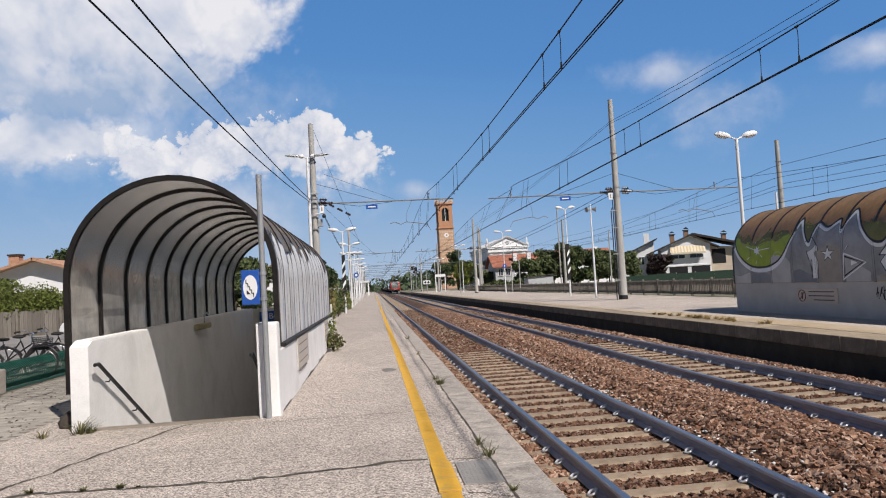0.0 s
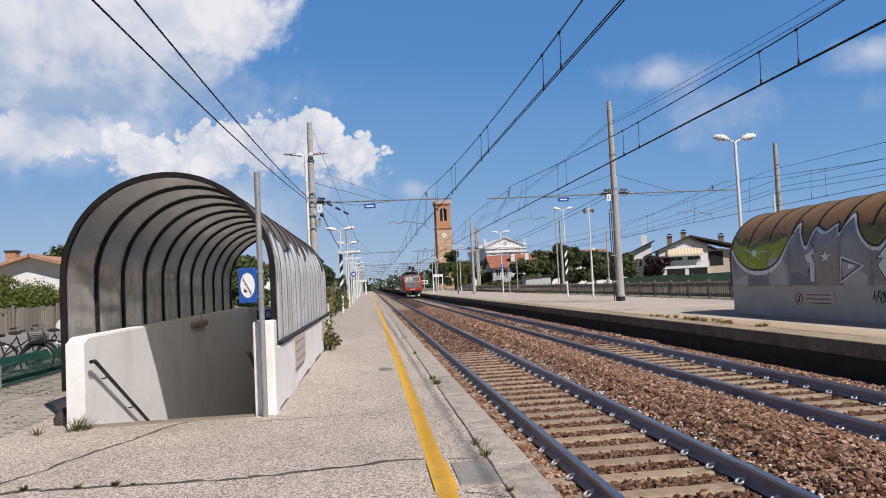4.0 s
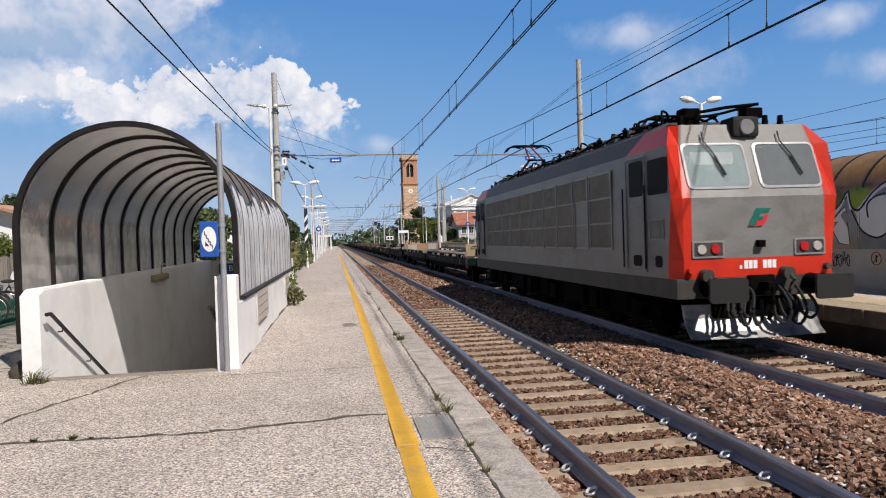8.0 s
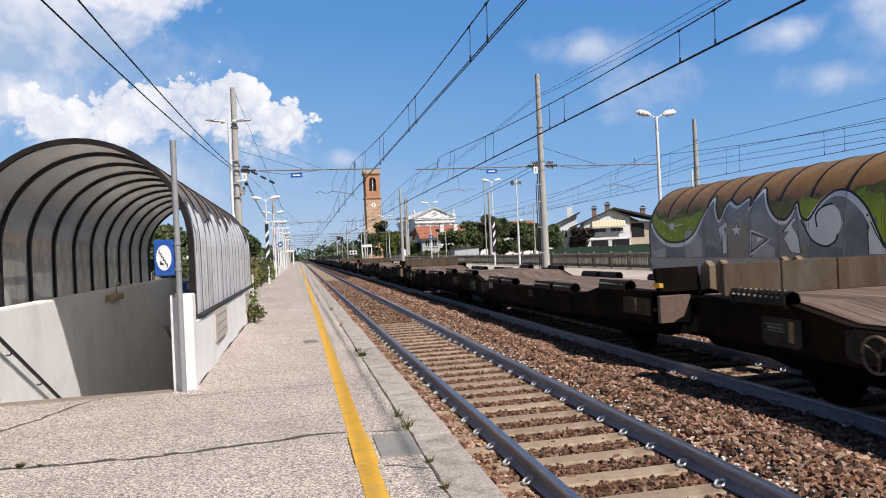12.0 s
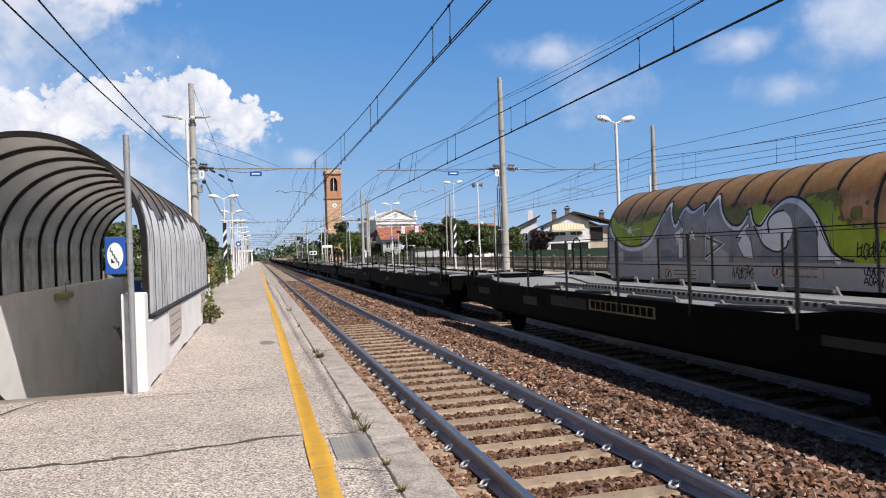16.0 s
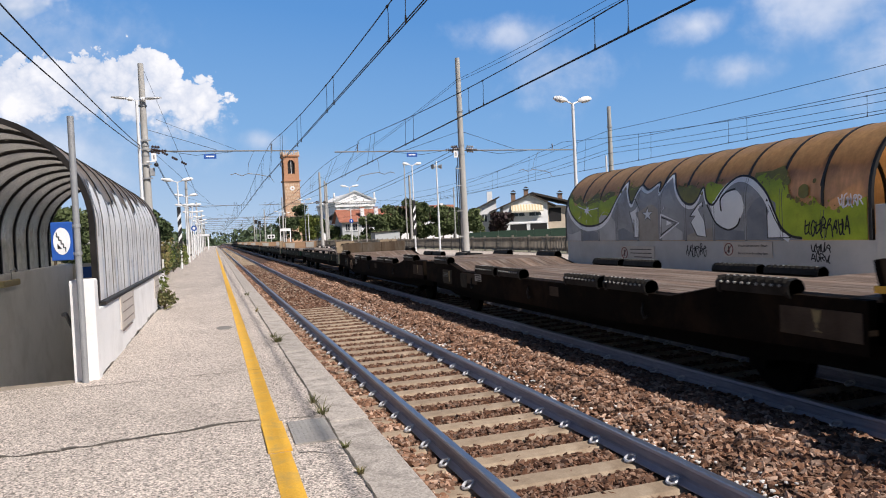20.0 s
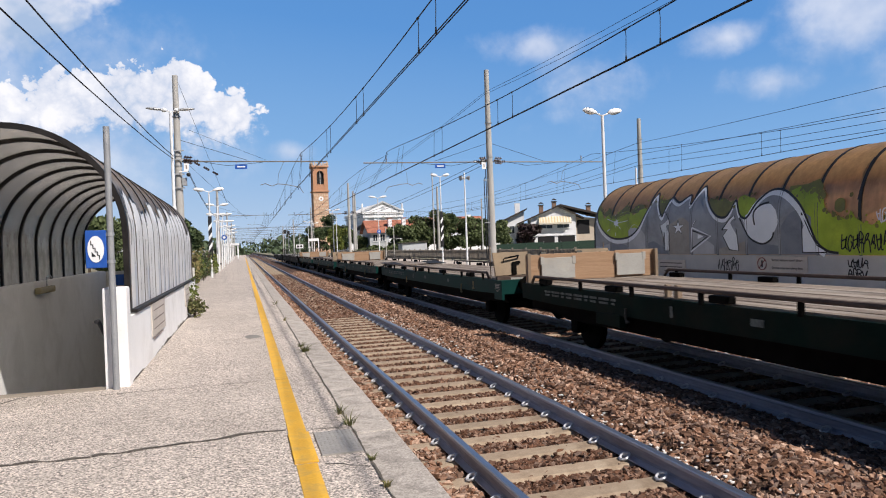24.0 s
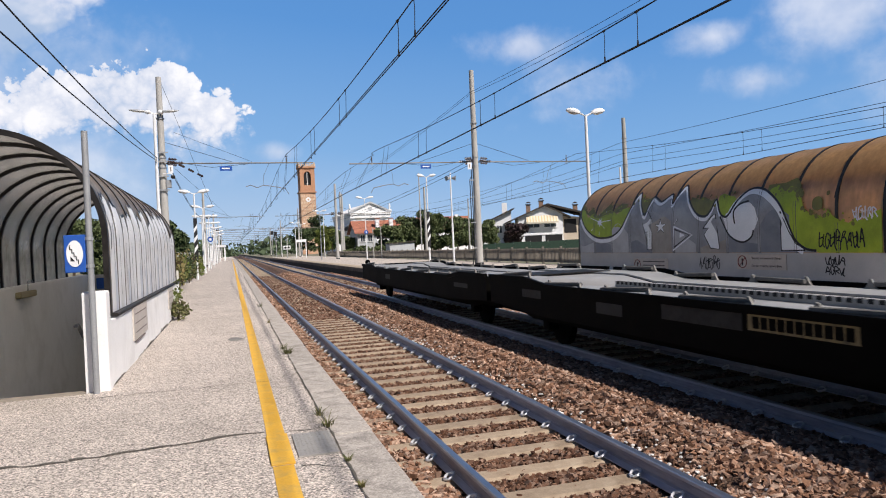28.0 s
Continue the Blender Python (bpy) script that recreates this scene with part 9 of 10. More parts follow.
plaque(-4.07, 18.3, 0.92, 1.3, 0.50, 1, "weathered cream notice on the white parapet", icon=False, lines=3)

# graffiti: paint layers on the curved skin; u runs along the line, v up the skin
SILVER = surf("graffiti_silver", (0.235, 0.245, 0.268), (0.36, 0.37, 0.40), scale=1.3, rough=0.5, metal=0.1, bump=0.03, stain=(0.165, 0.16, 0.165), stain_scale=0.9, stain_amt=0.8)
PALE = surf("graffiti_pale", (0.76, 0.79, 0.84), (0.88, 0.90, 0.93), scale=2, rough=0.5, bump=0.03)
LIME = surf("graffiti_green", (0.26, 0.36, 0.016), (0.42, 0.53, 0.035), scale=1.6, rough=0.55, bump=0.03, stain=(0.17, 0.21, 0.02), stain_scale=1.5, stain_amt=0.6)
LIME_D = surf("graffiti_dark_green", (0.125, 0.115, 0.028), (0.215, 0.205, 0.045), scale=2.5, rough=0.55, bump=0.03)
G_BLACK = plain("graffiti_black", (0.012, 0.012, 0.014), 0.5)


def skin2(u, v, o):
    """Point on the outer skin of the island canopy, over its ribs, o metres proud."""
    xc, r, zc = C2["xc"], C2["hw"] + o + 0.014, C2["zc"]
    if v <= zc:
        return (xc - r, u, v)
    a = (v - zc) / C2["hw"]
    return (xc - r * math.cos(a), u, zc + r * math.sin(a))


def smooth_line(pts, n=6):
    out = []
    P = [Vector(p) for p in pts]
    for i in range(len(P) - 1):
        p0, p1, p2, p3 = P[max(i - 1, 0)], P[i], P[i + 1], P[min(i + 2, len(P) - 1)]
        for k in range(n):
            t = k / n
            out.append(0.5 * ((2 * p1) + (p2 - p0) * t + (2 * p0 - 5 * p1 + 4 * p2 - p3) * t * t + (3 * p1 - p0 - 3 * p2 + p3) * t ** 3))
    out.append(P[-1])
    return out


def stroke(name, pts, w, o, mat, parent, smooth=True, label="", skin=skin2):
    L = smooth_line(pts) if smooth else [Vector(p) for p in pts]
    vs, fs = [], []
    for i, p in enumerate(L):
        d = L[min(i + 1, len(L) - 1)] - L[max(i - 1, 0)]
        if d.length < 1e-6:
            d = Vector((1, 0))
        d.normalize()
        n = Vector((-d.y, d.x)) * w / 2
        vs += [skin(p.x + n.x, p.y + n.y, o), skin(p.x - n.x, p.y - n.y, o)]
        if i:
            fs.append((2 * i - 2, 2 * i - 1, 2 * i + 1, 2 * i))
    ob = new(name, raw(name, vs, fs, mat))
    ob.parent = parent
    if label:
        ob["label"] = label
    return ob


def fill_between(name, lo, hi, o, mat, parent, label="", skin=skin2, step=0.05):
    """Painted area between two lines v(u), both lists of (u, v) with u falling."""
    a, b = sorted(lo), sorted(hi)
    u0, u1 = max(a[0][0], b[0][0]), min(a[-1][0], b[-1][0])
    us = np.arange(u0, u1 + 1e-6, step)
    va = np.interp(us, [p[0] for p in a], [p[1] for p in a])
    vb = np.interp(us, [p[0] for p in b], [p[1] for p in b])
    vs, fs, m = [], [], 9
    for u, p, q in zip(us, va, np.maximum(va, vb)):
        for k in range(m):
            vs.append(skin(u, p + (q - p) * k / (m - 1), o))
    for i in range(len(us) - 1):
        for k in range(m - 1):
            j = i * m + k
            fs.append((j, j + 1, j + m + 1, j + m))
    ob = new(name, raw(name, vs, fs, mat))
    ob.parent = parent
    if label:
        ob["label"] = label
    return ob


def blot(name, pts, o, mat, parent, smooth=True, skin=skin2, label=""):
    L = smooth_line(list(pts) + [pts[0]], 5)[:-1] if smooth else [Vector(p) for p in pts]
    bm = bmesh.new()
    f = bm.faces.new([bm.verts.new((p.x, p.y, 0)) for p in L])
    bmesh.ops.triangulate(bm, faces=[f])
    for v in bm.verts:
        v.co = skin(v.co.x, v.co.y, o)
    return part(name, bm, mat, parent, label)


WAVE = [(22.40, 2.95), (22.30, 2.64), (21.92, 2.22), (21.35, 1.93), (20.72, 1.86), (20.07, 1.94), (19.54, 2.23), (19.16, 2.75), (18.92, 3.27), (18.60, 2.80), (18.33, 2.48), (18.19, 2.77), (18.03, 3.04), (17.58, 2.85), (17.15, 3.05), (17.02, 2.75), (16.87, 3.01), (16.66, 3.29), (16.22, 2.72), (15.86, 2.39),
        (15.51, 2.32), (15.30, 2.47), (15.14, 2.73), (14.94, 2.37), (14.75, 2.26), (14.59, 2.35), (14.34, 2.65), (14.02, 2.88), (13.70, 2.90), (13.34, 2.76), (12.92, 2.42), (12.68, 1.97), (12.51, 1.65), (12.24, 1.46), (11.94, 1.41)]
G1 = stair_2
BASE = [(22.42, 1.37), (10.36, 1.37)]
sm = [(p.x, p.y) for p in smooth_line(WAVE, 4)]
fill_between("graffiti_silver_field", BASE, [(22.42, 3.0)] + sm, 0.006, SILVER, G1, "silver graffiti fill")
fill_between("graffiti_green_field", [p for p in sm if p[0] > 19.2], [(22.42, 2.92), (22.1, 2.82), (21.8, 2.56), (21.5, 2.70), (21.01, 2.50), (20.83, 2.66), (20.41, 2.76), (19.89, 2.60), (19.63, 2.74), (19.2, 2.8)], 0.007, LIME, G1, "bright green graffiti fill")
fill_between("graffiti_green_field", [p for p in sm if 18.1 < p[0] < 18.85], [(18.85, 3.1), (18.66, 3.05), (18.35, 2.95), (18.1, 3.05)], 0.007, LIME_D, G1)
fill_between("graffiti_green_field", [p for p in sm if 15.2 < p[0] < 16.3], [(16.3, 2.9), (15.87, 2.78), (15.65, 2.84), (15.34, 2.70), (15.2, 2.75)], 0.007, LIME_D, G1)
fill_between("graffiti_green_field", [p for p in sm if 14.4 < p[0] < 15.1], [(15.1, 2.79), (14.91, 2.86), (14.66, 2.78), (14.4, 2.70)], 0.007, LIME, G1)
fill_between("graffiti_green_field", [p for p in sm if p[0] < 13.4] + [(11.9, 1.37), (10.36, 1.37)], [(13.4, 2.80), (13.08, 2.92), (12.83, 2.72), (12.7, 2.86), (12.5, 2.80), (12.35, 2.60), (12.25, 2.34), (12.05, 2.18), (11.85, 2.16), (11.7, 2.08), (11.6, 2.30), (11.5, 2.12), (11.3, 2.02), (11.1, 1.96), (10.95, 2.06), (10.8, 2.0), (10.6, 2.12), (10.36, 2.2)], 0.007, LIME, G1, "bright green graffiti fill")
fill_between("graffiti_dark_edge", [(13.4, 2.75), (12.9, 2.6), (12.6, 2.75), (12.4, 2.45)], [(13.4, 2.95), (12.9, 2.95), (12.6, 3.05), (12.4, 2.85)], 0.0065, LIME_D, G1)
fill_between("graffiti_dark_edge", [(22.4, 2.85), (21.6, 2.6), (20.9, 2.5), (20.3, 2.65), (19.4, 2.65)], [(22.4, 3.1), (21.9, 2.75), (21.6, 2.92), (21.2, 2.62), (20.9, 2.72), (20.5, 3.0), (20.2, 2.7), (19.8, 2.95), (19.4, 2.9)], 0.0066, LIME_D, G1)
stroke("graffiti_outline", WAVE, 0.055, 0.0095, G_BLACK, G1, label="black graffiti outline")
stroke("graffiti_highlight", [(u + 0.02, v - 0.10) for u, v in WAVE[1:9]], 0.12, 0.0085, PALE, G1, label="pale graffiti highlight")
for a, b in ((8, 13), (12, 18), (16, 22), (21, 24)):
    stroke("graffiti_highlight", [(u, v - 0.085) for u, v in WAVE[a:b]], 0.085, 0.0085, PALE, G1)
stroke("graffiti_highlight", [(u + 0.05, v - 0.08) for u, v in WAVE[24:34]], 0.14, 0.0085, PALE, G1)
CURL = [(14.94, 2.28), (14.80, 2.05), (14.62, 1.80), (14.35, 1.66), (14.10, 1.63), (13.86, 1.74), (13.78, 1.90)]
fill_between("graffiti_ball", [(p.x, p.y) for p in smooth_line(CURL[1:6], 5)] + [(13.62, 2.12)], [(14.80, 2.10), (14.72, 2.34), (14.5, 2.40), (14.40, 2.52), (14.2, 2.58), (13.9, 2.56), (13.72, 2.42), (13.62, 2.16)], 0.0088, PALE, G1, "pale graffiti ball")
stroke("graffiti_outline", CURL, 0.045, 0.0105, G_BLACK, G1)
stroke("graffiti_outline", [(13.95, 2.60), (14.25, 2.54), (14.44, 2.37), (14.41, 2.08)], 0.05, 0.011, G_BLACK, G1)
shapes = {
    "bolt": [(15.62, 2.0), (15.4, 2.01), (15.59, 1.84), (15.35, 1.49), (15.0, 1.46), (15.12, 2.35), (15.29, 2.28)],
    "letter": [(18.46, 2.50), (18.18, 2.60), (17.93, 2.33), (17.97, 1.47), (18.22, 1.47), (18.2, 2.0), (18.30, 1.95), (18.4, 2.18)],
    "spike": [(17.05, 2.69), (16.83, 2.98), (16.69, 2.28), (16.88, 2.13)],
    "wedge": [(12.92, 2.30), (12.69, 1.85), (12.51, 1.58), (12.24, 1.42), (12.92, 1.42)],
}
for nm, pts in shapes.items():
    blot("graffiti_" + nm, pts, 0.009, PALE, G1, False)
    stroke("graffiti_outline", pts + [pts[0]], 0.03, 0.0105, G_BLACK, G1, False)
stroke("graffiti_outline", [(16.88, 2.1), (16.08, 1.85), (16.96, 1.43), (16.88, 2.1)], 0.05, 0.0105, PALE, G1, False)
stroke("graffiti_outline", [(16.86, 2.02), (16.20, 1.85), (16.90, 1.52)], 0.04, 0.0115, G_BLACK, G1, False)
blot("graffiti_triangle", [(16.62, 1.92), (16.39, 1.85), (16.63, 1.78)], 0.0115, PALE, G1, False)
star = [(17.51 + (0.24 if k % 2 == 0 else 0.09) * math.sin(k * math.pi / 5) * 1.15, 2.12 + (0.22 if k % 2 == 0 else 0.085) * math.cos(k * math.pi / 5)) for k in range(10)]
blot("graffiti_star", star, 0.009, PALE, G1, False, label="pale graffiti star")
stroke("graffiti_outline", star + [star[0]], 0.025, 0.0105, G_BLACK, G1, False)
for u, v, r in ((11.88, 2.40, 0.15), (11.62, 2.60, 0.05)):
    blot("graffiti_spot", [(u + r * math.cos(k * 0.524) * (1.0 if k % 3 else 0.9), v + r * math.sin(k * 0.524)) for k in range(12)], 0.0095, LIME_D, G1)
blot("graffiti_burst", [(20.95 + (0.17 if k % 2 else 0.09) * math.cos(k * 0.4488), 2.38 + (0.15 if k % 2 else 0.08) * math.sin(k * 0.4488)) for k in range(14)], 0.0094, PALE, G1, label="pale sprayed starburst")
for k in range(7):
    a = k * 0.898 + 0.35
    g = (0.7, 0.42, 0.6)[k % 3]
    stroke("graffiti_ray", [(20.95, 2.38), (20.95 + g * math.cos(a), 2.38 + g * 0.7 * math.sin(a))], 0.022, 0.0098, PALE, G1, False)
stroke("graffiti_shade", [(11.42, 3.45), (11.40, 2.9), (11.43, 2.48)], 0.06, 0.0098, G_BLACK, G1)
# uneven coats of silver, panel by panel
TONES = {"light": surf("graffiti_light_coat", (0.42, 0.43, 0.455), (0.54, 0.55, 0.575), scale=1.8, rough=0.55, bump=0.03, stain=(0.33, 0.335, 0.35), stain_scale=1.4, stain_amt=0.6),
         "dark": surf("graffiti_dark_coat", (0.15, 0.165, 0.20), (0.23, 0.25, 0.295), scale=1.6, rough=0.55, bump=0.03, stain=(0.27, 0.285, 0.32), stain_scale=1.2, stain_amt=0.6),
         "warm": surf("graffiti_warm_coat", (0.29, 0.265, 0.24), (0.41, 0.385, 0.355), scale=1.8, rough=0.55, bump=0.03, stain=(0.23, 0.20, 0.17), stain_scale=1.6, stain_amt=0.6)}
PITCH = C2["pitch"]
for k, tone, lo, top in ((10, "light", 0.05, (1.72, 1.66, 1.60, 1.66)), (9, "dark", 0.0, (1.62, 1.70, 1.66, 1.74)), (8, "light", 0.15, (1.95, 2.2, 2.3, 2.1)), (7, "dark", 0.0, (1.55, 1.62, 1.75, 1.7)), (6, "warm", 0.1, (2.25, 2.4, 2.3, 2.2)), (5, "light", 0.2, (1.6, 1.75, 1.9, 2.0)), (4, "warm", 0.0, (1.7, 1.62, 1.58, 1.5)), (3, "dark", 0.0, (1.58, 1.62, 1.72, 1.85)), (2, "dark", 0.25, (2.2, 2.35, 2.3, 2.0))):
    a0, a1 = C2["y0"] + k * PITCH + 0.045 + lo * 0.4, C2["y0"] + (k + 1) * PITCH - 0.045
    edge_ = [(a0 + (a1 - a0) * j / 3, v) for j, v in enumerate(top)]
    fill_between("graffiti_coat", [(a0, 1.378), (a1, 1.378)], [(p.x, p.y) for p in smooth_line(edge_, 5)], 0.0072, TONES[tone], G1)
# ribs show through the paint as pairs of thin seams
SEAM = plain("painted_seam", (0.09, 0.095, 0.10), 0.6)
wv = sorted(sm)
for k in range(C2["n"] + 1):
    y = C2["y0"] + k * C2["pitch"]
    vt = float(np.interp(y, [p[0] for p in wv], [p[1] for p in wv])) - 0.03
    if y > 19.3:
        vt = 2.72
    elif y < 13.3:
        vt = 2.5 if y > 12.3 else 1.98
    for d in (-0.036, 0.034):
        stroke("painted_seam", [(y + d, 1.375), (y + d, (1.375 + vt) / 2), (y + d, vt)], 0.016 if d < 0 else 0.009, 0.0092, SEAM, G1)
# speckled upper edges of the green
rs = random.Random(33)
SPRAY = [(22.3, 2.95), (21.6, 2.78), (21.0, 2.6), (20.4, 2.85), (19.7, 2.75), (19.3, 2.85), (18.6, 3.0), (18.3, 2.95), (16.1, 2.85), (15.5, 2.75), (14.9, 2.84), (14.5, 2.74), (13.2, 2.86), (12.7, 2.84), (12.4, 2.6), (12.1, 2.25), (11.6, 2.15), (11.0, 2.02), (10.5, 2.1)]
for mt, n, r0, r1 in ((LIME_D, 130, 0.012, 0.075), (LIME, 60, 0.01, 0.045)):
    vs, fs = [], []
    while n > 0:
        j = rs.randrange(len(SPRAY) - 1)
        (ua, va), (ub, vb) = SPRAY[j], SPRAY[j + 1]
        if ua - ub > 1.2:
            continue
        n -= 1
        q = rs.random()
        u, v, r = ua + (ub - ua) * q, va + (vb - va) * q + rs.gauss(0.0, 0.09), r0 + (r1 - r0) * rs.random() ** 2
        b0 = len(vs)
        for m in range(7):
            g = r * rs.uniform(0.6, 1.2)
            vs.append(skin2(u + g * math.cos(m * 0.8976), v + g * math.sin(m * 0.8976), 0.0088))
        fs.append(tuple(range(b0, b0 + 7)))
    ob = new("graffiti_speckle", raw("graffiti_speckle", vs, fs, mt))
    ob.parent = G1
    ob["kind"] = "stuff"
# tags: loops of thin strokes that cannot be read
def scrawl(u0, u1, v0, v1, n, seed, w, mat, parent, o, skin):
    """A row of looping pen strokes, one for each character, none of them a letter."""
    rnd = random.Random(seed)
    sg = 1 if u1 > u0 else -1
    step = abs(u1 - u0) / n
    h = v1 - v0
    for k in range(n):
        uc = u0 + sg * step * (k + 0.5)
        r = step * 0.46
        hh = h * rnd.uniform(0.75, 1.0)
        kind = rnd.randrange(4)
        if kind == 0:
            pts = [(-1, 0.0), (-0.9, 0.95), (0.3, 1.0), (0.7, 0.7), (-0.5, 0.5), (0.4, 0.4), (1.1, 0.0)]
        elif kind == 1:
            pts = [(0.8, 0.9), (-0.2, 1.0), (-0.9, 0.5), (-0.3, 0.0), (0.7, 0.1), (1.0, 0.5), (0.3, 0.55)]
        elif kind == 2:
            pts = [(-1.0, 0.9), (-0.7, 0.1), (0.0, 0.05), (0.6, 0.5), (0.8, 1.0), (0.6, 0.1), (1.1, -0.1)]
        else:
            pts = [(-0.9, 0.15), (-0.2, 0.95), (0.4, 0.95), (0.3, 0.5), (-0.6, 0.45), (0.6, 0.4), (0.9, -0.05)]
        pts = [(uc + sg * r * (a * rnd.uniform(0.7, 1.3) + rnd.uniform(-0.35, 0.35)), v0 + hh * (b + rnd.uniform(-0.16, 0.16))) for a, b in pts]
        stroke("tag_stroke", pts, w, o, mat, parent, skin=skin)
        if rnd.random() < 0.4:
            stroke("tag_stroke", [(uc - sg * r, v0 + h * 0.5), (uc + sg * r * 0.8, v0 + h * 0.62)], w, o, mat, parent, skin=skin)


def tag_strokes(u0, u1, v0, v1, n, seed, w, mat, parent, o=0.012):
    scrawl(u0, u1, v0, v1, n, seed, w, mat, parent, o, skin2)


tag_strokes(11.85, 10.75, 1.48, 1.84, 8, 5, 0.03, G_BLACK, G1)
flat2 = lambda u, v, o: (9.22 - o, u, v)
def wall_tag(u0, u1, v0, v1, n, seed):
    scrawl(u0, u1, v0, v1, n, seed, 0.026, G_BLACK, G1, 0.004, flat2)


wall_tag(15.9, 15.05, 0.98, 1.30, 6, 8)
wall_tag(11.75, 11.25, 1.12, 1.30, 4, 9)
wall_tag(11.75, 11.30, 0.92, 1.08, 4, 10)
wall_tag(22.2, 21.9, 1.5, 1.75, 2, 11)
tag_strokes(11.0, 10.45, 2.05, 2.28, 5, 12, 0.03, PALE, G1)

def let_through(m, col, share):
    """Thin sprayed paint on a clear sheet passes part of the daylight."""
    N, L = m.node_tree.nodes, m.node_tree.links
    tl = N.new("ShaderNodeBsdfTranslucent")
    tl.inputs[0].default_value = (*col, 1)
    mx = N.new("ShaderNodeMixShader")
    mx.inputs[0].default_value = share
    out = N["Material Output"]
    L.new(out.inputs[0].links[0].from_socket, mx.inputs[1])
    L.new(tl.outputs[0], mx.inputs[2])
    L.new(mx.outputs[0], out.inputs[0])


# silver letters on the near canopy
def skin1(u, v, o):
    xc, r, zc = C1["xc"], C1["hw"] + o, C1["zc"]
    if v <= zc:
        return (xc + r, u, v)
    a = (v - zc) / C1["hw"]
    return (xc + r * math.cos(a), u, zc + r * math.sin(a))


CHROME_P = surf("graffiti_white_silver", (0.88, 0.89, 0.905), (0.94, 0.945, 0.95), scale=2.2, rough=0.5, bump=0.05, stain=(0.46, 0.43, 0.41), stain_scale=1.8, stain_amt=0.7, stretch=(1, 1, 0.5))
let_through(CHROME_P, (0.85, 0.85, 0.85), 0.15)
SHADE_P = surf("graffiti_bluish_shade", (0.52, 0.55, 0.61), (0.66, 0.69, 0.74), scale=2.5, rough=0.55, bump=0.04)
LETTER_G = plain("graffiti_grey_line", (0.22, 0.22, 0.23), 0.6)
rnd = random.Random(21)
u = 10.03
while u < 20.6:
    w = rnd.uniform(0.55, 0.9)
    top = 2.68 + rnd.uniform(-0.28, 0.26)
    mid = 1.8 + rnd.uniform(-0.2, 0.2)
    n1, n2 = rnd.uniform(0.12, 0.3), rnd.uniform(0.55, 0.8)
    crown = [(u, top - 0.22), (u + w * n1 * 0.6, top + 0.03), (u + w * n1 * 1.6, top - 0.04), (u + w * n2, top + rnd.uniform(-0.06, 0.10)), (u + w * 0.86, top - 0.05), (u + w * 0.89, top - 0.3)]
    fill_between("graffiti_letter", [(u, 1.225), (u + w * 0.89, 1.225)], crown, 0.018, CHROME_P, stair_1, "whitish silver graffiti letter", skin1)
    stroke("graffiti_outline", crown, 0.04, 0.022, G_BLACK, stair_1, False, "", skin1)
    stroke("graffiti_edge", [(u + w * 0.90, top - 0.3), (u + w * 0.89, mid), (u + w * 0.90, 1.24)], 0.035, 0.0215, G_BLACK, stair_1, True, "", skin1)
    ub, vb = u + w * rnd.uniform(0.3, 0.6), top - rnd.uniform(0.30, 0.45)
    stroke("graffiti_inner_line", [(ub, vb), (ub + rnd.uniform(-0.05, 0.05), vb - 0.35), (ub + 0.04, vb - rnd.uniform(0.5, 0.9))], 0.028, 0.022, LETTER_G, stair_1, True, "", skin1)
    if rnd.random() < 0.5:
        fill_between("graffiti_shade", [(u + w * 0.5, 1.23), (u + w * 0.9, 1.23)], [(u + w * 0.5, mid), (u + w * 0.7, mid - 0.12), (u + w * 0.9, mid + 0.1)], 0.0205, SHADE_P, stair_1, "", skin1)
    u += w
stroke("graffiti_outline", [(10.0, 3.0), (10.14, 2.75), (10.05, 2.5), (10.18, 2.3), (10.12, 2.05)], 0.035, 0.0235, G_BLACK, stair_1, True, "", skin1)

# ---- yard beside the canopy ----
PAVER = surf("paving_blocks", (0.31, 0.285, 0.245), (0.42, 0.385, 0.335), scale=3, rough=0.92, bump=0.3, fine=40, fine_amt=0.18, per=0.18)
JOINT = surf("paving_joint", (0.14, 0.125, 0.105), (0.20, 0.18, 0.15), scale=3, rough=0.95, bump=0.3)
ROAD = surf("street_asphalt", (0.22, 0.21, 0.20), (0.30, 0.29, 0.275), scale=0.6, rough=0.92, bump=0.3, fine=30, fine_amt=0.2)
yard = thing("yard_paving", "grey interlocking block paving beside the stair canopy", "pavement", (0, 0, 0), kind="structure")
bm = bmesh.new()
box(bm, -14.5, -7.2, -20, 22, 0.0, 0.338)
part("bedding", bm, JOINT, yard)
bm = bmesh.new()
box(bm, -0.118, 0.118, -0.056, 0.056, -0.03, 0.0, 0.006)
pav_me = mesh_of("paver", bm, PAVER)
cnt = 0
bmj = []
for j in range(120):
    for i in range(31):
        x, y = -14.3 + i * 0.24 + (0.12 if j % 2 else 0), 6.5 + j * 0.118
        if x > -7.32:
            continue
        if -9.4 < x and 8.7 < y < 13.2 and cnt < 300:
            piece("paver", pav_me, yard, (x, y, 0.348))
            cnt += 1
        else:
            bmj.append((x, y))
V, F = [], []
for x, y in bmj:
    k = len(V)
    z = 0.348 + 0.002 * ((int(x * 50) + int(y * 37)) % 3 - 1)
    V += [(x - 0.116, y - 0.055, z), (x + 0.116, y - 0.055, z), (x + 0.116, y + 0.055, z), (x - 0.116, y + 0.055, z)]
    F.append((k, k + 1, k + 2, k + 3))
ob = new("far_pavers", raw("far_pavers", V, F, island_material("paver_tones", [(0.27, 0.25, 0.215), (0.34, 0.312, 0.268), (0.41, 0.378, 0.325), (0.37, 0.34, 0.29)], 0.92, 0.2)))
ob.parent = yard
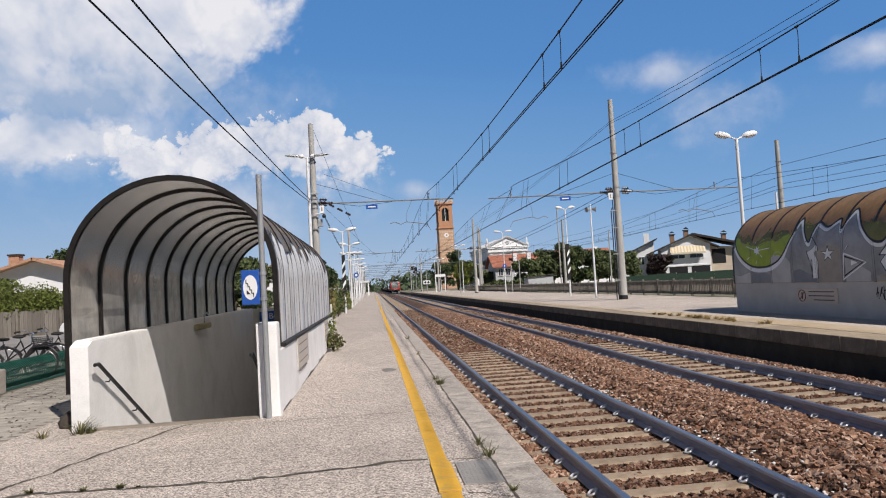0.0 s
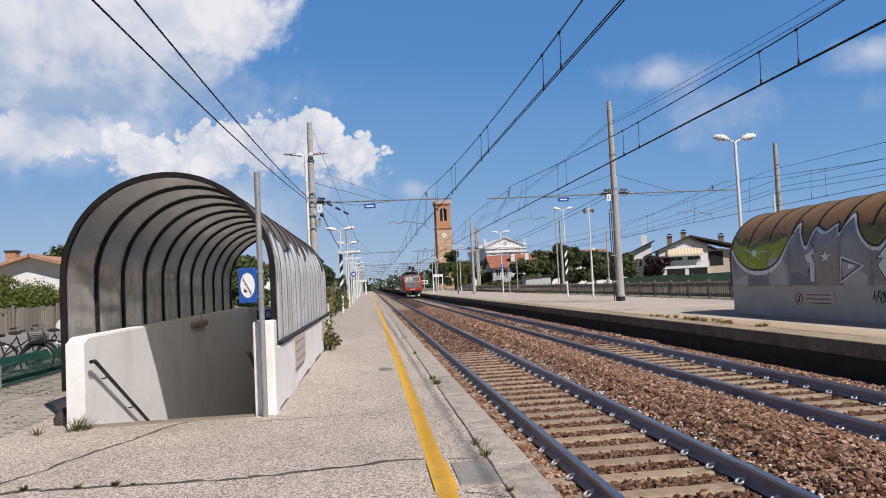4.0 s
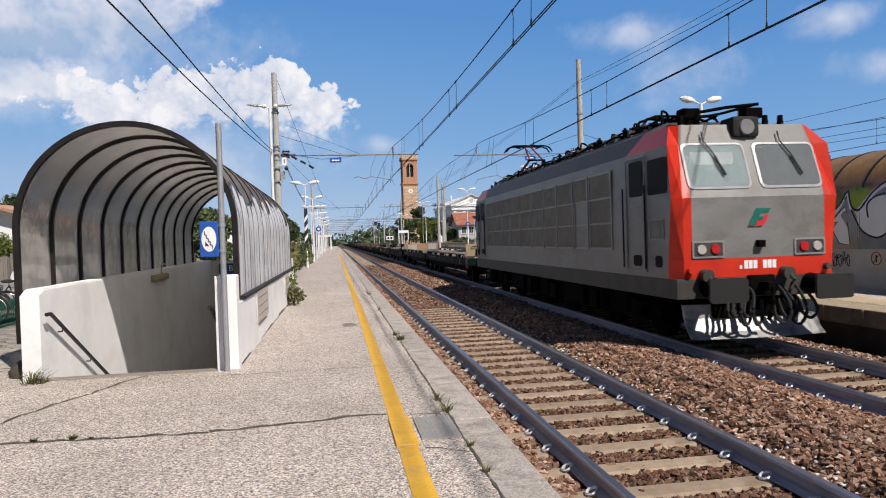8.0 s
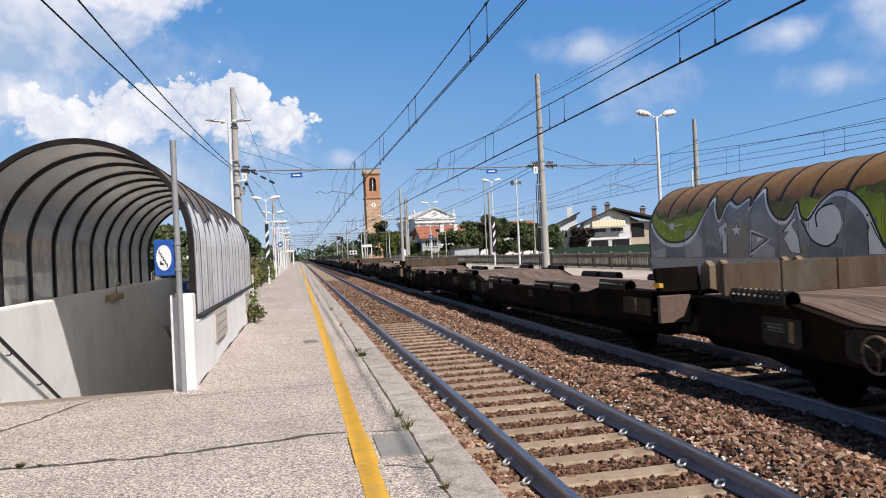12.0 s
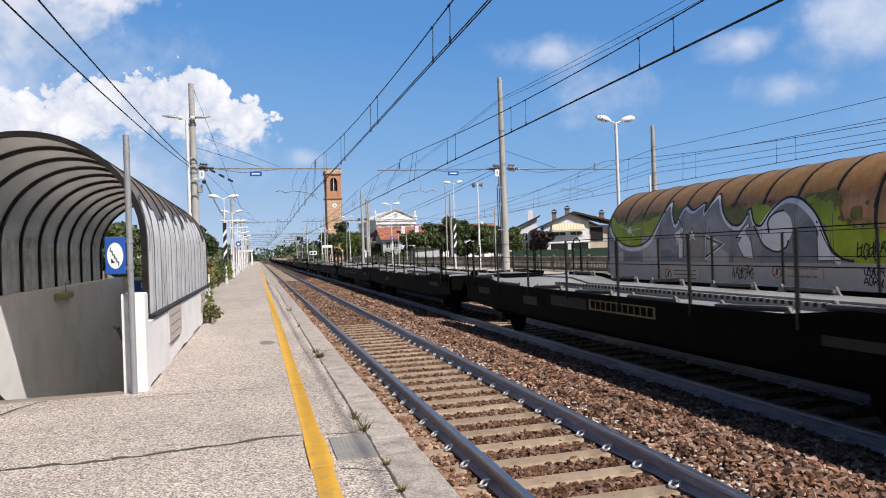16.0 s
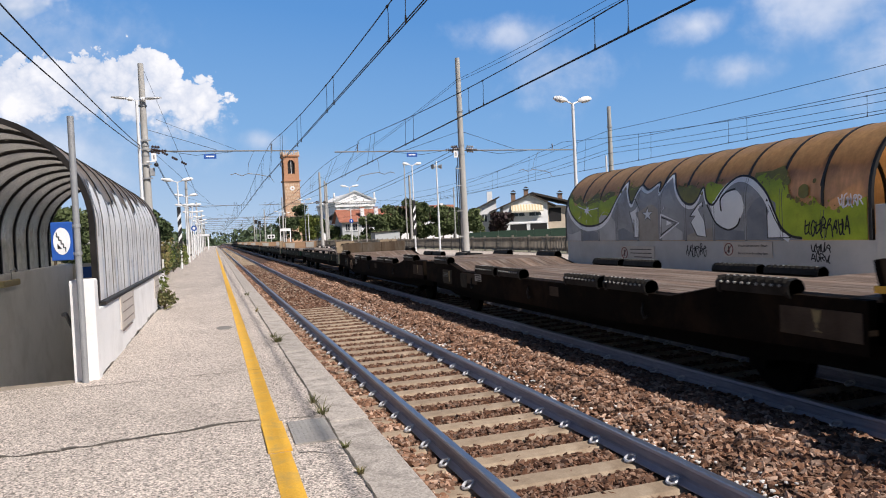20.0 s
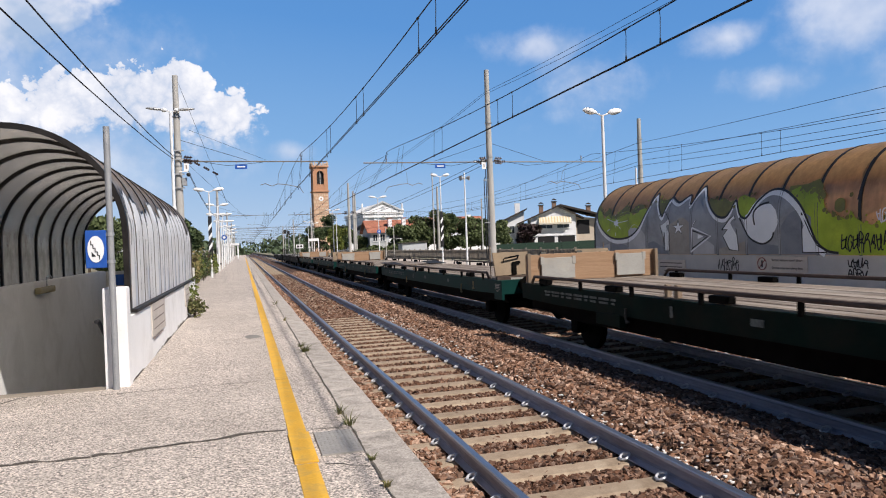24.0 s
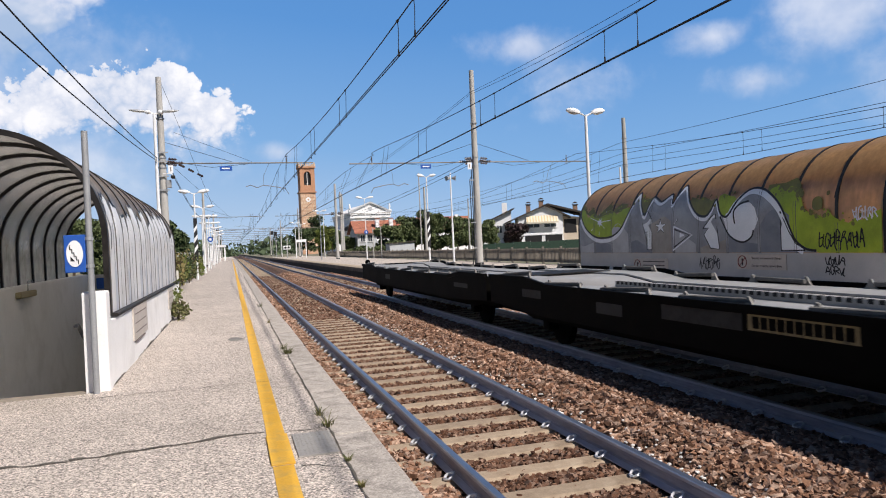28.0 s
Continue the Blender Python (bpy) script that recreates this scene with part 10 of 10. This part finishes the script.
ob["kind"] = "stuff"
bm = bmesh.new()
box(bm, -60, -14.5, -40, 43, 0.0, 0.30)
tagged(part("street", bm, ROAD), "pale worn asphalt street behind the bicycles", "street", kind="structure")

# coiled green rack
GREEN_P = surf("green_plastic_coating", (0.008, 0.045, 0.035), (0.015, 0.075, 0.055), scale=4, rough=0.45, bump=0.05)
ck_ = thing("bicycle_rack", "green spiral tube bicycle rack on a grey block", "bicycle rack", (-9.95, 13.6, 0.35))
bm = bmesh.new()
pts = []
for k in range(46 * 12):
    a = k * 2 * math.pi / 12
    pts.append((0.24 * math.cos(a), 0.35 + k * 0.085 / 12, 0.29 + 0.24 * math.sin(a)))
tube(bm, pts, 0.014, 5)
part("spiral", bm, GREEN_P, ck_, "green coated spiral tube")
for x, z in ((-0.2, 0.05), (0.24, 0.05)):
    bm = bmesh.new()
    tube(bm, [(x, 0.1, z), (x, 4.4, z)], 0.03, 8)
    part("base_rail", bm, GREEN_P, ck_)
for y in (0.15, 4.4):
    bm = bmesh.new()
    box(bm, -0.3, 0.3, y - 0.14, y + 0.14, 0, 0.46, 0.03)
    part("end_block", bm, COPING, ck_, "grey concrete end block")

TYRE = plain("bike_tyre", (0.02, 0.02, 0.02), 0.7)
BIKE = surf("bike_frame_paint", (0.018, 0.018, 0.02), (0.035, 0.033, 0.035), rough=0.35, bump=0.03)
CHROMEB = plain("bike_chrome", (0.55, 0.55, 0.56), 0.25, 0.8)


def bicycle(x, y, rz, lean, label, basket=True):
    th = thing("bicycle", label, "bicycle", (x, y, 0.35), group="bicycles")
    th.rotation_euler = (radians(lean), 0, radians(rz))
    R = 0.33
    for wx in (-0.53, 0.53):
        bm = bmesh.new()
        tube(bm, [(wx + R * math.cos(a * math.pi / 14), 0, R + 0.02 + R * math.sin(a * math.pi / 14)) for a in range(28)], 0.019, 7, True)
        w = part("wheel", bm, TYRE, th)
        bm = bmesh.new()
        tube(bm, [(wx + (R - 0.03) * math.cos(a * math.pi / 14), 0, R + 0.02 + (R - 0.03) * math.sin(a * math.pi / 14)) for a in range(28)], 0.010, 6, True)
        part("rim", bm, CHROMEB, w)
        bm = bmesh.new()
        for k in range(12):
            a = k * math.pi / 6
            tube(bm, [(wx, 0, R + 0.02), (wx + (R - 0.03) * math.cos(a), 0, R + 0.02 + (R - 0.03) * math.sin(a))], 0.0022, 4)
        cyl(bm, (wx, -0.04, R + 0.02), (wx, 0.04, R + 0.02), 0.02, 0.02, 8)
        part("spokes", bm, CHROMEB, w)
        bm = bmesh.new()
        tube(bm, [(wx + (R + 0.035) * math.cos(radians(a)), 0, R + 0.02 + (R + 0.035) * math.sin(radians(a))) for a in range(20, 175, 12)], 0.02, 6)
        part("mudguard", bm, BIKE, th)
    bm = bmesh.new()
    bb, st_, hd = (-0.05, 0, 0.30), (-0.20, 0, 0.82), (0.36, 0, 0.80)
    for a, b in ((bb, st_), (bb, (-0.53, 0, 0.35)), (st_, (-0.53, 0, 0.35)), (bb, (0.40, 0, 0.62)), ((-0.10, 0, 0.48), hd), ((0.34, 0, 0.92), (0.53, 0, 0.35))):
        tube(bm, [a, b], 0.016, 7)
    part("frame", bm, BIKE, th)
    bm = bmesh.new()
    tube(bm, [(0.10, -0.28, 1.02), (0.26, -0.26, 1.05), (0.36, -0.1, 1.0), (0.34, 0, 0.98), (0.36, 0.1, 1.0), (0.26, 0.26, 1.05), (0.10, 0.28, 1.02)], 0.012, 6)
    tube(bm, [(0.34, 0, 0.98), (0.34, 0, 0.80)], 0.014, 6)
    part("handlebar", bm, CHROMEB, th)
    for s in (-1, 1):
        bm = bmesh.new()
        tube(bm, [(0.20, s * 0.27, 1.035), (0.08, s * 0.285, 1.015)], 0.02, 7)
        part("grip", bm, TYRE, th)
    bm = bmesh.new()
    ball(bm, (-0.23, 0, 0.92), 0.13, 2, 0.03, (1.1, 0.75, 0.32))
    part("saddle", bm, TYRE, th, smooth=True)
    bm = bmesh.new()
    tube(bm, [(-0.20, 0, 0.80), (-0.225, 0, 0.90)], 0.012, 6)
    part("seat_post", bm, CHROMEB, th)
    bm = bmesh.new()
    cyl(bm, (-0.05, -0.05, 0.30), (-0.05, -0.035, 0.30), 0.09, 0.09, 14)
    tube(bm, [(-0.05, -0.07, 0.30), (0.05, -0.07, 0.17)], 0.011, 5)
    tube(bm, [(-0.05, 0.07, 0.30), (-0.15, 0.07, 0.43)], 0.011, 5)
    part("crank", bm, CHROMEB, th)
    bm = bmesh.new()
    for z in (0.66, 0.68):
        tube(bm, [(-0.30, -0.06, z), (-0.75, -0.06, z), (-0.75, 0.06, z), (-0.30, 0.06, z)], 0.007, 5)
    part("rear_carrier", bm, BIKE, th)
    if basket:
        bm = bmesh.new()
        for k in range(6):
            z = 0.70 + 0.04 * k
            g = 0.004 * k
            tube(bm, [(0.42 - g, -0.15 - g, z), (0.70 + g, -0.15 - g, z), (0.70 + g, 0.15 + g, z), (0.42 - g, 0.15 + g, z)], 0.006, 5, True)
        for k in range(9):
            tube(bm, [(0.42 + k * 0.035, -0.15, 0.70), (0.42 + k * 0.037 - 0.01, -0.17, 0.90)], 0.005, 4)
            tube(bm, [(0.42 + k * 0.035, 0.15, 0.70), (0.42 + k * 0.037 - 0.01, 0.17, 0.90)], 0.005, 4)
        box(bm, 0.42, 0.70, -0.15, 0.15, 0.695, 0.705)
        part("basket", bm, BIKE, th, "dark wire basket")
    return th


bicycle(-10.55, 16.0, 8, -8, "black city bicycle with a wire front basket against the rack")
bicycle(-10.75, 17.3, 12, 7, "black city bicycle leaning by the rack", False)
bicycle(-11.2, 14.7, 5, -5, "dark city bicycle with a basket by the rack")
bicycle(-10.2, 17.9, 30, 6, "black bicycle with chromed handlebar by the rack", False)

# parked white car
CARW = surf("car_white_paint", (0.70, 0.71, 0.72), (0.76, 0.77, 0.78), rough=0.25, bump=0.0, coat=0.5)
car = thing("parked_car", "small white hatchback parked in the street", "car", (-15.95, 36.4, 0.30), rz=math.pi)
bm = bmesh.new()
prof_c = [(-1.95, 0.30), (-1.95, 0.75), (-1.80, 0.95), (-1.55, 1.40), (-1.2, 1.50), (0.1, 1.48), (0.85, 1.02), (1.75, 0.85), (1.95, 0.60), (1.95, 0.30)]
prism(bm, prof_c, (0, -0.82, 0), (1, 0, 0), (0, 0, 1), (0, 1.64, 0))
bmesh.ops.bevel(bm, geom=list(bm.edges), offset=0.06, segments=2, affect="EDGES")
part("body", bm, CARW, car, smooth=True)
bm = bmesh.new()
prism(bm, [(-1.45, 0.98), (-1.35, 1.36), (0.05, 1.38), (0.62, 1.0)], (0, 0.818, 0), (1, 0, 0), (0, 0, 1), (0, 0.012, 0))
part("side_glass", bm, GLASS_W, car)
for wx in (-1.2, 1.25):
    for s in (-1, 1):
        bm = bmesh.new()
        cyl(bm, (wx, s * 0.70, 0.31), (wx, s * 0.85, 0.31), 0.31, 0.30, 22)
        w = part("wheel", bm, TYRE, car)
        bm = bmesh.new()
        cyl(bm, (wx, s * 0.85, 0.31), (wx, s * 0.865, 0.31), 0.20, 0.19, 14)
        part("rim", bm, CHROMEB, w)
for s in (-1, 1):
    bm = bmesh.new()
    ball(bm, (1.82, s * 0.6, 0.72), 0.13, 2, 0, (0.6, 1, 0.7))
    part("headlight", bm, LENS_W, car)

# dark stone at the parapet foot
rk = thing("stone", "dark rounded stone at the foot of the parapet", "stone", (-6.76, 9.55, 0.42))
bm = bmesh.new()
ball(bm, (0, 0, 0), 0.14, 2, 0.12, (0.9, 1, 1.0))
part("stone_body", bm, surf("dark_stone", (0.05, 0.04, 0.035), (0.09, 0.075, 0.065), rough=0.9), rk)


# dead leaves strewn over the paving
rng = np.random.default_rng(77)
V, F = [], []
for k in range(420):
    x, y = -9.9 + 2.6 * rng.random(), 8.2 + 6.5 * rng.random() ** 1.3
    a, q = rng.random() * 6.283, 0.014 + 0.022 * rng.random()
    ca, sa = math.cos(a) * q, math.sin(a) * q
    z = 0.352
    i0 = len(V)
    V += [(x - ca, y - sa, z), (x + sa * 0.5, y - ca * 0.5, z + 0.012), (x + ca, y + sa, z + 0.004), (x - sa * 0.5, y + ca * 0.5, z + 0.010)]
    F.append((i0, i0 + 1, i0 + 2, i0 + 3))
tagged(new("leaf_litter", raw("leaf_litter", V, F, island_material("dead_leaf", [(0.05, 0.035, 0.02), (0.09, 0.06, 0.035), (0.13, 0.10, 0.05)], 0.9, 0.1))), "brown dead leaves strewn over the block paving", "leaves", kind="stuff")

# ---- weeds and shrubs ----
def weed(x, y, z, h, n, mat, label, seed, spread=0.5):
    """A tuft of thin bent blades."""
    rnd = random.Random(seed)
    th = thing("weed", label, "weed", (x, y, z), group="weeds")
    vs, fs = [], []
    for k in range(n):
        a = rnd.random() * 6.283
        r = rnd.random() * spread * h * 0.35
        hh = h * rnd.uniform(0.4, 1.0)
        lean = spread * hh * rnd.uniform(0.2, 1.0)
        bx, by = math.cos(a) * r, math.sin(a) * r
        w = 0.004 + 0.006 * rnd.random()
        px_, py_ = -math.sin(a) * w, math.cos(a) * w
        k0 = len(vs)
        for f in (0, 0.5, 1.0):
            ox, oy = bx + math.cos(a) * lean * f * f, by + math.sin(a) * lean * f * f
            ww = 1 - 0.85 * f
            vs += [(ox - px_ * ww, oy - py_ * ww, hh * f * (1 - 0.15 * f)), (ox + px_ * ww, oy + py_ * ww, hh * f * (1 - 0.15 * f))]
        fs += [(k0, k0 + 1, k0 + 3, k0 + 2), (k0 + 2, k0 + 3, k0 + 5, k0 + 4)]
    ob = new("grass_clump", raw("grass_clump", vs, fs, mat))
    ob.parent = th
    return th


WEEDY = island_material("dusty_weed", [(0.09, 0.10, 0.035), (0.15, 0.14, 0.06), (0.07, 0.085, 0.03), (0.20, 0.175, 0.09)], 0.9, 0.1)
STRAW = island_material("straw_grass", [(0.36, 0.27, 0.12), (0.46, 0.36, 0.18), (0.28, 0.22, 0.09), (0.40, 0.30, 0.13)], 0.9, 0.1)
WG = "tuft of green weed growing from a crack"
WD = "dry grass tuft on the platform edge"
for i, (x, y, h, n, mt) in enumerate([(-1.87, 6.3, 0.14, 26, WEEDY), (-1.88, 6.75, 0.10, 18, WEEDY), (-1.86, 11.0, 0.14, 50, WEEDY), (-1.88, 11.6, 0.10, 34, WEEDY), (-6.42, 9.0, 0.22, 70, WEEDY), (-6.3, 9.02, 0.12, 40, WEEDY), (-5.75, 6.3, 0.05, 50, WEEDY), (-5.3, 6.24, 0.04, 60, WEEDY), (-5.0, 6.24, 0.05, 60, WEEDY),
                                      (-4.85, 6.22, 0.03, 30, WEEDY), (-6.1, 6.12, 0.05, 40, WEEDY), (-1.86, 5.2, 0.05, 26, WEEDY), (-1.86, 4.6, 0.05, 26, DRY), (-6.8, 8.9, 0.14, 30, DRY), (-1.88, 16.0, 0.12, 24, DRY), (-1.87, 21.0, 0.16, 24, WEEDY)]):
    weed(x, y, 0.352, h, n, mt, WG if mt is not DRY else WD, 300 + i, 1.5)
rnd = random.Random(17)
for i in range(26):
    weed(6.85 + rnd.uniform(-0.12, 0.12), rnd.choice((17, 18.3, 19, 20, 20.6, 22, 23.2)) + rnd.uniform(-0.5, 0.5), H2, rnd.uniform(0.08, 0.18), 60, STRAW, "dry yellow grass tuft on the island platform edge", 400 + i, 1.4)
shrub(-4.15, 19.6, 1.0, 0.5, 1.6, LEAF_Y, "leggy green shrub at the end of the parapet", 501, n=420, size=0.04, zb=0.35)
shrub(-3.92, 18.6, 0.55, 0.45, 0.8, WEEDY, "leggy green shrub at the end of the parapet", 502, n=380, size=0.04, zb=0.35)
for i in range(11):
    y = 22 + i * 3.4
    shrub(-4.95 - 0.08 * (i % 3), y, 1.5 + 0.7 * ((i * 5) % 4) / 4, 0.9, 3.4, (LEAF, LEAF_Y, LEAF_D, DRY)[i % 4], "overgrown hedge plants along the platform fence", 520 + i, n=800, size=0.055, zb=0.35)
wf_ = thing("wire_fence", "rusty wire mesh fence overgrown with plants", "fence", (0, 0, 0))
for k in range(16):
    y = 21.6 + k * 3.0
    bm = bmesh.new()
    box(bm, -5.34, -5.26, y - 0.04, y + 0.04, 0.34, 2.1)
    part("post", bm, CONCRETE, wf_)
    bm = bmesh.new()
    for z in (0.6, 1.0, 1.4, 1.8):
        tube(bm, [(-5.3, y, z), (-5.3, y + 3.0, z)], 0.006, 4)
    for j in range(15):
        tube(bm, [(-5.3, y + 0.1 + j * 0.2, 0.5), (-5.3, y + 0.1 + j * 0.2, 1.9)], 0.004, 4)
    part("mesh_panel", bm, GALV, wf_)
# platform furniture on the masts
cb = thing("camera_dome", "white bracket with a dark dome camera on the mast", "camera", (-5.45, 38.2, 6.0))
bm = bmesh.new()
tube(bm, [(-0.25, 0, 0.1), (0.15, 0, 0.1), (0.2, 0, 0.0)], 0.03, 6)
part("bracket", bm, WHITE_PAINT, cb)
bm = bmesh.new()
ball(bm, (0.2, 0, -0.06), 0.11, 2)
part("dome", bm, BLACK_PAINT, cb, smooth=True)
for x, y, z in ((-5.35, 38.3, 6.33), (11.0, 39.05, 6.4)):
    nb = thing("mast_number_plate", "small white plate on the mast with a dark bar", "plate", (x, y, z), group="mast plates")
    bm = bmesh.new()
    box(bm, -0.12, 0.12, -0.02, 0.0, -0.2, 0.2, 0.005)
    part("plate", bm, SIGN_WHITE, nb)
    bm = bmesh.new()
    box(bm, -0.03, 0.03, -0.026, -0.021, -0.1, 0.1)
    part("number_bar", bm, TEXT_D, nb)
dn = thing("platform_number_sign", "round dark blue platform number sign with a white centre", "sign", (-4.4, 69, 3.3))
bm = bmesh.new()
cyl(bm, (0, -0.06, 0), (0, 0.06, 0), 0.25, 0.25, 18)
part("disc", bm, BLUE, dn)
bm = bmesh.new()
cyl(bm, (0, -0.065, 0), (0, -0.06, 0), 0.13, 0.13, 18)
part("face", bm, SIGN_WHITE, dn)
bm = bmesh.new()
cyl(bm, (-0.25, 0, -2.95), (-0.25, 0, 0.3), 0.05, 0.05, 8)
part("post", bm, WHITE_PAINT, dn)

# ---- sleepers, fastenings and loose ballast ----
bm = bmesh.new()
prism(bm, [(-0.14, -0.20), (0.14, -0.20), (0.14, -0.03), (0.105, 0.0), (-0.105, 0.0), (-0.14, -0.03)], (-1.22, 0, 0), (0, 1, 0), (0, 0, 1), (2.44, 0, 0))
slp_me = mesh_of("sleeper", bm, SLEEPER)
bm = bmesh.new()
s_pts = [(0.045 * math.cos(a * 0.6283) - 0.01, 0.052 * math.sin(a * 0.6283), 0.032 - 0.022 * math.cos(a * 0.6283)) for a in range(10)]
tube(bm, s_pts, 0.014, 5, True)
cyl(bm, (0.03, 0, -0.02), (0.03, 0, 0.022), 0.016, 0.013, 6)
clip_me = mesh_of("rail_clip", bm, CLIP)
bm = bmesh.new()
box(bm, -0.10, 0.10, -0.09, 0.09, -0.012, 0.004)
pad_me = mesh_of("rail_pad", bm, PAD)
for tr, n in ((track_1, 70), (track_2, 64)):
    for k in range(n):
        y = 0.6 * (k + (1 if tr is track_1 else 5)) - 0.0
        sl = piece("sleeper", slp_me, tr, (0, y, -0.178))
        if k < 36:
            for s in (-1, 1):
                for o in (-1, 1):
                    c = piece("rail_clip", clip_me, sl, (s * 0.7535 + o * 0.105, 0, 0.004), 0 if o > 0 else math.pi)
bm = bmesh.new()
for x0 in (0.0, X2):
    for k in list(range(330)) + list(range(-170, -70)):
        y = 42.6 + 0.6 * k
        box(bm, x0 - 1.22, x0 + 1.22, y - 0.12, y + 0.12, -0.3, -0.178)
tagged(part("far_sleepers", bm, SLEEPER), "far rows of concrete sleepers", "sleepers", kind="stuff")
SIDES, CRIBS = (0.13, 0.62, 0.20, 0.0, 0.0), (0.0, 0.0, 0.0, 0.6, 0.4)
STONE_TEXT = "loose reddish brown crushed ballast stones"
stones("ballast_near", 78000, 2.0, 24.0, 0.019, 0.048, 11, STONE_TEXT, SIDES, STONE_I)
stones("ballast_behind", 9000, -12.0, 2.1, 0.03, 0.058, 15, STONE_TEXT, SIDES, STONE_I)
stones("crib_ballast_behind", 4500, -12.0, 2.1, 0.03, 0.052, 16, "rust-stained crushed stones between the sleepers", CRIBS, STONE_C)
stones("ballast_far", 22000, 21.0, 62.0, 0.038, 0.075, 12, STONE_TEXT, SIDES, STONE_I)
stones("crib_ballast_near", 36000, 2.0, 24.0, 0.017, 0.042, 13, "rust-stained crushed stones between the sleepers", CRIBS, STONE_C)
stones("crib_ballast_far", 9000, 21.0, 62.0, 0.035, 0.065, 14, "rust-stained crushed stones between the sleepers", CRIBS, STONE_C)
bm = bmesh.new()
rnd = random.Random(9)
for k in range(1500):
    y = 3 + 30 * rnd.random() ** 1.5
    x = rnd.choice((0.93, 0.95, 0.97, 5.15, 4.9)) + rnd.uniform(-0.08, 0.08) + (rnd.uniform(0, 0.25) if rnd.random() < 0.3 else 0)
    ball(bm, (x, y, float(np.interp(x, [p[0] for p in prof], [p[1] for p in prof])) + rnd.uniform(0.03, 0.06)), rnd.uniform(0.012, 0.026), 1, 0.25, (1, 0.8, 0.6), rnd)
tagged(part("pale_chips", bm, surf("pale_stone_chips", (0.55, 0.54, 0.52), (0.70, 0.69, 0.67), scale=20, rough=0.9)), "pale stone chips scattered beside the rails", "stone chips", kind="stuff")


def motions():
    """The train runs at an even speed towards and past the camera."""
    times = [0.0, 1 / 30, 2 / 30] + [2.0 * i for i in range(1, 14)] + [28 - 2 / 30, 28 - 1 / 30, 28.0]
    for th, s in TRAIN:
        walk(th, [(t, pose(X2, YF8 - SPEED * (t - 8.0) + s, 0)) for t in times])


motions()
